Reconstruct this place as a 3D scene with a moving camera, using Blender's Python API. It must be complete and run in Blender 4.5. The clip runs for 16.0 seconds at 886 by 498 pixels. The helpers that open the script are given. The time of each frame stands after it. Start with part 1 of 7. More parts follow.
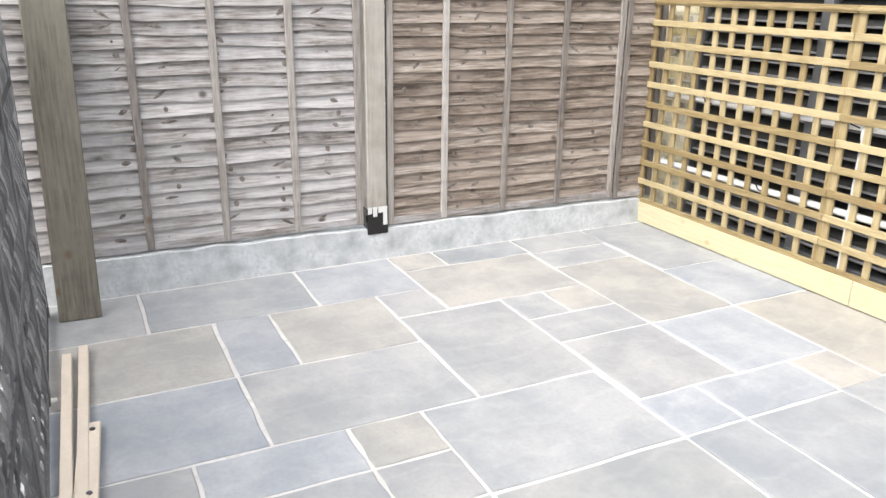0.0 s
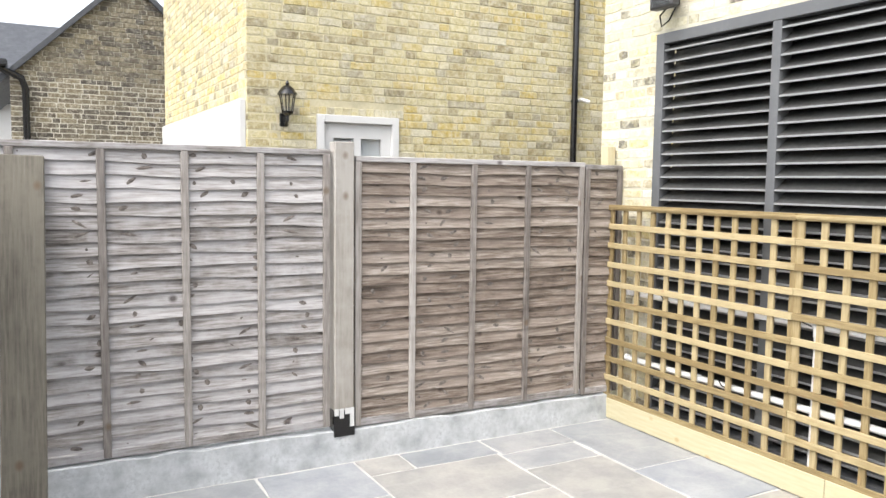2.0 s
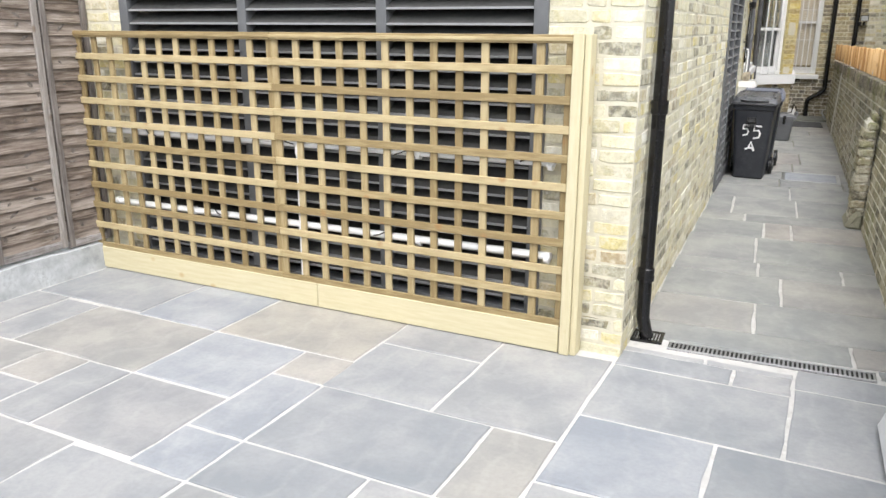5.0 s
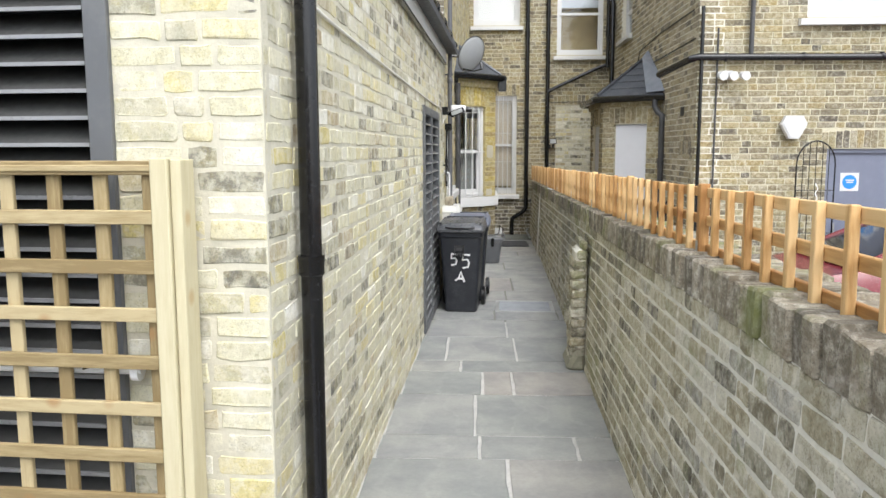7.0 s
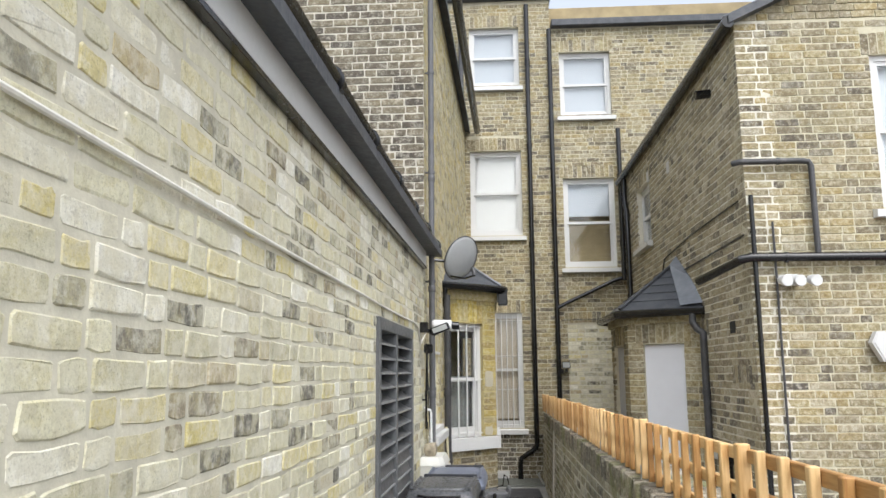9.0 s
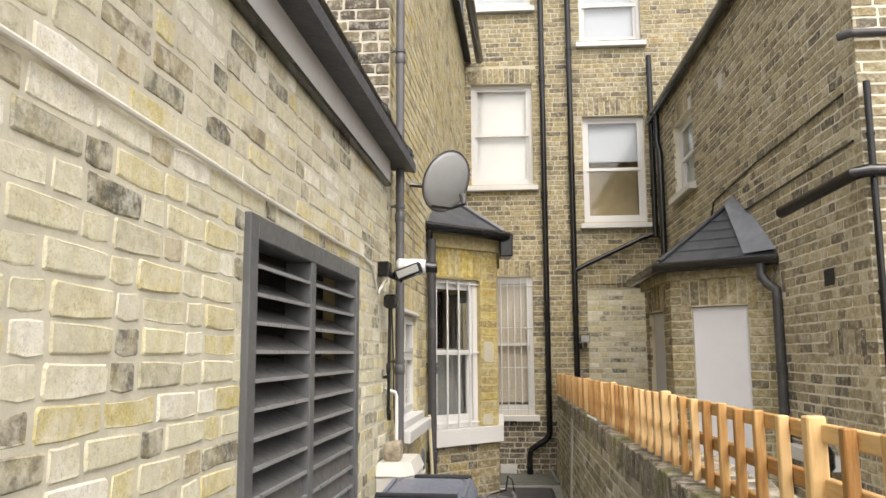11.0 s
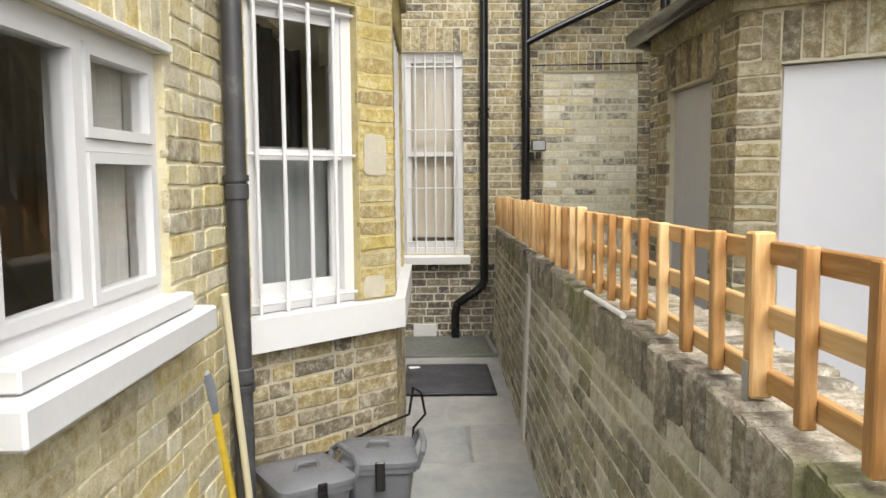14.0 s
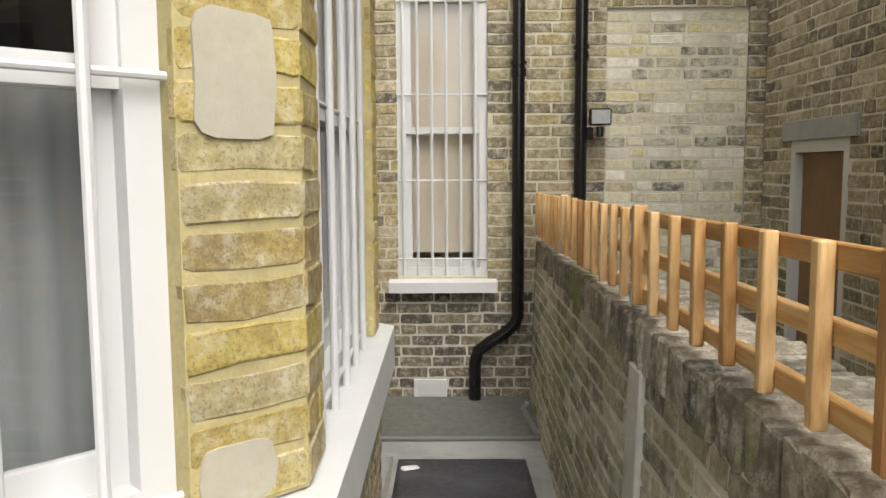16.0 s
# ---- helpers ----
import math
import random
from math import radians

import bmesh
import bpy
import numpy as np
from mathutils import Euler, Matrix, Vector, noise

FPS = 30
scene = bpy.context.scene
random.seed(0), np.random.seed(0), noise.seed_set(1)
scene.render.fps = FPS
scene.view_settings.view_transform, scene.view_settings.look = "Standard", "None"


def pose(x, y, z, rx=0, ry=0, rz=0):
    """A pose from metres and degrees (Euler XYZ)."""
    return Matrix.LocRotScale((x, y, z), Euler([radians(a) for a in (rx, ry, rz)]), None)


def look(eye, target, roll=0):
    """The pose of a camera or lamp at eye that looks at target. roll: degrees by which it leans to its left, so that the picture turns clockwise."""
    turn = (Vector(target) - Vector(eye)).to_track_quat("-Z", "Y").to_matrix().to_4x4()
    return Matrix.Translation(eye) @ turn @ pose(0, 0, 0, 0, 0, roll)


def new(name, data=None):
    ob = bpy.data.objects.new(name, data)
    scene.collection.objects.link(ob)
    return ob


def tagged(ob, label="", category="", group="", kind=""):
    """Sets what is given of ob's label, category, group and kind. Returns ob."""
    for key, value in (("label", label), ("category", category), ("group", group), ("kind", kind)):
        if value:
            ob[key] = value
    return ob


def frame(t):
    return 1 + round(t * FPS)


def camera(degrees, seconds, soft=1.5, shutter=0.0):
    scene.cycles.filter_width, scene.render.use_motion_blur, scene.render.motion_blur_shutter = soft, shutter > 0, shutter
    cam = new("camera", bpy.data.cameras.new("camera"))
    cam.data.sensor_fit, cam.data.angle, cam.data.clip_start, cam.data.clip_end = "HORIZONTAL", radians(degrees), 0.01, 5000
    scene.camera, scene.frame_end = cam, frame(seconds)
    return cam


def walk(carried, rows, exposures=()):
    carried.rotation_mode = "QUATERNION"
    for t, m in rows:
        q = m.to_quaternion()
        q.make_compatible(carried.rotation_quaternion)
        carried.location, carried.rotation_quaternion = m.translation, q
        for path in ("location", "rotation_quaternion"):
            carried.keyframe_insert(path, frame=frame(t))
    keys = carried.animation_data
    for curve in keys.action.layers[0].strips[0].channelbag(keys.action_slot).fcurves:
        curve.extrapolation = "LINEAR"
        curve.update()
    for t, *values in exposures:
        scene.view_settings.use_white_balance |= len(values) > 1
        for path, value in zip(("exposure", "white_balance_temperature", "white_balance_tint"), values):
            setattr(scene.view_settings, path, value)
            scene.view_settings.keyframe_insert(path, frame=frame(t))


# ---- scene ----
cam = camera(59.5, 16.0)
PATH = [
    (0, (0.342, -4.0, 1.727), (-1.297, -3.054, 1.081), 0.8),
    (0.5, (0.356, -3.993, 1.761), (-1.317, -3.047, 1.205), 0.9),
    (1, (0.359, -4.022, 1.799), (-1.334, -3.039, 1.391), 1.0),
    (1.5, (0.372, -4.026, 1.814), (-1.332, -3.013, 1.552), 0.9),
    (2, (0.374, -4.015, 1.804), (-1.312, -2.953, 1.633), 0.7),
    (2.5, (0.365, -3.969, 1.794), (-1.267, -2.826, 1.623), 0.5),
    (3, (0.332, -3.945, 1.762), (-1.192, -2.673, 1.523), 0.3),
    (3.5, (0.334, -3.922, 1.742), (-1.037, -2.508, 1.392), 0.1),
    (4, (0.359, -3.857, 1.696), (-0.832, -2.315, 1.242), 0.0),
    (4.5, (0.375, -3.839, 1.67), (-0.597, -2.171, 1.146), 0.2),
    (5, (0.386, -3.811, 1.694), (-0.348, -2.036, 1.139), 0.2),
    (5.2, (0.387, -3.784, 1.693), (-0.241, -1.965, 1.146), 0.3),
    (7.3, (0.457, -1.847, 1.674), (0.394, 0.144, 1.5), -0.2),
    (7.5, (0.464, -1.592, 1.669), (0.414, 0.404, 1.555), -0.2),
    (8, (0.507, -1.007, 1.702), (0.462, 0.992, 1.758), -0.2),
    (8.5, (0.607, -0.454, 1.723), (0.525, 1.531, 1.956), -0.2),
    (8.7, (0.607, -0.249, 1.738), (0.51, 1.725, 2.042), -0.3),
    (10.8, (0.702, 2.123, 1.655), (0.537, 4.088, 1.986), -0.3),
    (11, (0.717, 2.353, 1.633), (0.571, 4.329, 1.902), -0.3),
    (11.5, (0.75, 2.969, 1.606), (0.67, 4.965, 1.713), -0.3),
    (12, (0.752, 3.607, 1.589), (0.739, 5.607, 1.557), -0.5),
    (12.5, (0.77, 4.248, 1.572), (0.802, 6.244, 1.451), -0.5),
    (13, (0.801, 4.846, 1.567), (0.851, 6.839, 1.403), -0.5),
    (13.5, (0.845, 5.436, 1.569), (0.891, 7.427, 1.388), -0.4),
    (14, (0.85, 6.055, 1.552), (0.884, 8.046, 1.365), -0.4),
    (14.5, (0.879, 6.652, 1.544), (0.902, 8.643, 1.355), -0.4),
    (15, (0.894, 7.273, 1.542), (0.906, 9.263, 1.347), -0.2),
    (15.5, (0.92, 7.884, 1.518), (0.917, 9.874, 1.32), -0.3),
    (16, (0.915, 8.529, 1.511), (0.904, 10.518, 1.306), -0.3),
]
walk(cam, [(t, look(eye, target, roll)) for t, eye, target, roll in PATH],
     [(0.0, 1.72, 6500, 10), (3.0, 1.55, 6500, 10), (5.0, 1.43, 6330, 10), (7.3, 1.30, 6200, 9), (8.7, 1.16, 6200, 9), (10.8, 1.30, 7000, 12), (11.5, 1.52, 6850, 11), (12.0, 1.9, 6600, 10),
      (13.5, 1.74, 6500, 10), (14.5, 1.68, 6500, 10), (16.0, 1.56, 6550, 10)])

# ---------------------------------------------------------------- light
world = bpy.data.worlds.new("overcast_sky")
scene.world = world
world.use_nodes = True
wn = world.node_tree
wn.nodes.clear()
w_out = wn.nodes.new("ShaderNodeOutputWorld")
w_bg = wn.nodes.new("ShaderNodeBackground")
w_sky = wn.nodes.new("ShaderNodeTexSky")
w_hue = wn.nodes.new("ShaderNodeHueSaturation")
w_sky.sky_type = "NISHITA"
w_sky.sun_disc = False
w_sky.sun_elevation = radians(55)
w_sky.sun_rotation = radians(159)
w_sky.dust_density = 4.0
w_sky.air_density = 1.0
w_hue.inputs["Saturation"].default_value = 0.32
w_bg.inputs["Strength"].default_value = 0.15
wn.links.new(w_sky.outputs[0], w_hue.inputs["Color"])
wn.links.new(w_hue.outputs[0], w_bg.inputs["Color"])
wn.links.new(w_bg.outputs[0], w_out.inputs["Surface"])
sun_data = bpy.data.lights.new("sun", "SUN")
sun_data.energy = 0.36
sun_data.angle = radians(60)
sun_data.color = (1.0, 0.96, 0.9)
sun = new("sun", sun_data)
sun.matrix_world = look((20 * math.cos(radians(55)) * math.cos(radians(-69)), 20 * math.cos(radians(55)) * math.sin(radians(-69)), 20 * math.sin(radians(55))), (0, 0, 0))


# ---------------------------------------------------------------- helpers
class Geo:
    """Collects vertices and faces of one mesh."""

    def __init__(self):
        self.v, self.f = [], []

    def add(self, verts, faces):
        n = len(self.v)
        self.v += [tuple(p) for p in verts]
        self.f += [tuple(i + n for i in q) for q in faces]
        return self

    def box(self, x0, x1, y0, y1, z0, z1, b=0.0, m=None):
        """A box, its edges chamfered by b."""
        if b <= 0:
            vs = [(x, y, z) for x in (x0, x1) for y in (y0, y1) for z in (z0, z1)]
            fs = [(0, 1, 3, 2), (4, 6, 7, 5), (0, 4, 5, 1), (2, 3, 7, 6), (0, 2, 6, 4), (1, 5, 7, 3)]
        else:
            vs, ix = [], {}
            lo, hi = (x0, y0, z0), (x1, y1, z1)
            for cx in (0, 1):
                for cy in (0, 1):
                    for cz in (0, 1):
                        c = (cx, cy, cz)
                        for a in range(3):
                            p = [(hi if c[k] else lo)[k] for k in range(3)]
                            for k in range(3):
                                if k != a:
                                    p[k] += -b if c[k] else b
                            ix[c, a] = len(vs)
                            vs.append(tuple(p))
            fs = []
            for a in range(3):
                o = [k for k in range(3) if k != a]
                for s in (0, 1):
                    q = []
                    for (i, j) in ((0, 0), (1, 0), (1, 1), (0, 1)):
                        c = [0, 0, 0]
                        c[a], c[o[0]], c[o[1]] = s, i, j
                        q.append(ix[tuple(c), a])
                    fs.append(tuple(q))
                for (i, j) in ((0, 0), (1, 0), (1, 1), (0, 1)):
                    c0, c1 = [0, 0, 0], [0, 0, 0]
                    c0[a], c1[a] = 0, 1
                    for c in (c0, c1):
                        c[o[0]], c[o[1]] = i, j
                    fs.append((ix[tuple(c0), o[0]], ix[tuple(c1), o[0]], ix[tuple(c1), o[1]], ix[tuple(c0), o[1]]))
            for c in [(a, b2, d) for a in (0, 1) for b2 in (0, 1) for d in (0, 1)]:
                fs.append((ix[c, 0], ix[c, 1], ix[c, 2]))
        if m is not None:
            vs = [m @ Vector(p) for p in vs]
        return self.add(vs, fs)

    def prism(self, poly, z0, z1, m=None):
        """A polygon in x, y raised from z0 to z1."""
        n = len(poly)
        vs = [(x, y, z0) for x, y in poly] + [(x, y, z1) for x, y in poly]
        fs = [tuple(range(n))[::-1], tuple(range(n, 2 * n))] + [(i, (i + 1) % n, n + (i + 1) % n, n + i) for i in range(n)]
        if m is not None:
            vs = [m @ Vector(p) for p in vs]
        return self.add(vs, fs)

    def tube(self, pts, r, n=12, caps=True):
        """A round tube along points; r is one radius or one for each point."""
        pts = [Vector(p) for p in pts]
        rs = r if isinstance(r, (list, tuple)) else [r] * len(pts)
        vs, fs = [], []
        up = None
        for i, p in enumerate(pts):
            d = (pts[min(i + 1, len(pts) - 1)] - pts[max(i - 1, 0)]).normalized()
            if up is None:
                up = d.orthogonal().normalized()
            a = (up - d * up.dot(d)).normalized()
            up = a
            b = d.cross(a)
            for k in range(n):
                t = 2 * math.pi * k / n
                vs.append(p + (a * math.cos(t) + b * math.sin(t)) * rs[i])
        for i in range(len(pts) - 1):
            for k in range(n):
                fs.append((i * n + k, i * n + (k + 1) % n, (i + 1) * n + (k + 1) % n, (i + 1) * n + k))
        if caps:
            fs.append(tuple(range(n))[::-1])
            fs.append(tuple(range((len(pts) - 1) * n, len(pts) * n)))
        return self.add(vs, fs)

    def lathe(self, prof, n=20, at=(0, 0, 0)):
        """A turned shape from pairs of radius, height."""
        vs = [(at[0] + r * math.cos(2 * math.pi * k / n), at[1] + r * math.sin(2 * math.pi * k / n), at[2] + z) for r, z in prof for k in range(n)]
        fs = [(i * n + k, i * n + (k + 1) % n, (i + 1) * n + (k + 1) % n, (i + 1) * n + k) for i in range(len(prof) - 1) for k in range(n)]
        fs += [tuple(range(n))[::-1], tuple(range((len(prof) - 1) * n, len(prof) * n))]
        return self.add(vs, fs)

    def mesh(self, name, mat, smooth=False):
        me = bpy.data.meshes.new(name)
        me.from_pydata(self.v, [], self.f)
        bm = bmesh.new()
        bm.from_mesh(me)
        if len(self.f) < 4000:
            bmesh.ops.recalc_face_normals(bm, faces=bm.faces)
        for f in bm.faces:
            f.smooth = smooth
        if smooth:
            for e in bm.edges:
                if len(e.link_faces) == 2 and e.calc_face_angle(0) > 0.7:
                    e.smooth = False
        bm.to_mesh(me)
        bm.free()
        me.materials.append(mat)
        return me


def thing(name, m=None, label="", category="", group="", kind=""):
    """An empty at a thing's base, to hold its parts."""
    ob = new(name)
    ob.empty_display_size = 0.1
    ob.matrix_basis = m if m is not None else Matrix()
    return tagged(ob, label, category, group, kind)


def part(name, geo, mat, parent=None, label="", smooth=False, m=None):
    """One mesh object under a thing or under a part."""
    ob = new(name, geo.mesh(name, mat, smooth))
    ob.parent = parent
    if m is not None:
        ob.matrix_basis = m
    return tagged(ob, label)


def solo(name, geo, mat, m=None, label="", category="", group="", kind="", smooth=False):
    """A thing of one mesh."""
    ob = part(name, geo, mat, None, "", smooth, m)
    return tagged(ob, label, category, group, kind)


def shared(name, mesh, parent, m):
    """One of many pieces on one mesh."""
    ob = new(name, mesh)
    ob.parent = parent
    ob.matrix_basis = m
    return ob


def arc(c, a, b, r, n=6):
    """Points of a quarter bend: centre c, from direction a to direction b."""
    c, a, b = Vector(c), Vector(a), Vector(b)
    return [c + a * r * math.cos(math.pi / 2 * i / n) + b * r * math.sin(math.pi / 2 * i / n) for i in range(n + 1)]


# frames: the patio, the alley's near wall, the alley's boundary wall
MP = pose(-0.485, 0, 0, 0, 0, -3.9)
ML = pose(-0.195, 0.15, 0, 0, 0, -1.75)
MR = pose(1.215, 2.0, 0, 0, 0, -1.26)
FAR = 13.78


# ---------------------------------------------------------------- materials
def nodes(name):
    mat = bpy.data.materials.new(name)
    mat.use_nodes = True
    nt = mat.node_tree
    return mat, nt, nt.nodes["Principled BSDF"]


def nd(nt, kind, **sets):
    n = nt.nodes.new(kind)
    for k, val in sets.items():
        if k in n.inputs:
            n.inputs[k].default_value = val
    return n


def ramp(nt, stops, fac, hard=False):
    r = nt.nodes.new("ShaderNodeValToRGB")
    r.color_ramp.interpolation = "CONSTANT" if hard else "LINEAR"
    e = r.color_ramp.elements
    while len(e) < len(stops):
        e.new(0.5)
    for el, (p, c) in zip(e, stops):
        el.position, el.color = p, (*c, 1)
    nt.links.new(fac, r.inputs[0])
    return r.outputs[0]


def mixc(nt, fac, a, b, blend="MIX"):
    m = nt.nodes.new("ShaderNodeMix")
    m.data_type, m.blend_type = "RGBA", blend
    for sock, val in ((m.inputs[0], fac), (m.inputs[6], a), (m.inputs[7], b)):
        if isinstance(val, (int, float)):
            sock.default_value = val
        elif isinstance(val, tuple):
            sock.default_value = (*val, 1)
        else:
            nt.links.new(val, sock)
    return m.outputs[2]


def noise_tex(nt, vec, scale, detail=4, rough=0.6):
    n = nd(nt, "ShaderNodeTexNoise", Scale=scale, Detail=detail, Roughness=rough)
    if vec is not None:
        nt.links.new(vec, n.inputs["Vector"])
    return n.outputs["Fac"]


def place(nt, stretch=(1, 1, 1)):
    """World-space place, so that neighbouring pieces do not share a pattern."""
    g = nt.nodes.new("ShaderNodeNewGeometry")
    mp = nt.nodes.new("ShaderNodeMapping")
    mp.inputs["Scale"].default_value = stretch
    nt.links.new(g.outputs["Position"], mp.inputs["Vector"])
    return mp.outputs[0], g


def bump(nt, bsdf, height, strength=0.3, dist=0.004):
    b = nd(nt, "ShaderNodeBump", Strength=strength, Distance=dist)
    nt.links.new(height, b.inputs["Height"])
    nt.links.new(b.outputs[0], bsdf.inputs["Normal"])


def masonry(name, stops, stain=(0.1, 0.09, 0.07), stain_amt=0.35, single=False, rough=0.9, patch=(0.70, 0.67, 0.58), patch_amt=0.25, moss=0.0, grime=0.75, smear=0.0):
    """Bricks: a colour for each brick, speckle, soot and smears of mortar."""
    mat, nt, bs = nodes(name)
    p, g = place(nt)
    if single:
        oi = nt.nodes.new("ShaderNodeObjectInfo")
        rnd = oi.outputs["Random"]
    else:
        rnd = g.outputs["Random Per Island"]
    base = ramp(nt, stops, rnd)
    n1 = noise_tex(nt, p, 60, 5, 0.7)
    n2 = noise_tex(nt, p, 9, 5, 0.65)
    n3 = noise_tex(nt, p, 1.3, 3, 0.6)
    n5 = noise_tex(nt, p, 22, 6, 0.75)
    n6 = noise_tex(nt, p, 150, 3, 0.7)
    n7 = noise_tex(nt, p, 15, 4, 0.6)
    base = mixc(nt, ramp(nt, [(0.44, (0, 0, 0)), (0.58, (0.3, 0.3, 0.3))], n7), base, ramp(nt, stops, n5))
    c = mixc(nt, ramp(nt, [(0.38, (grime,) * 3), (0.5, (0, 0, 0))], n5), base, mixc(nt, 1.0, base, (0.55, 0.5, 0.42), "MULTIPLY"))
    c = mixc(nt, ramp(nt, [(0.5, (0, 0, 0)), (0.64, (0.8, 0.8, 0.8))], n5), c, mixc(nt, 0.5, base, (0.78, 0.74, 0.62)))
    c = mixc(nt, ramp(nt, [(0.36, (grime * 0.8,) * 3), (0.46, (0, 0, 0))], n6), c, (0.08, 0.07, 0.055))
    c = mixc(nt, ramp(nt, [(0.58, (0, 0, 0)), (0.72, (patch_amt,) * 3)], n2), c, patch)
    if smear:
        n8 = noise_tex(nt, p, 13, 6, 0.72)
        c = mixc(nt, ramp(nt, [(0.47, (0, 0, 0)), (0.56, (smear,) * 3)], n8), c, (0.58, 0.55, 0.42))
    sf = nt.nodes.new("ShaderNodeMath")
    sf.operation = "MULTIPLY"
    nt.links.new(ramp(nt, [(0.42, (0, 0, 0)), (0.68, (stain_amt,) * 3)], n3), sf.inputs[0])
    nt.links.new(ramp(nt, [(0.3, (0.3, 0.3, 0.3)), (0.6, (1, 1, 1))], n2), sf.inputs[1])
    c = mixc(nt, sf.outputs[0], c, stain)
    if moss:
        n4 = noise_tex(nt, p, 2.3, 5, 0.7)
        c = mixc(nt, ramp(nt, [(0.52, (0, 0, 0)), (0.66, (moss,) * 3)], n4), c, (0.15, 0.17, 0.04))
    nt.links.new(c, bs.inputs["Base Color"])
    bs.inputs["Roughness"].default_value = rough
    hm = mixc(nt, 0.5, n5, n1)
    bump(nt, bs, hm, 0.6, 0.008)
    return mat


def plain(name, col, rough=0.6, metal=0.0, var=0.15, scale=8, dirt=None, dirt_amt=0.3, bmp=0.0, bscale=80, stretch=(1, 1, 1), spec=None):
    """A painted, moulded or cast surface with slight unevenness and dirt."""
    mat, nt, bs = nodes(name)
    p, g = place(nt, stretch)
    n1 = noise_tex(nt, p, scale, 5, 0.6)
    n2 = noise_tex(nt, p, scale * 7, 3, 0.6)
    lo = tuple(x * (1 - var) for x in col)
    hi = tuple(min(1, x * (1 + var * 0.6)) for x in col)
    c = ramp(nt, [(0.3, lo), (0.7, hi)], n1)
    if dirt:
        c = mixc(nt, ramp(nt, [(0.52, (0, 0, 0)), (0.72, (dirt_amt,) * 3)], mixc(nt, 0.4, n1, n2)), c, dirt)
    nt.links.new(c, bs.inputs["Base Color"])
    rr = ramp(nt, [(0.3, (max(0.05, rough - 0.1),) * 3), (0.7, (min(1, rough + 0.1),) * 3)], n2)
    nt.links.new(rr, bs.inputs["Roughness"])
    bs.inputs["Metallic"].default_value = metal
    if bmp:
        bump(nt, bs, noise_tex(nt, p, bscale, 4, 0.6), bmp, 0.003)
    return mat


def timber(name, stops, grain=(1, 1, 14), rough=0.75, knots=(0.12, 0.07, 0.03), knot_amt=0.6, weather=None, single=False, gscale=9.0, island=0.35):
    """Sawn timber: long grain, knots, a tone for each board."""
    mat, nt, bs = nodes(name)
    tc = nt.nodes.new("ShaderNodeTexCoord")
    mp = nt.nodes.new("ShaderNodeMapping")
    mp.inputs["Scale"].default_value = grain
    g = nt.nodes.new("ShaderNodeNewGeometry")
    if single:
        oi = nt.nodes.new("ShaderNodeObjectInfo")
        rnd = oi.outputs["Random"]
    else:
        rnd = g.outputs["Random Per Island"]
    off = nt.nodes.new("ShaderNodeVectorMath")
    off.operation = "MULTIPLY_ADD"
    sc = nt.nodes.new("ShaderNodeCombineXYZ")
    for k in range(3):
        nt.links.new(rnd, sc.inputs[k])
    nt.links.new(sc.outputs[0], off.inputs[0])
    off.inputs[1].default_value = (13, 7, 11)
    nt.links.new(tc.outputs["Object"], off.inputs[2])
    nt.links.new(off.outputs[0], mp.inputs["Vector"])
    n1 = noise_tex(nt, mp.outputs[0], gscale, 6, 0.65)
    n2 = noise_tex(nt, off.outputs[0], 4.5, 2, 0.4)
    f = mixc(nt, island, n1, rnd)
    c = ramp(nt, stops, f)
    if weather:
        n3 = noise_tex(nt, off.outputs[0], 2.2, 5, 0.7)
        c = mixc(nt, ramp(nt, [(0.45, (0, 0, 0)), (0.65, (0.7, 0.7, 0.7))], n3), c, weather)
    v = nd(nt, "ShaderNodeTexVoronoi", Scale=5.0)
    mp2 = nt.nodes.new("ShaderNodeMapping")
    mp2.inputs["Scale"].default_value = tuple(0.5 + 0.5 * (1 if x > 3 else x) for x in grain)
    nt.links.new(off.outputs[0], mp2.inputs["Vector"])
    nt.links.new(mp2.outputs[0], v.inputs["Vector"])
    c = mixc(nt, ramp(nt, [(0.05, (knot_amt,) * 3), (0.13, (0, 0, 0))], v.outputs["Distance"]), c, knots)
    nt.links.new(c, bs.inputs["Base Color"])
    bs.inputs["Roughness"].default_value = rough
    bump(nt, bs, n1, 0.35, 0.003)
    return mat


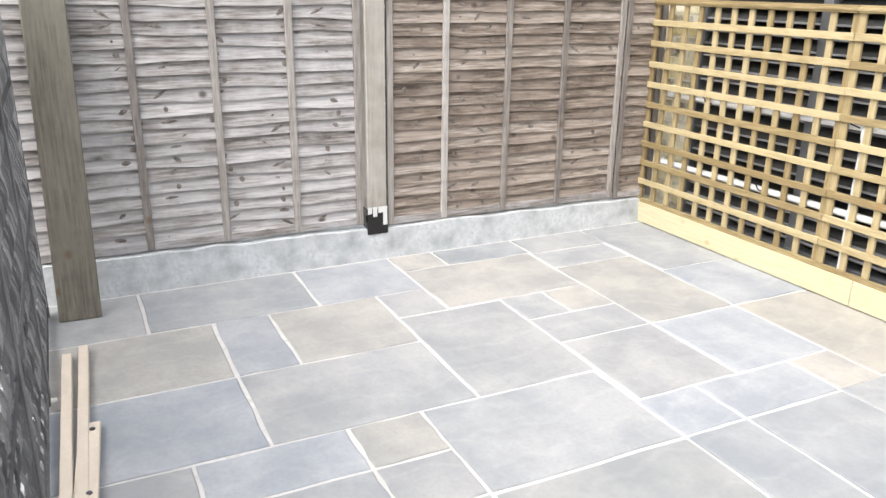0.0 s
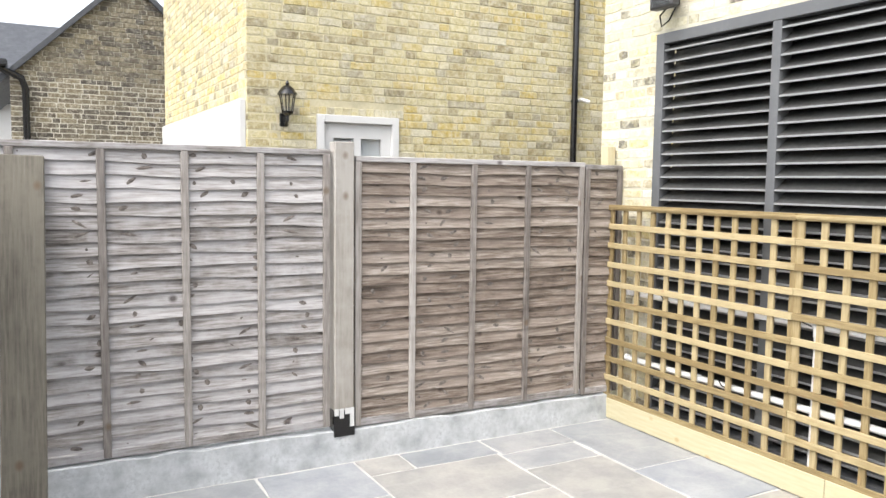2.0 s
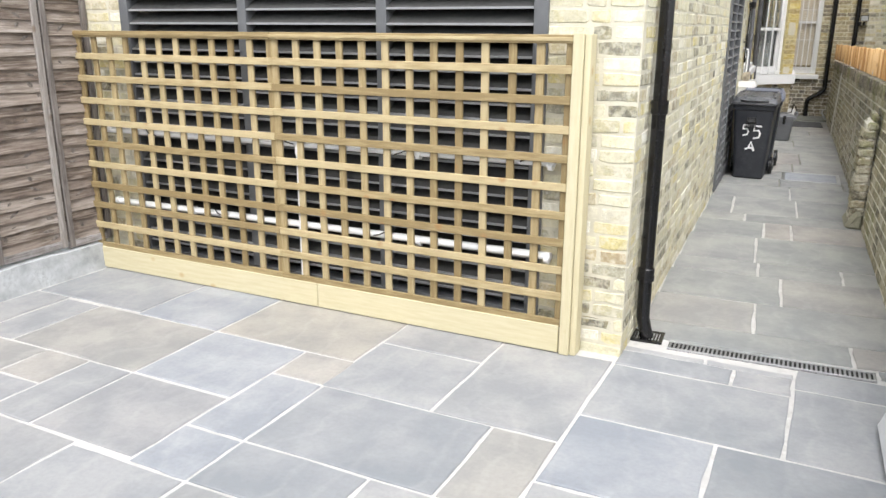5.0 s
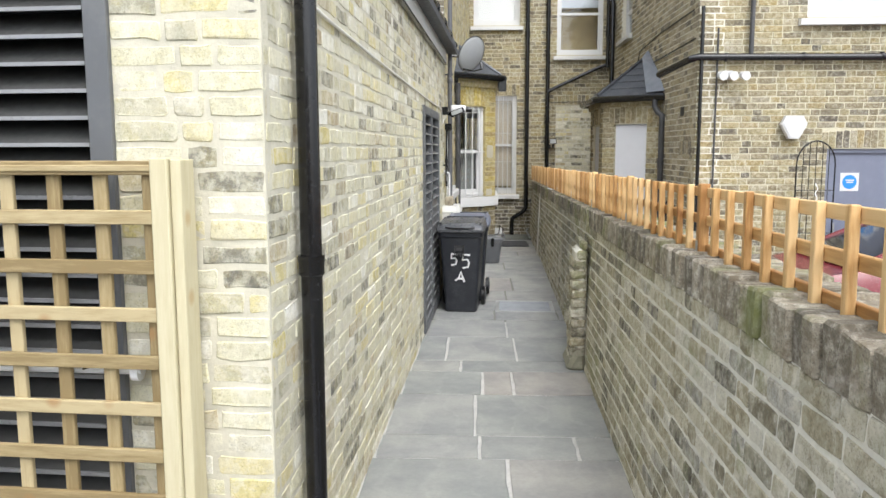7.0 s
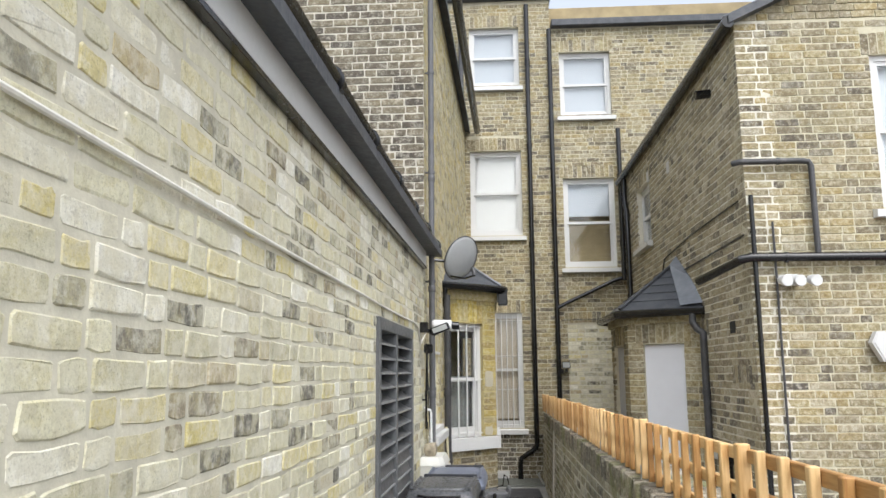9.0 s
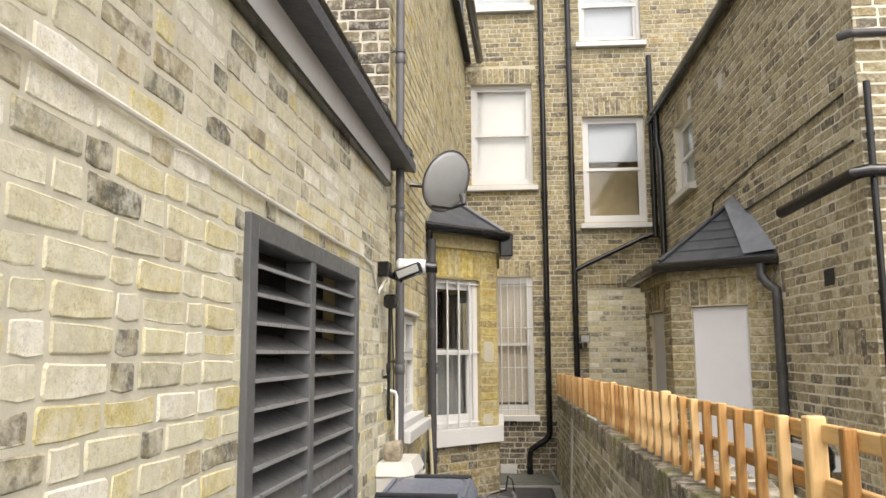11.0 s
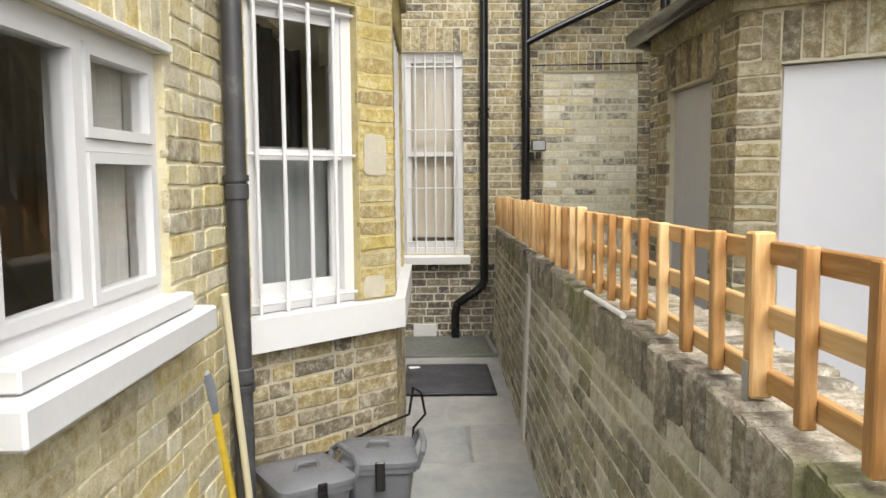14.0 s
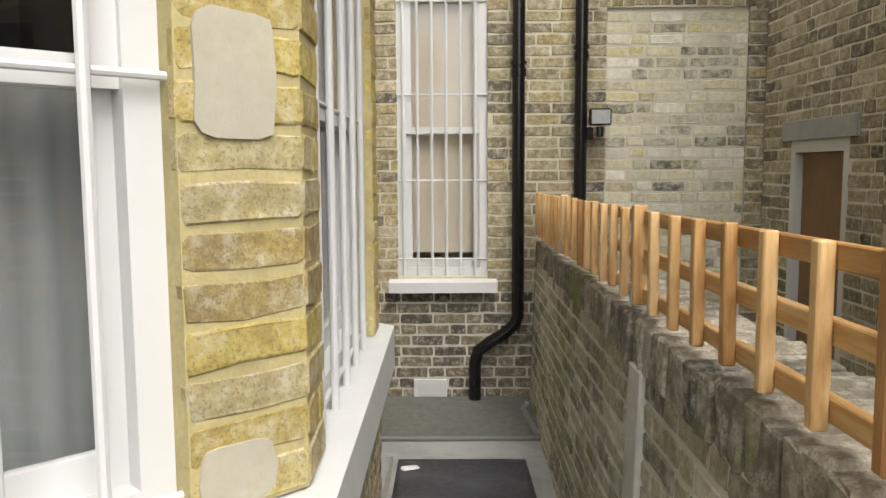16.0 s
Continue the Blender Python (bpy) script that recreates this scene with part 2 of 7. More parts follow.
def stone(name, stops, single=True):
    """Riven sandstone: a tone for each flag, bedding ripples, pale veins, damp patches."""
    mat, nt, bs = nodes(name)
    p, g = place(nt)
    if single:
        rnd = nt.nodes.new("ShaderNodeObjectInfo").outputs["Random"]
    else:
        rnd = g.outputs["Random Per Island"]
    base = ramp(nt, stops, rnd)
    sh = nt.nodes.new("ShaderNodeVectorMath")
    sh.operation = "MULTIPLY_ADD"
    cx = nt.nodes.new("ShaderNodeCombineXYZ")
    nt.links.new(rnd, cx.inputs[0])
    nt.links.new(rnd, cx.inputs[1])
    nt.links.new(cx.outputs[0], sh.inputs[0])
    sh.inputs[1].default_value = (31, 17, 0)
    nt.links.new(p, sh.inputs[2])
    n1 = noise_tex(nt, sh.outputs[0], 2.2, 6, 0.62)
    n2 = noise_tex(nt, sh.outputs[0], 45, 4, 0.7)
    w = nd(nt, "ShaderNodeTexWave", Scale=1.3, Distortion=9.0, Detail=4.0)
    w.inputs["Detail Scale"].default_value = 1.2
    nt.links.new(sh.outputs[0], w.inputs["Vector"])
    c = mixc(nt, ramp(nt, [(0.38, (0, 0, 0)), (0.62, (0.85, 0.85, 0.85))], n1), base, mixc(nt, 1.0, base, (0.70, 0.73, 0.77), "MULTIPLY"))
    c = mixc(nt, ramp(nt, [(0.9, (0, 0, 0)), (0.995, (0.06, 0.06, 0.06))], w.outputs["Fac"]), c, (0.62, 0.6, 0.57))
    c = mixc(nt, ramp(nt, [(0.4, (0, 0, 0)), (0.7, (0.25, 0.25, 0.25))], n2), c, (0.2, 0.2, 0.2))
    nt.links.new(c, bs.inputs["Base Color"])
    nt.links.new(ramp(nt, [(0.3, (0.5, 0.5, 0.5)), (0.7, (0.8, 0.8, 0.8))], n1), bs.inputs["Roughness"])
    bump(nt, bs, mixc(nt, 0.3, n1, n2), 0.4, 0.008)
    return mat


def glass_mat(name, tint=(0.9, 0.95, 0.95)):
    mat, nt, bs = nodes(name)
    nt.nodes.remove(bs)
    tr = nt.nodes.new("ShaderNodeBsdfTransparent")
    tr.inputs["Color"].default_value = (*tint, 1)
    gl = nt.nodes.new("ShaderNodeBsdfGlossy")
    gl.inputs["Roughness"].default_value = 0.02
    lw = nd(nt, "ShaderNodeLayerWeight", Blend=0.5)
    pw = nt.nodes.new("ShaderNodeMath")
    pw.operation = "POWER"
    pw.inputs[1].default_value = 4.5
    nt.links.new(lw.outputs["Facing"], pw.inputs[0])
    fr = nt.nodes.new("ShaderNodeMath")
    fr.operation = "MULTIPLY_ADD"
    fr.inputs[1].default_value, fr.inputs[2].default_value = 0.92, 0.04
    nt.links.new(pw.outputs[0], fr.inputs[0])
    mx = nt.nodes.new("ShaderNodeMixShader")
    nt.links.new(fr.outputs[0], mx.inputs[0])
    nt.links.new(tr.outputs[0], mx.inputs[1])
    nt.links.new(gl.outputs[0], mx.inputs[2])
    nt.links.new(mx.outputs[0], nt.nodes["Material Output"].inputs["Surface"])
    return mat


STOCK = [(0.0, (0.11, 0.105, 0.085)), (0.05, (0.25, 0.24, 0.19)), (0.1, (0.44, 0.42, 0.31)), (0.24, (0.58, 0.555, 0.40)), (0.38, (0.66, 0.635, 0.46)), (0.46, (0.56, 0.48, 0.20)), (0.53, (0.62, 0.555, 0.32)), (0.60, (0.62, 0.595, 0.44)), (0.74, (0.80, 0.785, 0.71)), (0.82, (0.52, 0.495, 0.38)), (0.90, (0.42, 0.34, 0.21)), (0.95, (0.18, 0.17, 0.14)), (1.0, (0.11, 0.105, 0.085))]
STOCK2 = [(0.0, (0.10, 0.085, 0.065)), (0.15, (0.24, 0.20, 0.125)), (0.4, (0.33, 0.28, 0.165)), (0.6, (0.38, 0.33, 0.185)), (0.75, (0.36, 0.28, 0.125)), (0.9, (0.45, 0.40, 0.28)), (1.0, (0.08, 0.07, 0.06))]
OCHRE = [(0.0, (0.18, 0.15, 0.09)), (0.12, (0.40, 0.33, 0.17)), (0.35, (0.53, 0.47, 0.26)), (0.52, (0.58, 0.52, 0.30)), (0.7, (0.52, 0.39, 0.10)), (0.85, (0.62, 0.58, 0.43)), (1.0, (0.32, 0.28, 0.19))]
MUSTARD = [(0.0, (0.26, 0.19, 0.08)), (0.2, (0.42, 0.32, 0.11)), (0.45, (0.50, 0.39, 0.11)), (0.65, (0.56, 0.44, 0.10)), (0.85, (0.50, 0.43, 0.22)), (1.0, (0.36, 0.30, 0.16))]
SOOT = [(0.0, (0.05, 0.045, 0.04)), (0.3, (0.125, 0.105, 0.075)), (0.6, (0.19, 0.16, 0.105)), (0.85, (0.26, 0.225, 0.15)), (1.0, (0.08, 0.07, 0.055))]
SIDE = [(0.0, (0.09, 0.08, 0.065)), (0.2, (0.25, 0.21, 0.14)), (0.5, (0.37, 0.32, 0.205)), (0.75, (0.46, 0.40, 0.26)), (0.9, (0.55, 0.50, 0.38)), (1.0, (0.15, 0.13, 0.10))]
BOUND = [(0.0, (0.06, 0.055, 0.045)), (0.15, (0.19, 0.17, 0.12)), (0.35, (0.33, 0.29, 0.19)), (0.55, (0.42, 0.385, 0.28)), (0.75, (0.52, 0.49, 0.39)), (0.9, (0.64, 0.62, 0.55)), (1.0, (0.10, 0.09, 0.08))]

BASE = [(0.0, (0.09, 0.075, 0.055)), (0.3, (0.20, 0.165, 0.10)), (0.6, (0.28, 0.235, 0.14)), (0.8, (0.36, 0.28, 0.11)), (1.0, (0.14, 0.115, 0.08))]
M_brick = {(k, s): masonry("stock_brick_" + k + ("_piece" if s else ""), st, single=s, stain_amt=sa, patch_amt=pa, moss=mo, grime=gr, smear={"pale": 0.5, "ochre": 0.3, "boundary": 0.3}.get(k, 0.0))
           for k, st, sa, pa, mo, gr in (("pale", STOCK, 0.12, 0.85, 0.0, 0.4), ("yellow", STOCK2, 0.4, 0.35, 0.0, 0.7), ("ochre", OCHRE, 0.2, 0.5, 0.0, 0.5), ("mustard", MUSTARD, 0.35, 0.2, 0.0, 0.6),
                                         ("base", BASE, 0.4, 0.3, 0.0, 0.7), ("soot", SOOT, 0.5, 0.2, 0.0, 0.7), ("side", SIDE, 0.25, 0.4, 0.0, 0.6), ("boundary", BOUND, 0.3, 0.95, 0.65, 0.65))
           for s in (False, True)}
M_mortar = {"pale": plain("lime_mortar", (0.58, 0.55, 0.44), 0.95, var=0.22, scale=9, dirt=(0.42, 0.39, 0.30), dirt_amt=0.6, bmp=0.6),
            "yellow": plain("buff_mortar", (0.54, 0.50, 0.37), 0.95, var=0.2, scale=5, dirt=(0.25, 0.22, 0.16), dirt_amt=0.5, bmp=0.6),
            "ochre": plain("smeared_mortar", (0.54, 0.49, 0.33), 0.95, var=0.3, scale=6, dirt=(0.34, 0.3, 0.18), dirt_amt=0.6, bmp=0.6),
            "base": plain("tan_mortar", (0.42, 0.38, 0.28), 0.95, var=0.3, scale=7, dirt=(0.2, 0.17, 0.1), dirt_amt=0.6, bmp=0.6),
            "mustard": plain("weathered_mortar", (0.46, 0.39, 0.19), 0.95, var=0.3, scale=9, dirt=(0.22, 0.18, 0.09), dirt_amt=0.6, bmp=0.6),
            "soot": plain("grey_mortar", (0.56, 0.53, 0.45), 0.95, var=0.25, scale=5, dirt=(0.18, 0.16, 0.13), dirt_amt=0.5, bmp=0.6),
            "side": plain("pale_grey_mortar", (0.70, 0.67, 0.57), 0.95, var=0.2, scale=5, dirt=(0.3, 0.27, 0.2), dirt_amt=0.5, bmp=0.6),
            "boundary": plain("old_mortar", (0.72, 0.70, 0.62), 0.95, var=0.25, scale=4, dirt=(0.3, 0.3, 0.2), dirt_amt=0.4, bmp=0.7)}
M_black = plain("black_plastic", (0.007, 0.007, 0.008), 0.2, var=0.2, scale=6, dirt=(0.02, 0.02, 0.019), dirt_amt=0.12)
M_greypipe = plain("grey_painted_iron", (0.05, 0.05, 0.053), 0.45, var=0.2, scale=9, dirt=(0.2, 0.19, 0.17), dirt_amt=0.35)
M_white = plain("white_paint", (0.60, 0.60, 0.59), 0.55, var=0.05, scale=5, dirt=(0.52, 0.5, 0.46), dirt_amt=0.25)
M_upvc = plain("white_plastic", (0.61, 0.61, 0.60), 0.5, var=0.03, scale=5, dirt=(0.6, 0.58, 0.54), dirt_amt=0.15)
M_louvre = plain("grey_louvre_frame", (0.12, 0.125, 0.13), 0.42, var=0.1, scale=4, dirt=(0.25, 0.25, 0.24), dirt_amt=0.2)
M_blade = plain("grey_louvre_blade", (0.12, 0.12, 0.12), 0.45, var=0.2, scale=5, dirt=(0.2, 0.2, 0.19), dirt_amt=0.3)
M_bladed = plain("charcoal_louvre_blade", (0.055, 0.055, 0.053), 0.55, var=0.2, scale=5)
# blade paint made paler, for the light caught on the front lips
M_lit_lip = plain("louvre_lip", (0.26, 0.265, 0.27), 0.35, var=0.1, scale=5)
# near-black that stands in for shade in gaps; also the air brick's colour
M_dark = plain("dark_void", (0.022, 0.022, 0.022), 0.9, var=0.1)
M_slate = plain("roof_slate", (0.06, 0.065, 0.075), 0.55, var=0.3, scale=6, dirt=(0.16, 0.15, 0.13), dirt_amt=0.4, bmp=0.4, bscale=30)
M_lead = plain("lead_flashing", (0.22, 0.235, 0.26), 0.5, metal=0.3, var=0.2, scale=5, dirt=(0.4, 0.4, 0.4), dirt_amt=0.3)
M_glass = glass_mat("window_glass", (0.95, 0.955, 0.955))
M_concrete = plain("concrete", (0.36, 0.36, 0.35), 0.9, var=0.25, scale=4, dirt=(0.16, 0.17, 0.16), dirt_amt=0.55, bmp=0.5, bscale=50)
M_pointing = plain("paving_joint", (0.56, 0.55, 0.53), 0.95, var=0.2, scale=4, dirt=(0.2, 0.19, 0.16), dirt_amt=0.6, bmp=0.7, bscale=60)
M_flag = stone("sandstone_flag", [(0.0, (0.29, 0.30, 0.31)), (0.3, (0.34, 0.345, 0.345)), (0.5, (0.30, 0.30, 0.295)), (0.75, (0.38, 0.38, 0.375)), (1.0, (0.33, 0.325, 0.32))])
M_flag_beige = stone("beige_sandstone_flag", [(0.0, (0.38, 0.365, 0.335)), (0.4, (0.345, 0.335, 0.31)), (0.7, (0.41, 0.39, 0.355)), (1.0, (0.37, 0.35, 0.31))])
M_flag_blue = stone("blue_sandstone_flag", [(0.0, (0.32, 0.335, 0.355)), (0.5, (0.365, 0.38, 0.395)), (1.0, (0.335, 0.345, 0.358))])
BEIGE, BLUE = {3, 9, 10, 12, 14, 16, 25, 27, 29, 34}, {2, 8, 15, 20, 22, 23, 24, 28, 36}
WEATH = [(0.30, (0.09, 0.078, 0.068)), (0.42, (0.21, 0.19, 0.175)), (0.53, (0.33, 0.31, 0.30)), (0.68, (0.50, 0.485, 0.48))]
WEATHB = [(0.30, (0.06, 0.045, 0.035)), (0.42, (0.155, 0.12, 0.095)), (0.53, (0.26, 0.22, 0.185)), (0.68, (0.44, 0.39, 0.35))]
M_fence = timber("weathered_fence_board", WEATH, (0.6, 0.6, 9), rough=0.85, weather=(0.44, 0.43, 0.435), knots=(0.06, 0.05, 0.045), knot_amt=0.9, single=True, island=0.2)
M_fenceb = timber("brown_fence_board", WEATHB, (0.6, 0.6, 9), rough=0.85, weather=(0.27, 0.22, 0.185), knots=(0.05, 0.035, 0.025), knot_amt=0.9, single=True, island=0.2)
M_batten = timber("weathered_batten", [(0.3, (0.11, 0.095, 0.085)), (0.5, (0.25, 0.225, 0.205)), (0.7, (0.42, 0.395, 0.37))], (7, 7, 0.6), rough=0.85, single=True)
M_oldpost = timber("grey_green_post", [(0.2, (0.20, 0.185, 0.155)), (0.5, (0.34, 0.315, 0.28)), (0.8, (0.50, 0.47, 0.41))], (8, 8, 0.5), rough=0.85, weather=(0.42, 0.40, 0.37))
M_plank = timber("weathered_plank", [(0.3, (0.08, 0.07, 0.055)), (0.5, (0.17, 0.155, 0.125)), (0.7, (0.29, 0.265, 0.225))], (8, 8, 0.5), rough=0.85, weather=(0.19, 0.175, 0.14))
M_pine = timber("pressure_treated_pine", [(0.35, (0.23, 0.168, 0.076)), (0.5, (0.335, 0.26, 0.132)), (0.66, (0.44, 0.36, 0.205))], (6, 6, 0.7), rough=0.7, single=True, knots=(0.3, 0.15, 0.05))
M_pine_h = timber("pressure_treated_pine_rail", [(0.35, (0.23, 0.168, 0.076)), (0.5, (0.335, 0.26, 0.132)), (0.66, (0.44, 0.36, 0.205))], (0.7, 6, 6), rough=0.7, single=True, knots=(0.3, 0.15, 0.05))
M_newpine = timber("pale_new_pine", [(0.2, (0.47, 0.41, 0.25)), (0.5, (0.56, 0.51, 0.34)), (0.8, (0.64, 0.59, 0.44))], (0.6, 6, 6), rough=0.7, knots=(0.4, 0.25, 0.1))
M_newpost = timber("pale_new_post", [(0.2, (0.47, 0.41, 0.25)), (0.5, (0.56, 0.51, 0.34)), (0.8, (0.64, 0.59, 0.44))], (6, 6, 0.6), rough=0.7, knots=(0.4, 0.25, 0.1))
ORANGE = [(0.33, (0.33, 0.16, 0.045)), (0.5, (0.53, 0.31, 0.115)), (0.66, (0.70, 0.48, 0.23))]
M_cedar = timber("orange_stained_upright", ORANGE, (6, 6, 0.7), rough=0.55, single=True, knots=(0.2, 0.06, 0.01))
M_cedar_h = timber("orange_stained_rail", ORANGE, (6, 0.7, 6), rough=0.55, single=True, knots=(0.2, 0.06, 0.01))


# ---------------------------------------------------------------- large structure
RZ90, RZ_90 = pose(0, 0, 0, 0, 0, 90), pose(0, 0, 0, 0, 0, -90)
rng = random.Random(11)
LATER = []          # brick courses, laid last


def slab_with_holes(u0, u1, z0, z1, holes, y0, y1):
    """A wall body of boxes around its openings."""
    g = Geo()
    xs = sorted({u0, u1, *[h[0] for h in holes], *[h[1] for h in holes]})
    xs = [x for x in xs if u0 <= x <= u1]
    for a, b in zip(xs, xs[1:]):
        zs = [z0]
        for h in sorted(holes, key=lambda h: h[2]):
            if h[0] < b - 1e-6 and h[1] > a + 1e-6:
                zs += [max(z0, h[2]), min(z1, h[3])]
        zs.append(z1)
        for c, d in zip(zs[::2], zs[1::2]):
            if d - c > 1e-4:
                g.box(a, b, y0, y1, c, d)
    return g


def brick_wall(name, m, u0, u1, z0, z1, kind, holes=(), depth=0.22, label="", near=None, arches=(), course=0.075):
    """A wall of bedded bricks: x along it, its face at y = 0 towards -y. near: the stretch (u0, u1, z0, z1) laid brick by brick."""
    body = solo(name, slab_with_holes(u0, u1, z0, z1, list(holes), 0.0022, depth), M_mortar[kind], m, label, "wall", kind="structure")
    LATER.append((body, u0, u1, z0, z1, kind, tuple(holes), near, tuple(arches), course))
    return body


def worn_brick(g, x0, x1, z0, z1, r, sunk=0.0, rag=0.0052):
    """One worn brick standing out of the bed."""
    o = r.uniform(-0.0045, -0.0004) + sunk
    u = r.uniform
    e = rag
    xm, w = (x0 + x1) / 2, x1 - x0
    c = min(0.007, w * 0.1) * u(0.3, 1.2)
    ring = [(x0 + c, z0), (xm + u(-0.2, 0.2) * w, z0 + u(-e, e * 0.6)), (x1 - c, z0), (x1, z0 + c), (x1, z1 - c), (x1 - c, z1), (xm + u(-0.2, 0.2) * w, z1 - u(-e, e * 0.6)), (x0 + c, z1), (x0, z1 - c), (x0, z0 + c)]
    ring = [(x + u(-e, e) * 0.6, z + u(-e, e) * 0.6) for x, z in ring]
    n = len(ring)
    zm = (z0 + z1) / 2
    vs = [(x, 0.02, z) for x, z in ring] + [(x, o + 0.004, z) for x, z in ring]
    vs += [(x + (0.004 if x < xm else -0.004), o + u(-0.0012, 0.0012), z + (0.004 if z < zm else -0.004)) for x, z in ring]
    fs = [tuple(range(2 * n, 3 * n))]
    for k in range(n):
        m = (k + 1) % n
        fs += [(k, m, n + m, n + k), (n + k, n + m, 2 * n + m, 2 * n + k)]
    g.add(vs, fs)


def lay_bricks(body, u0, u1, z0, z1, kind, holes, near, arches, course):
    r = random.Random(len(body.name) * 7 + int(abs(u0) * 100) + int(z1 * 10))
    rest = Geo()
    lib = {}
    count = 0
    sunk, rag = (0.0020, 0.0065) if kind == "pale" else (0.0018, 0.006) if kind == "mustard" else (0.0, 0.0052)
    gap = 0.0145 if kind == "pale" else 0.0115
    bed = {"pale": 0.0075, "ochre": 0.0052, "boundary": 0.0078, "yellow": 0.0058}.get(kind, 0.0064)
    cuts = list(holes) + [(a[0], a[1], a[2], a[2] + a[3]) for a in arches]
    n = int((z1 - z0) / course + 0.01)
    for i in range(n):
        za, zb = z0 + i * course + bed, z0 + (i + 1) * course - bed
        gaps = sorted((h[0], h[1]) for h in cuts if h[2] < zb - 0.02 and h[3] > za + 0.02)
        runs, x = [], u0
        for a, b in gaps:
            if a > x:
                runs.append((x, a))
            x = max(x, b)
        if x < u1:
            runs.append((x, u1))
        for ra, rb in runs:
            x = ra - (0.1125 if i % 2 else 0.0) - (r.uniform(0.0, 0.09) if kind != "mustard" else 0.0)
            k = i % 2
            while x < rb:
                full = 0.215 if k % 2 == 0 else 0.1025
                if r.random() < 0.2:
                    full = 0.215
                a, b = max(x, ra), min(x + full, rb)
                whole = a == x and b == x + full
                if rb - b < 0.05:
                    b, whole = rb, False
                if b - a > 0.025:
                    if near and whole and count < 300 and near[0] < a and b < near[1] and near[2] < za and zb < near[3]:
                        key = (round(full, 3), r.randrange(4))
                        if key not in lib:
                            g = Geo()
                            worn_brick(g, 0, full - (gap - 0.0115), 0, zb - za, r, sunk, rag)
                            lib[key] = g.mesh("brick", M_brick[kind, True])
                        shared("brick", lib[key], body, Matrix.Translation((a, r.uniform(-0.0015, 0.001), za)))
                        count += 1
                    else:
                        worn_brick(rest, a, b - (gap - 0.0115), za, zb, r, sunk, rag)
                x = x + full + 0.0115 if b != rb else rb
                k += 1
    for a in arches:
        w, h = a[1] - a[0], a[3]
        nb = max(3, int(w / 0.078))
        for k in range(nb):
            xa, xb = a[0] + w * k / nb + 0.004, a[0] + w * (k + 1) / nb - 0.004
            sag = 0.03 * (1 - (2 * (k + 0.5) / nb - 1) ** 2) if h > 0.15 else 0
            worn_brick(rest, xa, xb, a[2] + sag * 0.5, a[2] + h - 0.03 + sag, r)
    ob = part("brickwork", rest, M_brick[kind, False], body)
    tagged(ob, kind="stuff")


# ground: one sheet to the horizon, and the paved levels on it
g = Geo()
g.box(-900, 900, -900, 900, -0.5, -0.36)
solo("ground", g, plain("far_ground", (0.22, 0.21, 0.19), 0.95, var=0.3, scale=0.6), None, "bare grey-brown ground around the houses", "ground", kind="structure")
M_yard = plain("yard_concrete", (0.26, 0.25, 0.23), 0.9, var=0.3, scale=2, dirt=(0.1, 0.1, 0.09), dirt_amt=0.5, bmp=0.4)
g = Geo()
g.box(1.7, 9.0, -6.0, FAR + 0.3, -0.36, -0.3)
solo("ground_yard", g, M_yard, None, "worn concrete yard behind the boundary wall", "yard", kind="structure")

# patio paving bed and flags
pav = solo("pavement_patio", Geo().box(-3.47, 2.0, -8.0, 0.30, -0.36, -0.008), M_pointing, MP, "pale pointed joints between the patio flags", "paving", kind="structure")
U = [-3.43, -3.14, -2.83, -2.51, -2.19, -1.88, -1.56, -1.245, -0.93]
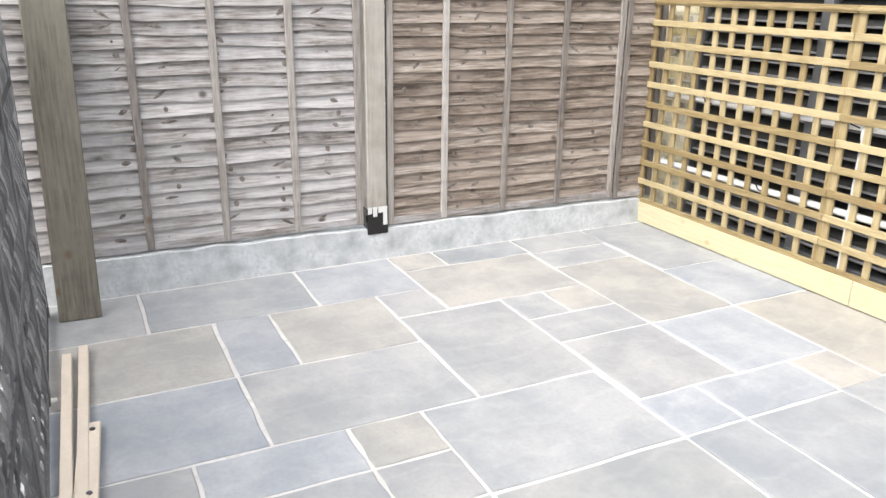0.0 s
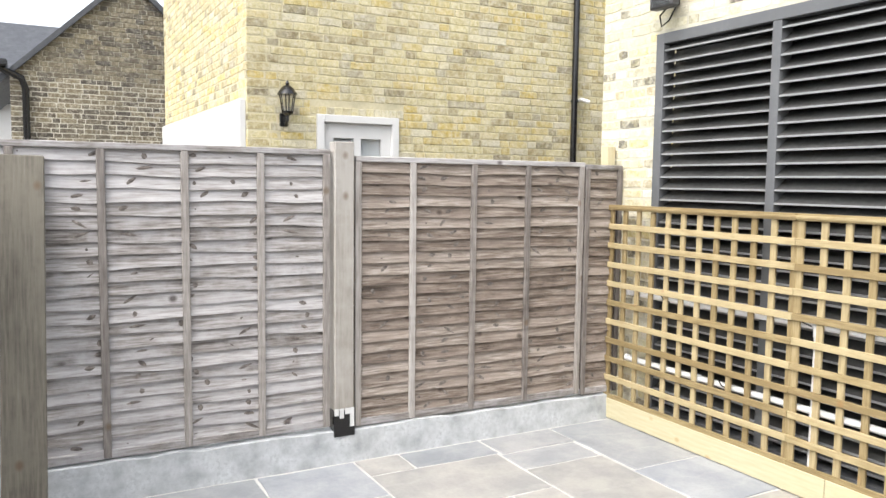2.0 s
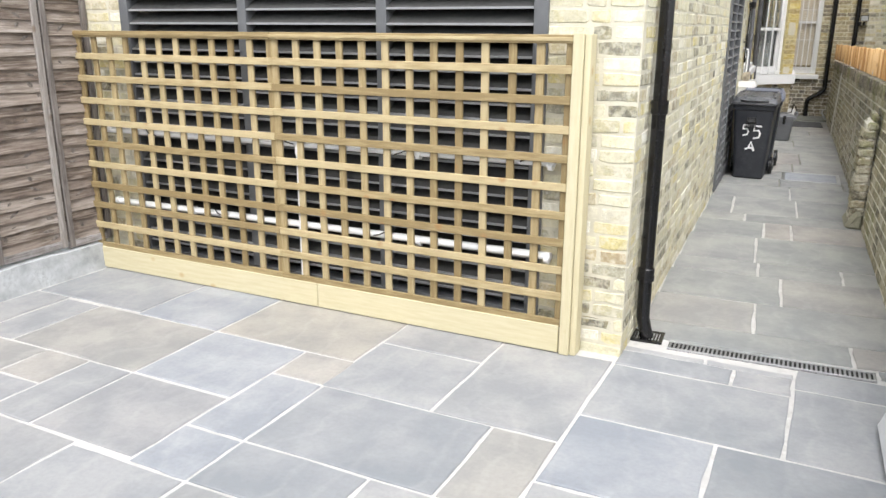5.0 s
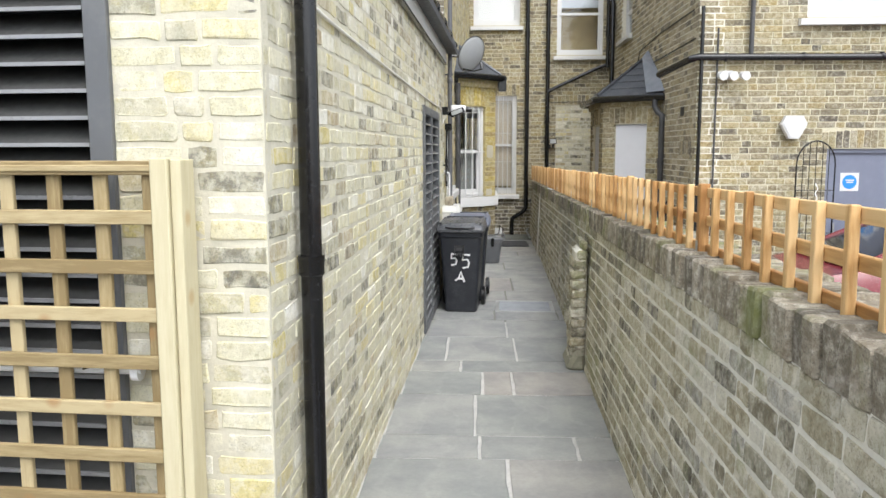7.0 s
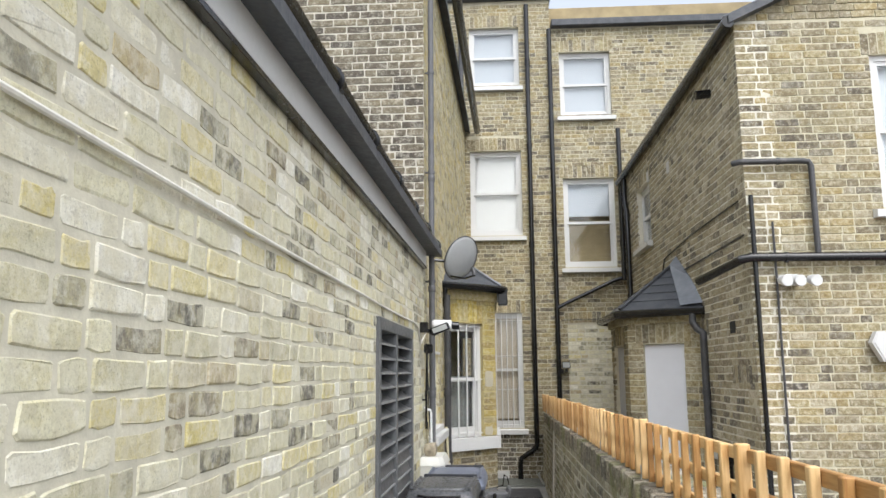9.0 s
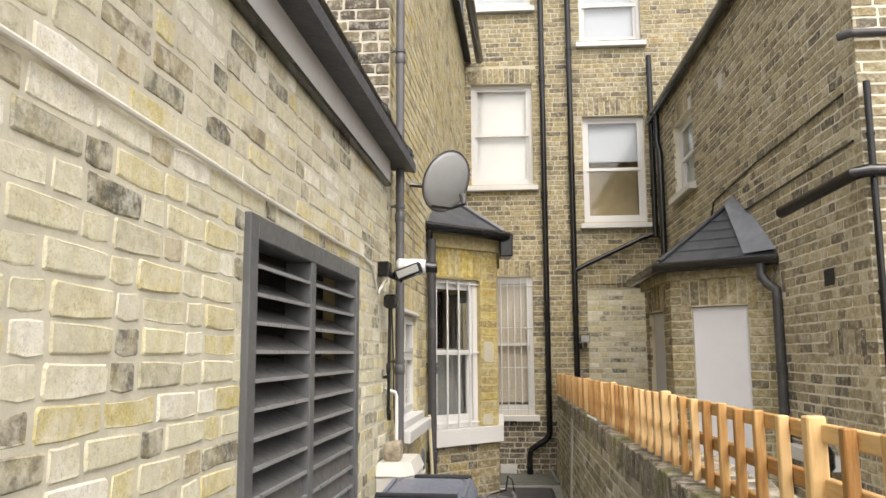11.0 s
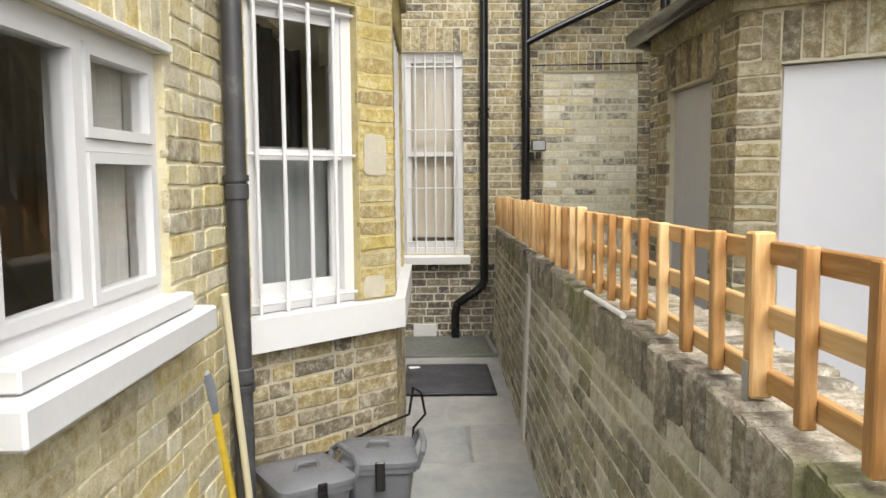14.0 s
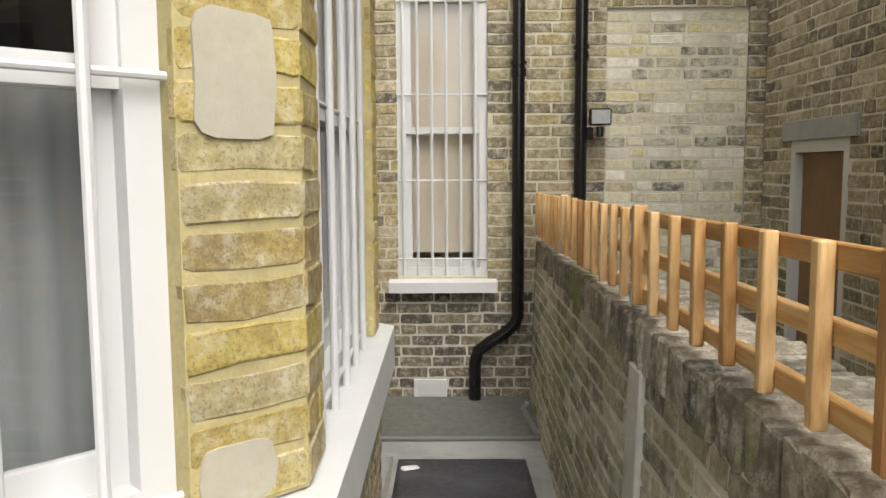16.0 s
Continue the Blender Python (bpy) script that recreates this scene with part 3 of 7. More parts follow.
FLAGS = [(-3.43, -2.84, -4.3, -3.69), (-3.43, -2.84, -3.69, -2.77), (-3.43, -2.84, -2.77, -2.13), (-3.43, -3.15, -2.13, -1.81), (-3.43, -3.15, -1.81, -1.19),
         (-3.43, -3.12, -1.19, -0.58), (-3.12, -2.82, -1.21, -0.6), (-3.43, -2.51, -0.58, 0.02), (-2.51, -1.88, -0.6, 0.02), (-3.15, -2.51, -2.13, -1.21),
         (-2.82, -1.88, -1.21, -0.6), (-2.51, -2.19, -1.8, -1.51), (-2.51, -2.19, -1.51, -1.21), (-2.84, -2.5, -2.44, -2.13), (-2.84, -2.19, -3.07, -2.44),
         (-2.84, -2.19, -3.37, -3.07), (-2.84, -2.19, -4.3, -3.37), (-2.5, -1.56, -2.44, -1.8), (-2.19, -1.88, -1.8, -1.21), (-1.88, -1.25, -1.8, -1.21),
         (-1.88, -1.25, -1.21, -0.6), (-2.19, -1.56, -3.37, -2.44), (-2.19, -1.56, -4.3, -3.37), (-1.25, -0.93, -1.83, -1.49), (-1.25, -0.93, -1.49, -0.9),
         (-1.25, -0.93, -0.9, -0.6), (-1.56, -0.93, -2.73, -1.83), (-1.56, -1.25, -3.06, -2.73), (-1.56, -1.25, -3.67, -3.06), (-1.88, -0.95, -0.6, 0.02),
         (-0.95, -0.34, -0.31, 0.02), (-0.95, -0.34, -0.9, -0.31), (-0.34, 0.27, -0.9, 0.02), (-0.93, -0.03, -1.49, -0.9), (-0.03, 0.27, -1.49, -0.9),
         (0.27, 1.13, -0.62, 0.0), (0.27, 0.87, -1.22, -0.62), (0.87, 1.72, -1.22, -0.62), (1.13, 1.72, -0.62, 0.1), (0.27, 0.85, 0.0, 0.20), (0.85, 1.13, 0.0, 0.20), (1.13, 1.72, 0.1, 0.34), (0.27, 0.7, 0.2, 0.27), (0.7, 1.13, 0.2, 0.27),
         (-0.93, -0.3, -1.83, -1.49), (-0.3, 0.6, -2.1, -1.49), (-0.93, -0.3, -2.73, -1.83), (0.6, 1.72, -1.9, -1.22), (0.27, 0.6, -1.49, -1.22)]
v = -2.1
while v > -7.9:
    d = rng.choice((0.61, 0.61, 0.91))
    x = -0.3
    while x < 1.95:
        w = rng.choice((0.31, 0.61, 0.91))
        FLAGS.append((x, min(x + w, 1.98), v - d, v))
        x += w
    v -= d
v = -2.73
for d in (0.33, 0.61, 0.61, 0.91, 0.61, 0.61, 0.61):
    x = -1.25 if v > -3.6 else (-1.56 if v > -4.2 else -3.43)
    while x < -0.31:
        w = rng.choice((0.31, 0.61, 0.91))
        FLAGS.append((x, min(x + w, -0.3), v - d, v))
        x += w
    v -= d


def flag_mesh(w, d, t, seed):
    """A riven flag with an uneven edge, its top at z = 0."""
    r = random.Random(seed)
    j, b = 0.0095, 0.006
    g = Geo()
    n = 4
    ring = []
    for (xa, ya, xb, yb) in ((j, j, w - j, j), (w - j, j, w - j, d - j), (w - j, d - j, j, d - j), (j, d - j, j, j)):
        for k in range(n):
            f = k / n
            e = r.uniform(-0.005, 0.005)
            ring.append((xa + (xb - xa) * f + (e if ya != yb else 0), ya + (yb - ya) * f + (e if xa != xb else 0)))
    m = len(ring)
    cx, cy = w / 2, d / 2
    inn = [(x + b * (1 if x < cx else -1), y + b * (1 if y < cy else -1)) for x, y in ring]
    vs = [(x, y, -t) for x, y in ring] + [(x, y, -0.004) for x, y in ring] + [(x, y, r.uniform(-0.0015, 0.0005)) for x, y in inn]
    fs = [(k, (k + 1) % m, m + (k + 1) % m, m + k) for k in range(m)] + [(m + k, m + (k + 1) % m, 2 * m + (k + 1) % m, 2 * m + k) for k in range(m)]
    fs.append(tuple(range(2 * m, 3 * m)))
    g.add(vs, fs)
    return g


LATER_FLAGS = [(pav, FLAGS, M_flag)]

# alley paving: courses of flags across the passage, falling slightly to the far end
al = solo("pavement_alley", Geo().add([(-0.25, 0.02, -0.01), (1.45, 0.02, -0.01), (1.45, 5.3, -0.01), (-0.15, 5.3, -0.01), (-0.25, 0.02, -0.36), (1.45, 0.02, -0.36), (1.45, 5.3, -0.36), (-0.15, 5.3, -0.36)],
                                      [(0, 1, 2, 3), (0, 4, 5, 1), (2, 6, 7, 3)]), M_pointing, None, "pale pointed joints between the alley flags", "paving", kind="structure")
solo("pavement_alley_end", Geo().add([(-0.15, 5.3, -0.01), (1.45, 5.3, -0.01), (1.45, 9.0, -0.01), (-0.1, 9.0, -0.01), (1.6, FAR, -0.11), (0.0, FAR, -0.11), (1.6, FAR, -0.36), (0.0, FAR, -0.36)],
                                     [(0, 1, 2, 3), (3, 2, 4, 5), (4, 6, 7, 5)]), plain("grimy_joint", (0.24, 0.24, 0.21), 0.95, var=0.3, scale=4, dirt=(0.1, 0.11, 0.07), dirt_amt=0.6, bmp=0.6), None, "grimy joints between the older alley flags", "paving", kind="structure")
AFLAGS = [(-0.2, 0.95, 0.41, 0.70), (0.95, 1.3, 0.41, 0.70), (1.05, 1.3, 0.29, 0.41)]
rows = [0.70, 1.25, 1.85, 2.2, 2.98, 3.54, 3.85, 4.64, 5.35, 5.82, 6.32, 6.98, 7.9, 8.6, 8.92, 9.4, 10.2, 10.9, 11.6, 12.1, 12.7, 13.2, 13.75]
splits = {2: (0.45, 1.0), 3: (0.42,), 4: (0.47, 0.69), 5: (0.3,), 6: (0.17, 0.75), 7: (0.7,), 8: (0.6, 1.24), 9: (0.65, 1.2), 10: (0.75,), 11: (0.85,), 12: (0.5,)}
for i, (a, b) in enumerate(zip(rows, rows[1:])):
    xs = [-0.19 + 0.03 * a, *splits.get(i, (rng.choice((0.45, 0.6, 0.8, 1.08)),)), 1.28 + 0.022 * (a - 2)]
    for c, d in zip(xs, xs[1:]):
        AFLAGS.append((c, d, a, b))
LATER_FLAGS.append((al, AFLAGS, stone("alley_flag", [(0.0, (0.29, 0.295, 0.28)), (0.3, (0.34, 0.34, 0.32)), (0.6, (0.31, 0.315, 0.295)), (0.85, (0.37, 0.36, 0.33)), (1.0, (0.36, 0.335, 0.305))])))

# walls of the house beside patio and alley
brick_wall("wall_front", MP @ pose(0, 0.10, 0), -3.75, 0.28, -0.1, 3.6, "pale", [(-3.15, -0.19, 0.1, 2.88)], 0.06, "pale yellow stock brick wall around the large louvre", near=(-0.2, 0.27, 0, 2.2))
brick_wall("wall_alley", ML @ RZ90, -0.055, 7.0, -0.1, 2.79, "pale", [(4.49, 6.06, 0.02, 2.07)], 0.04, "pale repointed yellow stock brick wall along the alley", near=(1.3, 4.45, 0.7, 2.3))
brick_wall("wall_wing", ML @ RZ90, 7.0, 13.7, -0.2, 6.1, "ochre", [(7.37, 8.28, 1.06, 1.92), (9.25, 11.4, 0, 2.79)], 0.3, "yellow stock brick side wall of the tall wing", near=(7.0, 9.2, 0.3, 2.6), arches=[(7.3, 8.35, 1.92, 0.2)])
brick_wall("wall_wing_gable", pose(0, 7.12, 0), -5.0, 0.02, 2.6, 7.2, "soot", [], 0.25, "sooty brick end wall of the tall wing above the low roof")
brick_wall("wall_far", pose(0, FAR, 0), -0.4, 1.82, 0.675, 8.62, "yellow", [(0.58, 1.19, 0.78, 2.76), (0.31, 1.24, 4.15, 5.72), (0.32, 1.24, 6.95, 8.1)], 0.3, "sooty yellow brick rear wall of the terrace",
           arches=[(0.52, 1.25, 2.76, 0.24), (0.25, 1.3, 5.72, 0.24), (0.26, 1.3, 8.1, 0.24)])
brick_wall("wall_far_base", pose(0, FAR, 0), -0.4, 1.82, -0.3, 0.675, "soot", [], 0.3, "damp dark brick foot of the rear wall")
brick_wall("wall_far_east", pose(0, FAR + 0.02, 0), 1.82, 5.2, -0.3, 8.05, "yellow", [(1.98, 2.9, 3.56, 5.18), (1.98, 2.91, 6.35, 7.58), (1.98, 2.93, 0.0, 2.57)], 0.3, "yellow brick rear wall of the terrace beside the iron pipes",
           arches=[(1.92, 2.97, 5.18, 0.24), (1.92, 2.97, 7.58, 0.24), (1.93, 2.97, 2.57, 0.2)])
MRT = MR @ pose(0, 0, 0, -1.09, 0, 0)
brick_wall("wall_boundary", MRT @ pose(0, 0, 0, 0, 2.3, 0) @ RZ_90, -11.9, 6.5, -0.45, 1.125, "boundary", [], 0.30, "old mossy brick boundary wall of the alley", near=(-7.5, -2.0, 0.3, 1.1))
NBX, NBY = 3.04, 7.36
brick_wall("wall_neighbour_side", pose(NBX, NBY, 0) @ RZ_90, -(FAR - NBY), 0.0, -0.4, 5.1, "side", [(-5.2, -4.2, 3.66, 4.6), (-6.0, -5.3, -0.4, 1.66)], 0.3, "sooty brick side wall of the neighbouring wing",
           arches=[(-0.75, -0.15, 1.6, 0.2), (-1.95, -1.5, 2.12, 0.2), (-5.25, -4.15, 4.6, 0.2)])
brick_wall("wall_neighbour_front", pose(NBX, NBY, 0), 0.0, 5.5, -0.4, 5.1, "yellow", [(1.25, 2.5, 3.22, 4.72), (1.57, 2.5, -0.3, 1.68)], 0.3, "yellow brick end wall of the neighbouring wing",
           arches=[(1.18, 2.57, 4.72, 0.24), (1.5, 2.57, 1.68, 0.22)])
brick_wall("wall_blocked_window", pose(0, FAR + 0.035, 0), 1.985, 2.925, 0.0, 2.57, "pale", [], 0.2, "paler brick infill of a blocked window")
# gable triangle above the neighbour's eaves
g = Geo()
for i in range(22):
    z = 5.1 + 0.075 * i
    xa = (z - 5.1) / 0.47
    x = xa + (0.1 if i % 2 else 0)
    while x < 5.5:
        w = rng.choice((0.215, 0.215, 0.1025))
        worn_brick(g, x, min(5.5, x + w), z + 0.005, z + 0.07, rng)
        x += w + 0.01
gb = solo("wall_neighbour_gable", Geo().add([(0, 0.01, 5.1), (5.5, 0.01, 5.1), (5.5, 0.01, 6.8), (3.6, 0.01, 6.8), (0, 0.25, 5.1), (5.5, 0.25, 5.1), (5.5, 0.25, 6.8), (3.6, 0.25, 6.8)], [(0, 1, 2, 3), (4, 7, 6, 5), (0, 3, 7, 4), (3, 2, 6, 7)]), M_mortar["yellow"], pose(NBX, NBY, 0), "yellow brick gable of the neighbouring wing", "wall", kind="structure")
tagged(part("brickwork", g, M_brick["yellow", False], gb), kind="stuff")

# house behind the fence
MB = MP @ pose(-5.8, 0, 0) @ RZ90
brick_wall("wall_back_house", MB, -2.2, 4.2, 0.3, 6.0, "ochre", [(-1.56, -0.73, 0.35, 2.42)], 0.3, "yellow stock brick house wall behind the fence", arches=[(-1.62, -0.67, 2.42, 0.1)])
brick_wall("wall_back_house_side", MP @ pose(-5.8, -2.2, 0), -4.5, 0.0, 0.3, 6.0, "ochre", [], 0.3, "yellow stock brick return wall of the house behind")
g = Geo().box(-4.4, -0.03, -0.06, -0.004, 0.3, 2.52, 0.004)
solo("rendered_wall", g, M_white, MP @ pose(-5.8, -2.2, 0), "white rendered low wall against the brick house", "wall", kind="structure")
brick_wall("wall_gable_house", MP @ pose(-12, 0, 0) @ RZ90, -4.1, 2.0, 0, 3.3, "soot", [], 0.3, "dark brick gable house further off")
g = Geo()
for i in range(20):
    z = 3.3 + 0.075 * i
    h = 1.55 - 0.075 * i
    xa, xb = -2.45 - h / 0.95, -2.45 + h / 0.95
    x = xa
    while x < xb:
        w = rng.choice((0.215, 0.1025))
        worn_brick(g, x, min(xb, x + w), z + 0.005, z + 0.07, rng)
        x += w + 0.01
gb = solo("wall_gable_house_top", Geo().prism([(-4.1, 3.3), (-0.8, 3.3), (-2.45, 4.85)], -0.3, -0.01, pose(0, 0, 0, 90, 0, 0)), M_mortar["soot"], MP @ pose(-12, 0, 0) @ RZ90, "dark brick gable top of the house further off", "wall", kind="structure")
tagged(part("brickwork", g, M_brick["soot", False], gb), kind="stuff")
# low roofs that close the place
g = Geo()
g.add([(-3.2, 0.1, 3.35), (0.05, 0.0, 2.86), (0.3, 7.1, 2.86), (-3.2, 7.1, 3.35), (-3.2, 0.1, 3.25), (0.05, 0.0, 2.80), (0.3, 7.1, 2.80), (-3.2, 7.1, 3.25)], [(0, 1, 2, 3), (4, 7, 6, 5), (1, 5, 6, 2), (0, 4, 5, 1), (2, 6, 7, 3)])
solo("roof_low", g, M_slate, pose(-0.12, 0.15, 0), "grey slate roof of the low building", "roof", kind="structure")
g = Geo()
g.add([(0.12, 0, 6.14), (0.32, 6.7, 6.14), (-4.5, 6.7, 7.9), (-4.5, 0, 7.9), (0.12, 0, 6.06), (0.32, 6.7, 6.06), (-4.5, 6.7, 7.82), (-4.5, 0, 7.82)], [(0, 1, 2, 3), (4, 7, 6, 5), (0, 4, 5, 1), (0, 3, 7, 4)])
solo("roof_wing", g, M_slate, pose(0, 7.08, 0), "grey slate roof of the tall wing", "roof", kind="structure")
g = Geo()
g.add([(-0.08, -0.12, 5.12), (-0.08, 6.5, 5.12), (3.7, 6.5, 6.9), (3.7, -0.12, 6.9), (-0.08, -0.12, 5.04), (-0.08, 6.5, 5.04), (3.7, 6.5, 6.82), (3.7, -0.12, 6.82)], [(0, 1, 2, 3), (4, 7, 6, 5), (0, 4, 5, 1), (0, 3, 7, 4)])
solo("roof_neighbour", g, M_slate, pose(NBX, NBY, 0), "grey slate roof of the neighbouring wing", "roof", kind="structure")
g = Geo().box(-4.0, 1.85, FAR - 0.1, FAR + 0.5, 8.62, 8.74, 0.01)
g.box(1.85, 9.0, FAR - 0.12, FAR + 0.5, 8.05, 8.18, 0.01)
solo("roof_edge", g, M_slate, None, "dark parapet edge and eaves of the terrace", "roof", kind="structure")
g = Geo().box(-4.0, 9.0, FAR + 0.33, FAR + 0.6, -0.4, 8.6)
g.box(-6.0, -0.3, 7.3, 7.6, -0.4, 6.0)
g.box(-5.0, 4.0, -9.2, -9.0, -0.4, 3.0)
g.box(1.78, 4.0, -9.0, -8.9, -0.4, 3.0)
solo("wall_closing", g, plain("closing_brick", (0.35, 0.28, 0.16), 0.95, var=0.3, scale=3), None, "plain brick walls that close the yards", "wall", kind="structure")
# concrete plinth under the fence
g = Geo()
n = 30
top = [(-4.6 + 4.62 * i / n, 0.245 - 0.055 * i / n + rng.uniform(-0.012, 0.012)) for i in range(n + 1)]
for i in range(n):
    (a, za), (b, zb) = top[i], top[i + 1]
    g.add([(-3.54, a, -0.05), (-3.54, b, -0.05), (-3.445, b, -0.05), (-3.445, a, -0.05), (-3.54, a, za), (-3.54, b, zb), (-3.455, b, zb - 0.012), (-3.455, a, za - 0.012)], [(4, 7, 6, 5), (3, 2, 6, 7), (0, 4, 5, 1)])
solo("plinth", g, plain("plinth_concrete", (0.50, 0.52, 0.53), 0.9, var=0.4, scale=6, dirt=(0.17, 0.18, 0.18), dirt_amt=0.65, bmp=0.5, bscale=40), MP, "blotchy grey concrete plinth under the timber fence", "plinth", kind="structure", smooth=True)


# ---------------------------------------------------------------- patio things
def lap_board(length, h, r):
    """One waney-edged fence board, its lower edge uneven and tipped outwards; x is out, y along."""
    g = Geo()
    n = max(4, int(length / 0.11))
    ph = r.uniform(0, 9)
    low = [0.005 * math.sin(ph + k * 0.55) + 0.003 * math.sin(ph * 2 + k * 1.3) + r.uniform(-0.003, 0.003) for k in range(n + 1)]
    for k in range(n + 1):
        y = length * k / n
        zl = low[k]
        o = 0.004 * math.sin(ph + k * 0.7) + r.uniform(-0.002, 0.002)
        g.v += [(0.026 + o, y, zl), (0.003 + o * 0.3, y, h + 0.02), (-0.006, y, h + 0.02), (0.016 + o, y, zl - 0.002)]
    for k in range(n):
        a, b = k * 4, k * 4 + 4
        g.f += [(a, b, b + 1, a + 1), (a + 1, b + 1, b + 2, a + 2), (a + 2, b + 2, b + 3, a + 3), (a + 3, b + 3, b, a)]
    g.f += [(0, 1, 2, 3), (n * 4 + 3, n * 4 + 2, n * 4 + 1, n * 4)]
    return g


M_knot = plain("dark_knot", (0.15, 0.128, 0.112), 0.8, var=0.6, scale=40, dirt=(0.36, 0.33, 0.31), dirt_amt=0.6)
KNOTS = []
for ky, kz in ((0.024, 0.013), (0.036, 0.012), (0.016, 0.019), (0.05, 0.009)):
    KNOTS.append(Geo().add([(0.0035, 0, 0)] + [(0.0, ky * math.cos(a * 0.785) * rng.uniform(0.75, 1.2), kz * math.sin(a * 0.785) * rng.uniform(0.75, 1.2)) for a in range(8)] + [(-0.004, 0, 0)],
                           [(0, a + 1, (a + 1) % 8 + 1) for a in range(8)] + [(9, (a + 1) % 8 + 1, a + 1) for a in range(8)]).mesh("knot", M_knot))


def fence_panel(va, vb, za, zb, battens, label, seed):
    r = random.Random(seed)
    t = thing("lap_fence", MP @ pose(-3.515, va, za), label, "fence", "lapped panels of the timber fence")
    h, n = zb - za, 23
    mat = M_fence if seed == 1 else M_fenceb
    columns = [(k + r.uniform(0.35, 0.7)) * 0.3 for k in range(int((vb - va) / 0.3))]
    for i in range(n):
        z = 0.03 + (h - 0.06) * i / n
        board = part("board", lap_board(vb - va, (h - 0.06) / n, r), mat, t, m=pose(0, 0, z))
        for c in columns:
            if r.random() < 0.8:
                c_ = c + r.uniform(-0.045, 0.045) + 0.05 * math.sin(i * 0.4 + c * 5)
                if 0.05 < c_ < vb - va - 0.05:
                    shared("knot", r.choice(KNOTS), board, pose(0.0165, c_, r.uniform(0.03, 0.045), r.uniform(-40, 40), -13.5, 0))
    for b in battens:
        g = Geo().box(0.02, 0.042, -0.021, 0.021, 0.0, h - 0.035, 0.003)
        part("batten", g, M_batten, t, m=pose(0, b - va, 0, r.uniform(-0.1, 0.1), 0, 0))
    part("top_rail", Geo().box(-0.02, 0.04, 0, vb - va, h - 0.035, h, 0.004), M_fence, t)
    part("bottom_rail", Geo().box(-0.01, 0.036, 0, vb - va, -0.005, 0.045, 0.004), M_fence, t)
    return t


fence_panel(-4.45, -2.27, 0.24, 2.0, (-4.3, -4.02, -3.583, -3.143, -2.707, -2.295), "silvery weathered waney-lap fence panel on the concrete plinth", 1)
fence_panel(-2.10, -0.27, 0.215, 1.965, (-2.08, -1.69, -1.227, -0.773, -0.30), "brown weathered waney-lap fence panel beside the trellis", 2)
fence_panel(-0.262, 0.09, 0.2, 1.95, (-0.24, 0.07), "narrow brown fence panel filling the corner", 3)
t = thing("fence_post", MP @ pose(-3.50, -2.185, 0.17), "square grey timber fence post with a black painted foot", "post")
part("post", Geo().box(-0.05, 0.05, -0.065, 0.065, 0.03, 1.88, 0.006), M_oldpost, t)
part("foot", Geo().box(-0.056, 0.056, -0.071, 0.071, 0.0, 0.17, 0.003), M_black, t, "black painted post foot")
g = Geo()
for a, w, h in ((-0.055, 0.03, 0.03), (-0.02, 0.03, 0.05), (0.02, 0.035, 0.025), (0.05, 0.03, 0.11)):
    g.box(0.056, 0.059, a - w / 2, min(0.07, a + w / 2), 0.17 - h, 0.185, 0.0012)
part("paint_drips", g, M_white, t, "white paint drips")
solo("corner_post", Geo().box(-0.04, 0.04, -0.04, 0.04, 0.17, 2.1, 0.005), M_newpost, MP @ pose(-3.6, 0.045, 0), "pale timber post top behind the fence corner", "post")
solo("plank", Geo().box(-0.05, 0.0, -0.105, 0.105, 0, 1.945, 0.006), M_plank, MP @ pose(-3.16, -4.0, 0.0, 0, -8.9, 0) @ pose(0, 0, 0, -1.2, 0, 0), "broad weathered plank leaning against the fence", "plank")


def lattice(ua, ub, label, n):
    t = thing("square_trellis", MP @ pose(ua, 0, 0.16), label, "trellis", "square trellis panels before the louvre")
    w, h = ub - ua, 1.48
    um = Geo().box(-0.021, 0.021, 0.0, 0.018, 0, h - 0.02, 0.0025).mesh("upright", M_pine)
    rm = Geo().box(0.0, w, -0.018, -0.0005, -0.021, 0.021, 0.0025).mesh("rail", M_pine_h)
    for k in range(n + 1):
        shared("upright", um, t, pose(0.018 + (w - 0.036) * k / n + rng.uniform(-0.002, 0.002), 0, 0))
    for k in range(11):
        shared("rail", rm, t, pose(0, 0, 0.010 + 0.1462 * k + rng.uniform(-0.002, 0.002)))
    part("cap", Geo().box(-0.005, w + 0.005, -0.024, 0.024, h - 0.02, h, 0.003), M_pine_h, t)
    return t


lattice(-3.50, -1.856, "golden treated timber trellis panel beside the fence", 11)
lattice(-1.852, -0.025, "golden treated timber trellis panel beside the pale post", 12)
for ua, ub in ((-3.47, -1.585), (-1.58, -0.03)):
    solo("gravel_board", Geo().box(ua, ub, -0.024, 0.0, 0.005, 0.158, 0.003), M_newpine, MP, "pale new timber gravel board under the trellis", "board", "gravel boards under the trellis")
t = thing("trellis_post", MP @ pose(0.012, 0.015, 0), "pale new timber post at the trellis end", "post")
part("post", Geo().box(-0.034, 0.020, -0.045, 0.06, 0, 1.66, 0.004), M_newpost, t)
part("cover_strip", Geo().box(0.022, 0.055, -0.03, 0.06, 0, 1.655, 0.003), M_newpost, t)


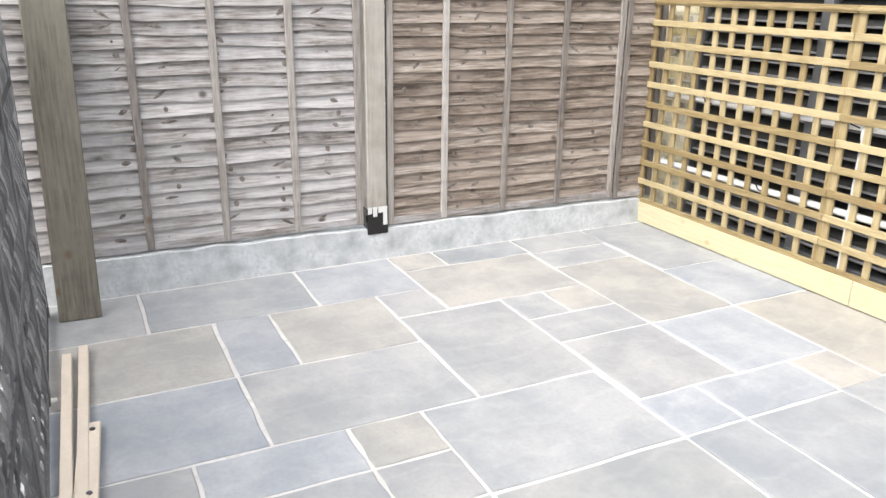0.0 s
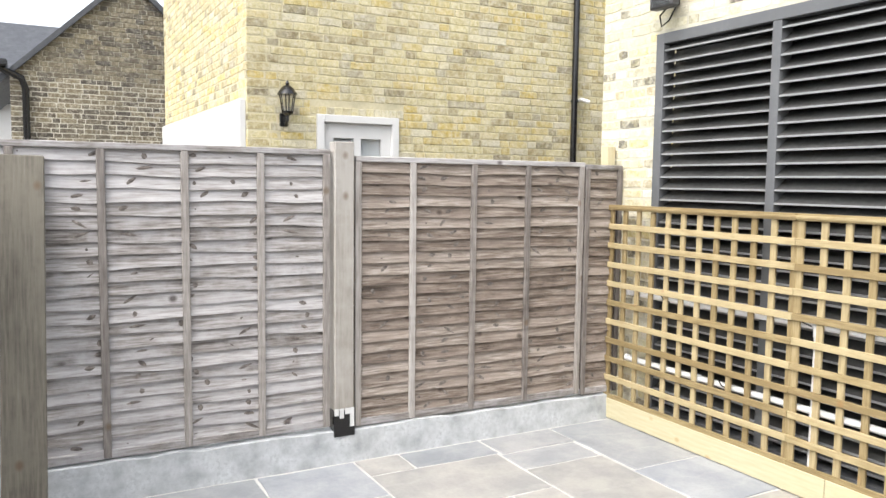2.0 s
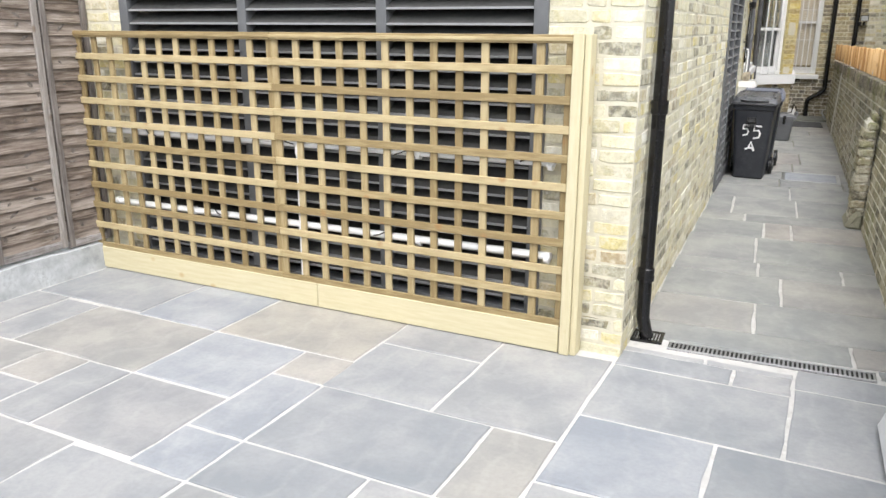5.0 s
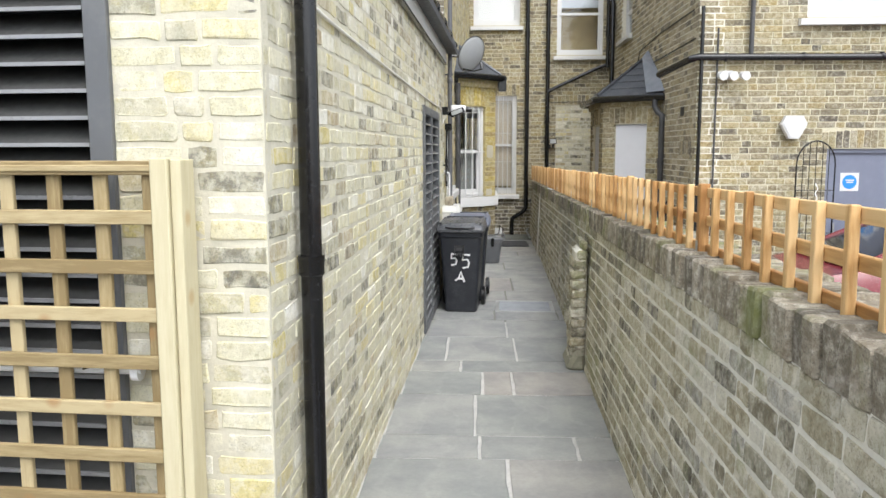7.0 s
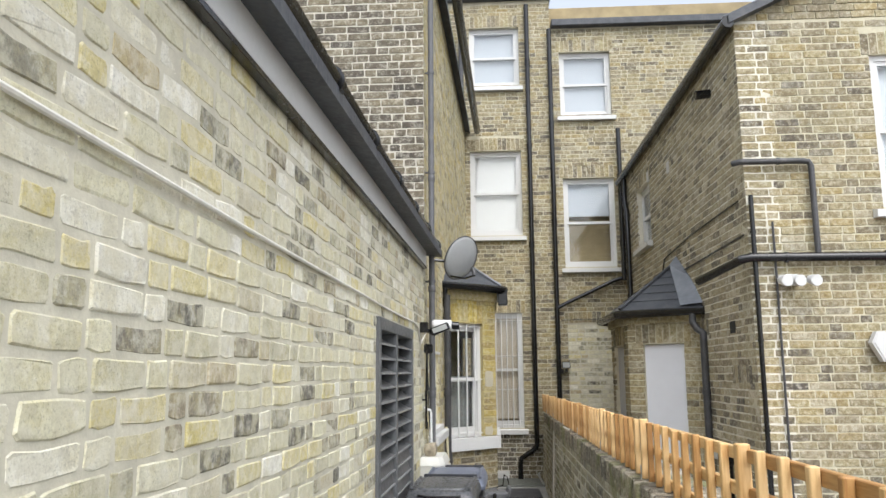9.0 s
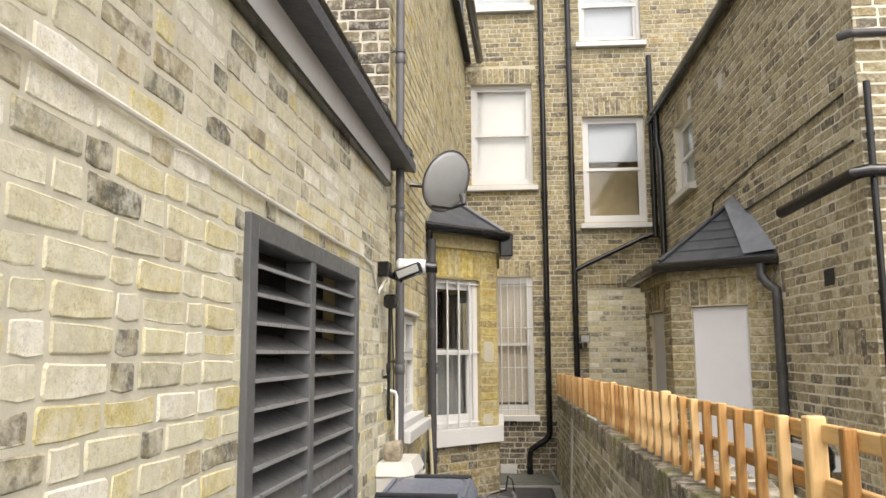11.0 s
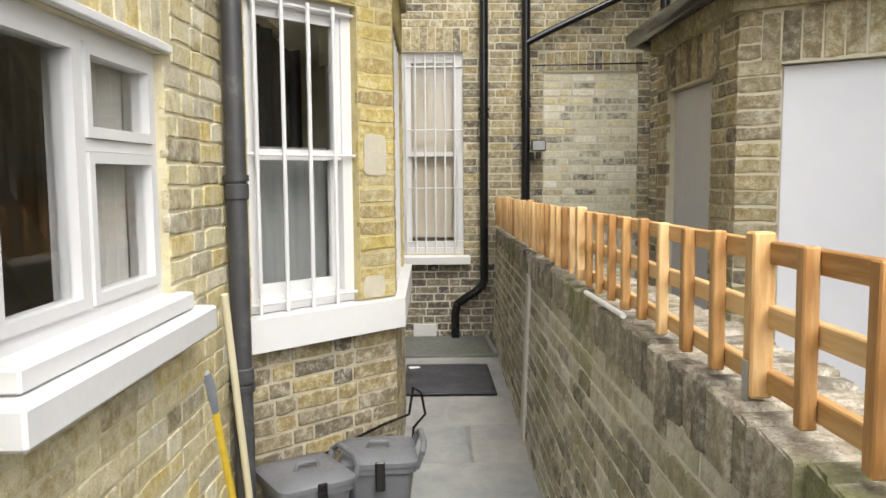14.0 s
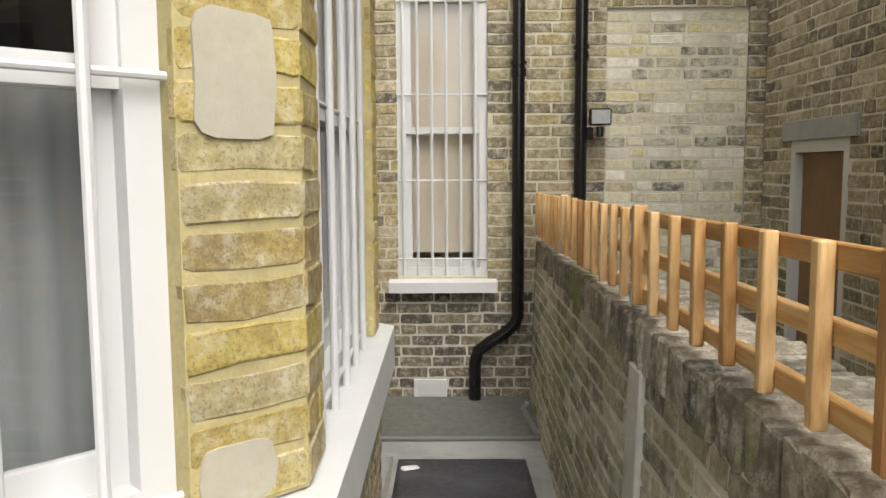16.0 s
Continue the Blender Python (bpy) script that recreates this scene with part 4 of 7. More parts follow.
def louvre(m, ua, ub, za, zb, mull, pitch, tilt, label, first, closed=0.0, mat=None):
    """A louvred screen set in a wall that faces -y."""
    t = thing("louvre_screen", m, label, "louvre")
    fw = 0.075
    for nm, a, b, c, d in (("frame_side", ua, ua + fw, za, zb), ("frame_side", ub - fw, ub, za, zb), ("frame_head", ua + fw, ub - fw, zb - fw, zb), ("frame_foot", ua + fw, ub - fw, za, za + fw)):
        part(nm, Geo().box(a, b, -0.02, 0.09, c, d, 0.003), M_louvre, t)
    edges = [ua + fw] + [x for x in mull] + [ub - fw]
    for x in mull:
        part("mullion", Geo().box(x - 0.032, x + 0.032, -0.018, 0.09, za + fw, zb - fw, 0.003), M_louvre, t)
    n = int((zb - fw - first - 0.02) / pitch) + 1
    for xa, xb in zip(edges, edges[1:]):
        w = xb - xa
        def blade(a):
            g = Geo()
            ca, sa = math.cos(radians(a)), math.sin(radians(a))
            prof = [(0.0, 0.0), (0.0, 0.012), (0.010, 0.012)]
            L = 0.14 if a < 60 else pitch * 1.12
            prof += [(0.010 + L * ca, 0.012 + L * sa), (0.014 + L * ca, 0.008 + L * sa), (0.012, 0.0)]
            k = len(prof)
            g.v = [(x, y - 0.012, z) for x in (0.004, w - 0.004) for y, z in prof]
            g.f = [tuple(range(k)), tuple(range(2 * k - 1, k - 1, -1))] + [(i, (i + 1) % k, k + (i + 1) % k, k + i) for i in range(k)]
            me = g.mesh("blade", mat or M_blade)
            me.materials.append(M_lit_lip)
            # lip front and top take the paler colour as painted-on light
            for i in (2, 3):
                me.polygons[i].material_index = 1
            return me
        bo, bc = blade(tilt), blade(78)
        for i in range(n):
            z = first + i * pitch
            shared("blade", bc if z < closed else bo, t, pose(xa, 0, z))
    # flat sheet whose colour is the deep shade behind the blades
    part("backing", Geo().box(ua + 0.01, ub - 0.01, 0.165, 0.18, za + 0.01, zb - 0.01), M_dark, t, "near-black sheet painted as the shade behind the blades")
    return t


louvre(MP @ pose(0, 0.10, 0), -3.15, -0.19, 0.1, 2.88, (-2.13, -1.155), 0.0814, 36, "dark grey metal louvre screen filling the wall behind the trellis", 0.228, mat=M_bladed)
louvre(ML @ RZ90 @ pose(0, 0, 0), 4.49, 6.06, 0.02, 2.07, (5.22,), 0.09, 27, "dark grey metal louvre screen in the alley wall", 0.107, closed=1.14)

M_pvc = plain("white_pvc", (0.78, 0.78, 0.77), 0.35, var=0.05, dirt=(0.5, 0.48, 0.45), dirt_amt=0.2)


def pipe_run(name, pts, r, mat, label, clips=(), clip_mat=None, category="pipe", m=None, collars=(), n=14):
    """A pipe on its wall with collars and clips, given as points."""
    t = thing(name, m, label, category)
    part("pipe", Geo().tube(pts, r, n), mat, t, smooth=True)
    for c, ax in collars:
        c, ax = Vector(c), Vector(ax)
        part("collar", Geo().tube([c - ax * 0.03, c - ax * 0.025, c + ax * 0.025, c + ax * 0.03], [r * 1.08, r * 1.2, r * 1.2, r * 1.08], n), mat, t, smooth=True)
    for c, ax, back in clips:
        c, ax, back = Vector(c), Vector(ax), Vector(back)
        g = Geo().tube([c - ax * 0.012, c + ax * 0.012], r * 1.25, n)
        g.tube([c, c + back], 0.009, 8)
        part("clip", g, clip_mat or mat, t, smooth=True)
    return t


for z in (0.50, 1.0):
    pipe_run("waste_pipe", [(-3.33, 0.045, z - 0.005), (-0.11, 0.045, z + 0.015)], 0.021, M_pvc, "white plastic waste pipe behind the trellis", m=MP, clips=[((u, 0.045, z), (1, 0, 0), (0, 0.05, 0)) for u in (-3.3, -2.6, -1.72, -0.9, -0.13)])
pipe_run("waste_pipe", [(-1.72, 0.045, 0.1), (-1.72, 0.045, 1.0)], 0.022, M_pvc, "upright white plastic waste pipe behind the trellis", m=MP, collars=[((-1.72, 0.045, 0.5), (0, 0, 1)), ((-1.72, 0.045, 0.97), (0, 0, 1))])
for u, z, sd in ((-2.95, 1.02, 1), (-1.83, 1.04, 1), (-0.95, 1.03, -1), (-0.2, 1.05, -1), (-2.4, 0.53, 1), (-1.1, 0.54, -1)):
    solo("cable_tie", Geo().tube([(u, 0.02, z), (u + 0.04 * sd, 0.0, z - 0.02), (u + 0.09 * sd, 0.015, z - 0.035)], 0.004, 6), M_black, MP, "black cable tie on a white pipe", "cable tie", "cable ties on the white pipes", smooth=True)

# flood lamp over the louvre
t = thing("flood_lamp", MP @ pose(-2.98, 0.07, 3.02), "small dark flood lamp above the louvre", "lamp")
part("housing", Geo().box(-0.11, 0.11, -0.13, -0.05, 0.0, 0.16, 0.012), M_greypipe, t)
part("lens", Geo().box(-0.095, 0.095, -0.136, -0.13, 0.015, 0.145, 0.002), M_glass, t)
part("bracket", Geo().box(-0.03, 0.03, -0.06, 0.03, 0.03, 0.09, 0.004), M_black, t)
part("lead", Geo().tube([(-0.02, -0.03, 0.03), (-0.05, -0.08, -0.04), (-0.02, -0.09, -0.12), (0.02, -0.06, -0.08), (0.02, 0.0, 0.02)], 0.006, 6), M_black, t, smooth=True)

# things on the house behind the fence
t = thing("door_back", MB @ pose(-1.56, 0, 0.35), "white panelled door with small panes in the brick house", "door", kind="structure")
for nm, a, b, c, d in (("jamb", 0, 0.07, 0, 2.07), ("jamb", 0.76, 0.83, 0, 2.07), ("head", 0.07, 0.76, 2.0, 2.07)):
    part(nm, Geo().box(a, b, -0.03, 0.09, c, d, 0.004), M_upvc, t)
part("leaf", slab_with_holes(0.07, 0.76, 0.0, 2.0, [(0.17, 0.38, 1.45, 1.86), (0.45, 0.66, 1.45, 1.86)], 0.02, 0.065), M_upvc, t)
for a in (0.17, 0.45):
    p_ = part("pane", Geo().box(a, a + 0.21, 0.04, 0.046, 1.45, 1.86), M_glass, t)
    p_.visible_shadow = False
part("lobby", Geo().box(0.02, 0.8, 0.075, 0.1, 0, 2.0), plain("lobby_grey", (0.55, 0.58, 0.6), 0.8), t)
t = thing("wall_lantern", MB @ pose(-1.87, -0.12, 2.32), "black cast lantern on a bracket on the brick wall", "lantern")
part("bracket", Geo().tube([(0, 0.12, 0.03), (0, 0.05, -0.02), (0, 0, 0.02), (0, 0, 0.08)], 0.014, 8), M_black, t, smooth=True)
part("wall_plate", Geo().box(-0.04, 0.04, 0.1, 0.12, -0.03, 0.09, 0.008), M_black, t)
part("cup", Geo().lathe([(0.02, 0.06), (0.05, 0.08), (0.055, 0.10)], 10), M_black, t)
part("lantern_glass", Geo().lathe([(0.045, 0.10), (0.068, 0.25)], 6), M_glass, t)
g = Geo()
for k in range(6):
    a = 2 * math.pi * k / 6
    g.tube([(0.048 * math.cos(a), 0.048 * math.sin(a), 0.1), (0.072 * math.cos(a), 0.072 * math.sin(a), 0.25)], 0.005, 5)
part("cage", g, M_black, t)
part("cap", Geo().lathe([(0.095, 0.245), (0.085, 0.26), (0.05, 0.31), (0.015, 0.33), (0.02, 0.345), (0.006, 0.37)], 10), M_black, t, smooth=True)
pipe_run("downpipe", [(1.36, -0.06, 0.3), (1.36, -0.06, 6.0)], 0.034, M_black, "black downpipe on the brick house behind", m=MB, clips=[((1.36, -0.06, z), (0, 0, 1), (0, 0.06, 0)) for z in (1.5, 2.7, 3.9)])
solo("wall_outlet", Geo().tube([(1.45, 0.02, 2.72), (1.45, -0.06, 2.73), (1.52, -0.12, 2.70)], 0.018, 8), M_pvc, MB, "white overflow pipe end in the brick wall", "pipe", smooth=True)
MG = MP @ pose(-12, 0, 0) @ RZ90
pipe_run("gutter_pipe", [(-4.25, -0.2, 3.45), (-4.2, -0.2, 3.35), (-3.95, -0.12, 3.25), (-3.9, -0.08, 3.1), (-3.9, -0.08, 0.3)], 0.05, M_black, "black gutter outlet and downpipe on the gable house", m=MG)
solo("gutter_far", Geo().box(-4.35, -4.12, -0.35, 2.0, 3.38, 3.48, 0.02), M_black, MG, "black gutter at the gable house eaves", "gutter")
g = Geo()
for s in (-1, 1):
    g.add([(-2.45, -0.1, 4.95), (-2.45 + s * 1.95, -0.1, 3.1), (-2.45 + s * 1.95, 4.0, 3.1), (-2.45, 4.0, 4.95), (-2.45, -0.1, 4.85), (-2.45 + s * 1.95, -0.1, 3.0), (-2.45 + s * 1.95, 4.0, 3.0), (-2.45, 4.0, 4.85)], [(0, 1, 2, 3), (4, 7, 6, 5), (0, 4, 5, 1)])
solo("gable_house_roof", g, M_slate, MG, "dark slate roof of the gable house", "roof", kind="structure")
t = thing("far_cottage", MP @ pose(-17, 0, 0) @ RZ90, "white rendered house with a dark tiled roof, far off", "house")
part("wall", slab_with_holes(-12, -3.5, 0, 3.4, [(-6.5, -5.6, 1.9, 2.9)], 0, 0.3), M_white, t)
part("roof", Geo().add([(-12, -0.3, 3.35), (-3.0, -0.3, 3.35), (-3.0, 3.0, 5.4), (-12, 3.0, 5.4), (-12, -0.3, 3.25), (-3.0, -0.3, 3.25)], [(0, 1, 2, 3), (0, 4, 5, 1)]), M_slate, t)
part("window", Geo().box(-6.5, -5.6, 0.05, 0.1, 1.9, 2.9), M_upvc, t)
pipe_run("far_pole", [(-5.3, 0, 0), (-5.3, 0, 7.5)], 0.07, M_greypipe, "grey pole beyond the roofs", m=MP @ pose(-19, 0, 0) @ RZ90, category="pole")

# dark lattice screen beside the plank
M_screen = timber("charcoal_screen", [(0.3, (0.045, 0.045, 0.05)), (0.5, (0.10, 0.10, 0.105)), (0.7, (0.22, 0.22, 0.225))], (7, 7, 0.6), rough=0.7, single=True, knots=(0.03, 0.03, 0.03))
for ua, ub in ((-3.30, -2.32), (-2.28, -1.30), (-1.26, -0.3)):
    t = thing("lattice_screen", MP @ pose(ua, -4.17, 0.0), "charcoal woven timber screen standing beside the plank", "screen", "charcoal woven screens")
    w = ub - ua
    for a in (0, w - 0.04):
        part("stile", Geo().box(a, a + 0.04, -0.02, 0.02, 0, 1.88, 0.003), M_screen, t)
    for z in (0.03, 0.62, 1.24, 1.84):
        part("rail", Geo().box(0.04, w - 0.04, -0.017, 0.017, z, z + 0.04, 0.003), M_screen, t)
    k = 0
    x = 0.09
    while x < w - 0.06:
        g = Geo()
        n = 40
        for i in range(n + 1):
            z = 0.05 + 1.8 * i / n
            o = 0.017 * math.sin(i * 0.95 + k * math.pi)
            g.v += [(x - 0.014, o - 0.004, z), (x + 0.014, o - 0.004, z), (x + 0.014, o + 0.004, z), (x - 0.014, o + 0.004, z)]
        for i in range(n):
            a, b = i * 4, i * 4 + 4
            g.f += [(a + j, a + (j + 1) % 4, b + (j + 1) % 4, b + j) for j in range(4)]
        part("strip", g, M_screen, t, smooth=True)
        x += 0.052
        k += 1
M_beige = plain("beige_plastic", (0.60, 0.53, 0.44), 0.5, var=0.08, dirt=(0.4, 0.35, 0.3), dirt_amt=0.3)
for a, b in (((-2.68, -4.075), (-0.6, -4.125)), ((-2.75, -4.0), (-0.6, -4.085))):
    d = Vector((b[0] - a[0], b[1] - a[1], 0))
    solo("trim_strip", Geo().box(0, d.length, -0.022, 0.022, 0.0, 0.036, 0.004), M_beige, MP @ Matrix.Translation((a[0], a[1], 0.001)) @ Matrix.Rotation(math.atan2(d.y, d.x), 4, "Z"), "long beige plastic trim strip lying on the flags", "trim strip", "beige strips on the flags")
t = thing("strip_bracket", MP @ pose(-1.98, -4.0, 0.0, 0, 0, -4), "beige bracket plate with two screws beside the strips", "bracket")
part("plate", Geo().box(0, 0.62, -0.036, 0.036, 0.02, 0.034, 0.004), M_beige, t)
part("web", Geo().box(0, 0.62, -0.046, -0.036, 0.0, 0.034, 0.003), M_beige, t)
for x in (0.06, 0.50):
    s_ = part("screw", Geo().lathe([(0.012, 0.034), (0.011, 0.038), (0.004, 0.039)], 12, (x, 0.005, 0)), M_greypipe, t, "steel screw head")
g = Geo()
g.box(-0.22, 0.22, -0.09, 0.0, 0, 0.62, 0.006)
solo("leaning_panel", g, plain("grey_white_panel", (0.62, 0.63, 0.65), 0.5, var=0.06, dirt=(0.4, 0.4, 0.4), dirt_amt=0.3), pose(1.05, -0.52, 0.0, 0, 0, -92) @ pose(0, 0, 0, -20, 0, 0), "pale grey panel leaning against the boundary wall", "panel")
# surface drain
t = thing("channel_drain", pose(0.02, 0.345, 0, 0, 0, -1.6), "galvanised slotted channel drain across the alley mouth", "drain")
M_galv = plain("galvanised_steel", (0.45, 0.46, 0.46), 0.4, metal=0.7, var=0.2, dirt=(0.2, 0.19, 0.17), dirt_amt=0.4)
# near-black strip paints the shade below the grating
part("trough", Geo().box(0, 1.02, -0.055, 0.055, -0.02, -0.006), M_dark, t)
for y in (-0.055, 0.045):
    part("edge", Geo().box(0, 1.02, y, y + 0.01, -0.03, 0.003, 0.001), M_galv, t)
sm = Geo().box(-0.005, 0.005, -0.045, 0.045, -0.012, 0.001, 0.001).mesh("bar", M_galv)
for k in range(46):
    shared("bar", sm, t, pose(0.012 + k * 0.0222, 0, 0))
t = thing("gully", pose(-0.105, 0.415, 0), "black square gully under the downpipe", "drain")
part("frame", slab_with_holes(-0.09, 0.09, -0.08, 0.08, [(-0.07, 0.07, -0.06, 0.06)], -0.008, 0.006), M_black, t, m=pose(0, 0, 0, 90, 0, 0))
# shallow near-black plate paints the shade down the gully
part("pit", Geo().box(-0.08, 0.08, -0.07, 0.07, -0.02, -0.012), M_dark, t)
gb_ = Geo().box(-0.004, 0.004, -0.062, 0.062, -0.006, 0.005).mesh("bar", M_black)
for k in range(8):
    shared("bar", gb_, t, pose(-0.06 + k * 0.017, 0, 0))


t = thing("inspection_cover", pose(0.93, 6.02, 0.0, 0, 0, -1.5), "recessed steel inspection cover set flush in the alley flags", "cover")
part("tray", Geo().box(-0.27, 0.27, -0.25, 0.25, -0.004, 0.004, 0.001), plain("blue_grey_cement", (0.33, 0.35, 0.38), 0.8, var=0.2, dirt=(0.25, 0.25, 0.26), dirt_amt=0.4, bmp=0.3), t)
for nm, a, b, c, d in (("rim_side", -0.31, -0.272, -0.30, 0.30), ("rim_side", 0.272, 0.31, -0.30, 0.30), ("rim_end", -0.272, 0.272, -0.30, -0.252), ("rim_end", -0.272, 0.272, 0.252, 0.30)):
    part(nm, Geo().box(a, b, c, d, -0.004, 0.007, 0.001), M_galv, t)


# ---------------------------------------------------------------- alley things
def down(name, x, y, za, zb, r, mat, label, clips, collars=(), m=ML, foot=None):
    pts = [(x, y, zb)] + ([(x, y, za + 0.12)] + [Vector((x, y, za + 0.12)) + Vector((foot * i / 4 * 0.06 / 0.06, 0, -0.03 * i)) for i in range(1, 5)] if foot else [(x, y, za)])
    return pipe_run(name, pts, r, mat, label, [((x, y, z), (0, 0, 1), (-x + 0.005, 0, 0)) for z in clips], m=m, collars=[((x, y, z), (0, 0, 1)) for z in collars])


down("downpipe", 0.052, 0.25, 0.0, 2.8, 0.037, M_black, "glossy black plastic downpipe at the alley corner", (0.35, 1.31, 2.5), (0.38, 1.28), foot=0.03)
down("soil_pipe", 0.065, 7.05, 0.6, 6.3, 0.028, plain("mid_grey_painted_iron", (0.10, 0.10, 0.105), 0.4, var=0.15, scale=7, dirt=(0.22, 0.2, 0.18), dirt_amt=0.3), "grey painted soil pipe up the wing wall", (1.59, 2.57, 3.61, 4.6), (1.54, 2.5, 3.55))
down("downpipe", 0.055, 8.83, 0.0, 2.62, 0.038, M_greypipe, "dark grey downpipe beside the barred bay", (0.75, 1.55, 2.35), (0.8, 1.5))

t = thing("gutter", ML, "black plastic half-round gutter with brackets", "gutter")
g = Geo()
n = 10
prof = [(0.095 + 0.055 * math.cos(math.pi * (1 + k / n)), 2.90 + 0.055 * math.sin(math.pi * (1 + k / n))) for k in range(n + 1)]
prof2 = [(0.095 + 0.050 * math.cos(math.pi * (2 - k / n)), 2.90 + 0.050 * math.sin(math.pi * (2 - k / n))) for k in range(n + 1)]
loop = prof + prof2
k_ = len(loop)
g.v = [(x, y, z) for y in (-0.12, 7.0) for x, z in loop]
g.f = [tuple(range(k_)), tuple(range(2 * k_ - 1, k_ - 1, -1))] + [(i, (i + 1) % k_, k_ + (i + 1) % k_, k_ + i) for i in range(k_)]
part("trough", g, M_black, t, smooth=True)
part("end_cap", Geo().tube([(0.095, 6.98, 2.895), (0.095, 7.03, 2.895)], 0.064, 16), M_black, t)
for y in [0.4 + 0.82 * i for i in range(8)]:
    part("bracket", Geo().tube([(0.095, y - 0.025, 2.893), (0.095, y + 0.025, 2.893)], 0.066, 14), M_black, t)
t = thing("fascia", ML, "flaking white painted fascia board under the gutter", "fascia", kind="structure")
part("board", Geo().box(0.004, 0.036, -0.1, 6.86, 2.685, 2.93, 0.003), M_white, t)
part("drip_edge", Geo().box(0.002, 0.040, -0.1, 6.86, 2.66, 2.682, 0.002), M_black, t)
solo("wall_cable", Geo().tube([(0.012, 0.1, 2.22), (0.012, 0.75, 2.195), (0.012, 2.2, 2.17), (0.012, 4.0, 2.15), (0.012, 4.7, 2.14), (0.012, 5.6, 2.135), (0.012, 6.2, 2.14), (0.012, 6.42, 2.12), (0.012, 6.52, 2.03), (0.012, 6.6, 1.98), (0.02, 6.66, 2.02), (0.05, 6.67, 2.08)], 0.0075, 8), plain("white_cable", (0.72, 0.70, 0.64), 0.5, dirt=(0.4, 0.38, 0.3), dirt_amt=0.4), ML, "off-white cable clipped along the alley wall", "cable", smooth=True)

# security camera and lamps
t = thing("security_camera", ML @ pose(0, 6.68, 2.10), "white bullet camera on a black bracket with small lamps", "camera")
part("junction_box", Geo().box(0.0, 0.07, -0.05, 0.05, -0.02, 0.07, 0.008), M_black, t)
part("arm", Geo().tube([(0.06, 0.02, 0.0), (0.12, 0.05, -0.03), (0.16, 0.06, 0.02)], 0.02, 10), M_black, t, smooth=True)
b_ = part("barrel", Geo().tube([(0.10, 0.05, 0.05), (0.11, 0.05, 0.05), (0.26, 0.07, 0.045), (0.27, 0.07, 0.045)], [0.035, 0.046, 0.046, 0.04], 16), M_upvc, t, smooth=True)
part("hood", Geo().tube([(0.26, 0.07, 0.045), (0.31, 0.08, 0.04), (0.33, 0.085, 0.042)], [0.036, 0.033, 0.036], 14), M_black, b_, "black lens hood", smooth=True)
part("sensor_lamp", Geo().box(0.1, 0.27, -0.01, 0.07, -0.11, -0.045, 0.01), M_black, t, m=pose(0, 0, 0, 0, -20, 0) @ pose(-0.02, 0, 0.03))
part("lamp_lens", Geo().box(0.12, 0.25, -0.018, -0.010, -0.10, -0.055, 0.003), M_galv, t, m=pose(0, 0, 0, 0, -20, 0) @ pose(-0.02, 0, 0.03))
part("sensor", Geo().box(0.03, 0.11, -0.02, 0.06, -0.2, -0.12, 0.014), M_black, t)
pipe_run("conduit", [(0.04, 6.84, 1.94), (0.03, 6.84, 1.3), (0.035, 6.84, 1.26)], 0.010, M_black, "brown-black conduit below the camera", m=ML, clips=[((0.03, 6.84, 1.5), (0, 0, 1), (-0.03, 0, 0))], collars=[((0.03, 6.84, 1.55), (0, 0, 1)), ((0.035, 6.84, 1.28), (0, 0, 1))])
pipe_run("overflow_pipe", [(0.0, 6.88, 1.43), (0.055, 6.945, 1.405), (0.062, 6.953, 1.38), (0.062, 6.955, 1.0)], 0.011, M_pvc, "white overflow pipe bending down from the wall", m=ML)
solo("loose_cable", Geo().tube([(0.02, 7.0, 2.0), (0.03, 7.02, 1.6), (0.04, 6.98, 1.4), (0.05, 6.95, 1.25), (0.06, 6.97, 1.13)], 0.005, 6), M_black, ML, "thin black cable hanging on the wall", "cable", smooth=True)


# white housing and the stone on it
t = thing("meter_housing", ML @ pose(0.0, 6.62, 0.0), "white boxy plastic meter housing against the wall", "housing")
M_house = plain("cream_plastic", (0.62, 0.61, 0.57), 0.4, var=0.05, dirt=(0.5, 0.48, 0.42), dirt_amt=0.25)
part("body", Geo().prism([(0.004, 0.0), (0.165, 0.0), (0.205, 0.07), (0.205, 0.46), (0.004, 0.46)], 0.0, 0.96), M_house, t)
part("lid", Geo().add([(0.004, -0.01, 0.96), (0.17, -0.01, 0.96), (0.214, 0.07, 0.96), (0.214, 0.47, 0.96), (0.004, 0.47, 0.96), (0.004, 0.02, 1.03), (0.15, 0.02, 1.03), (0.185, 0.08, 1.03), (0.185, 0.44, 1.03), (0.004, 0.44, 1.03)],
                   [(0, 4, 3, 2, 1), (5, 6, 7, 8, 9)] + [(i, (i + 1) % 5, 5 + (i + 1) % 5, 5 + i) for i in range(5)]), M_house, t)
part("door_flange", Geo().box(0.207, 0.219, 0.1, 0.5, 0.0, 0.93, 0.004), M_house, t)
g = Geo()
bm_ = bmesh.new()
bmesh.ops.create_icosphere(bm_, subdivisions=2, radius=1)
for q in bm_.verts:
    f_ = 1 + 0.25 * noise.noise(q.co * 1.7)
    q.co = Vector([math.copysign(abs(x_) ** 0.55, x_) for x_ in q.co])
    q.co = Vector((q.co.x * 0.055 * f_, q.co.y * 0.068 * f_, max(-0.05, q.co.z * 0.062 * f_)))
g.v = [tuple(q.co) for q in bm_.verts]
g.f = [tuple(q.index for q in f.verts) for f in bm_.faces]
bm_.free()
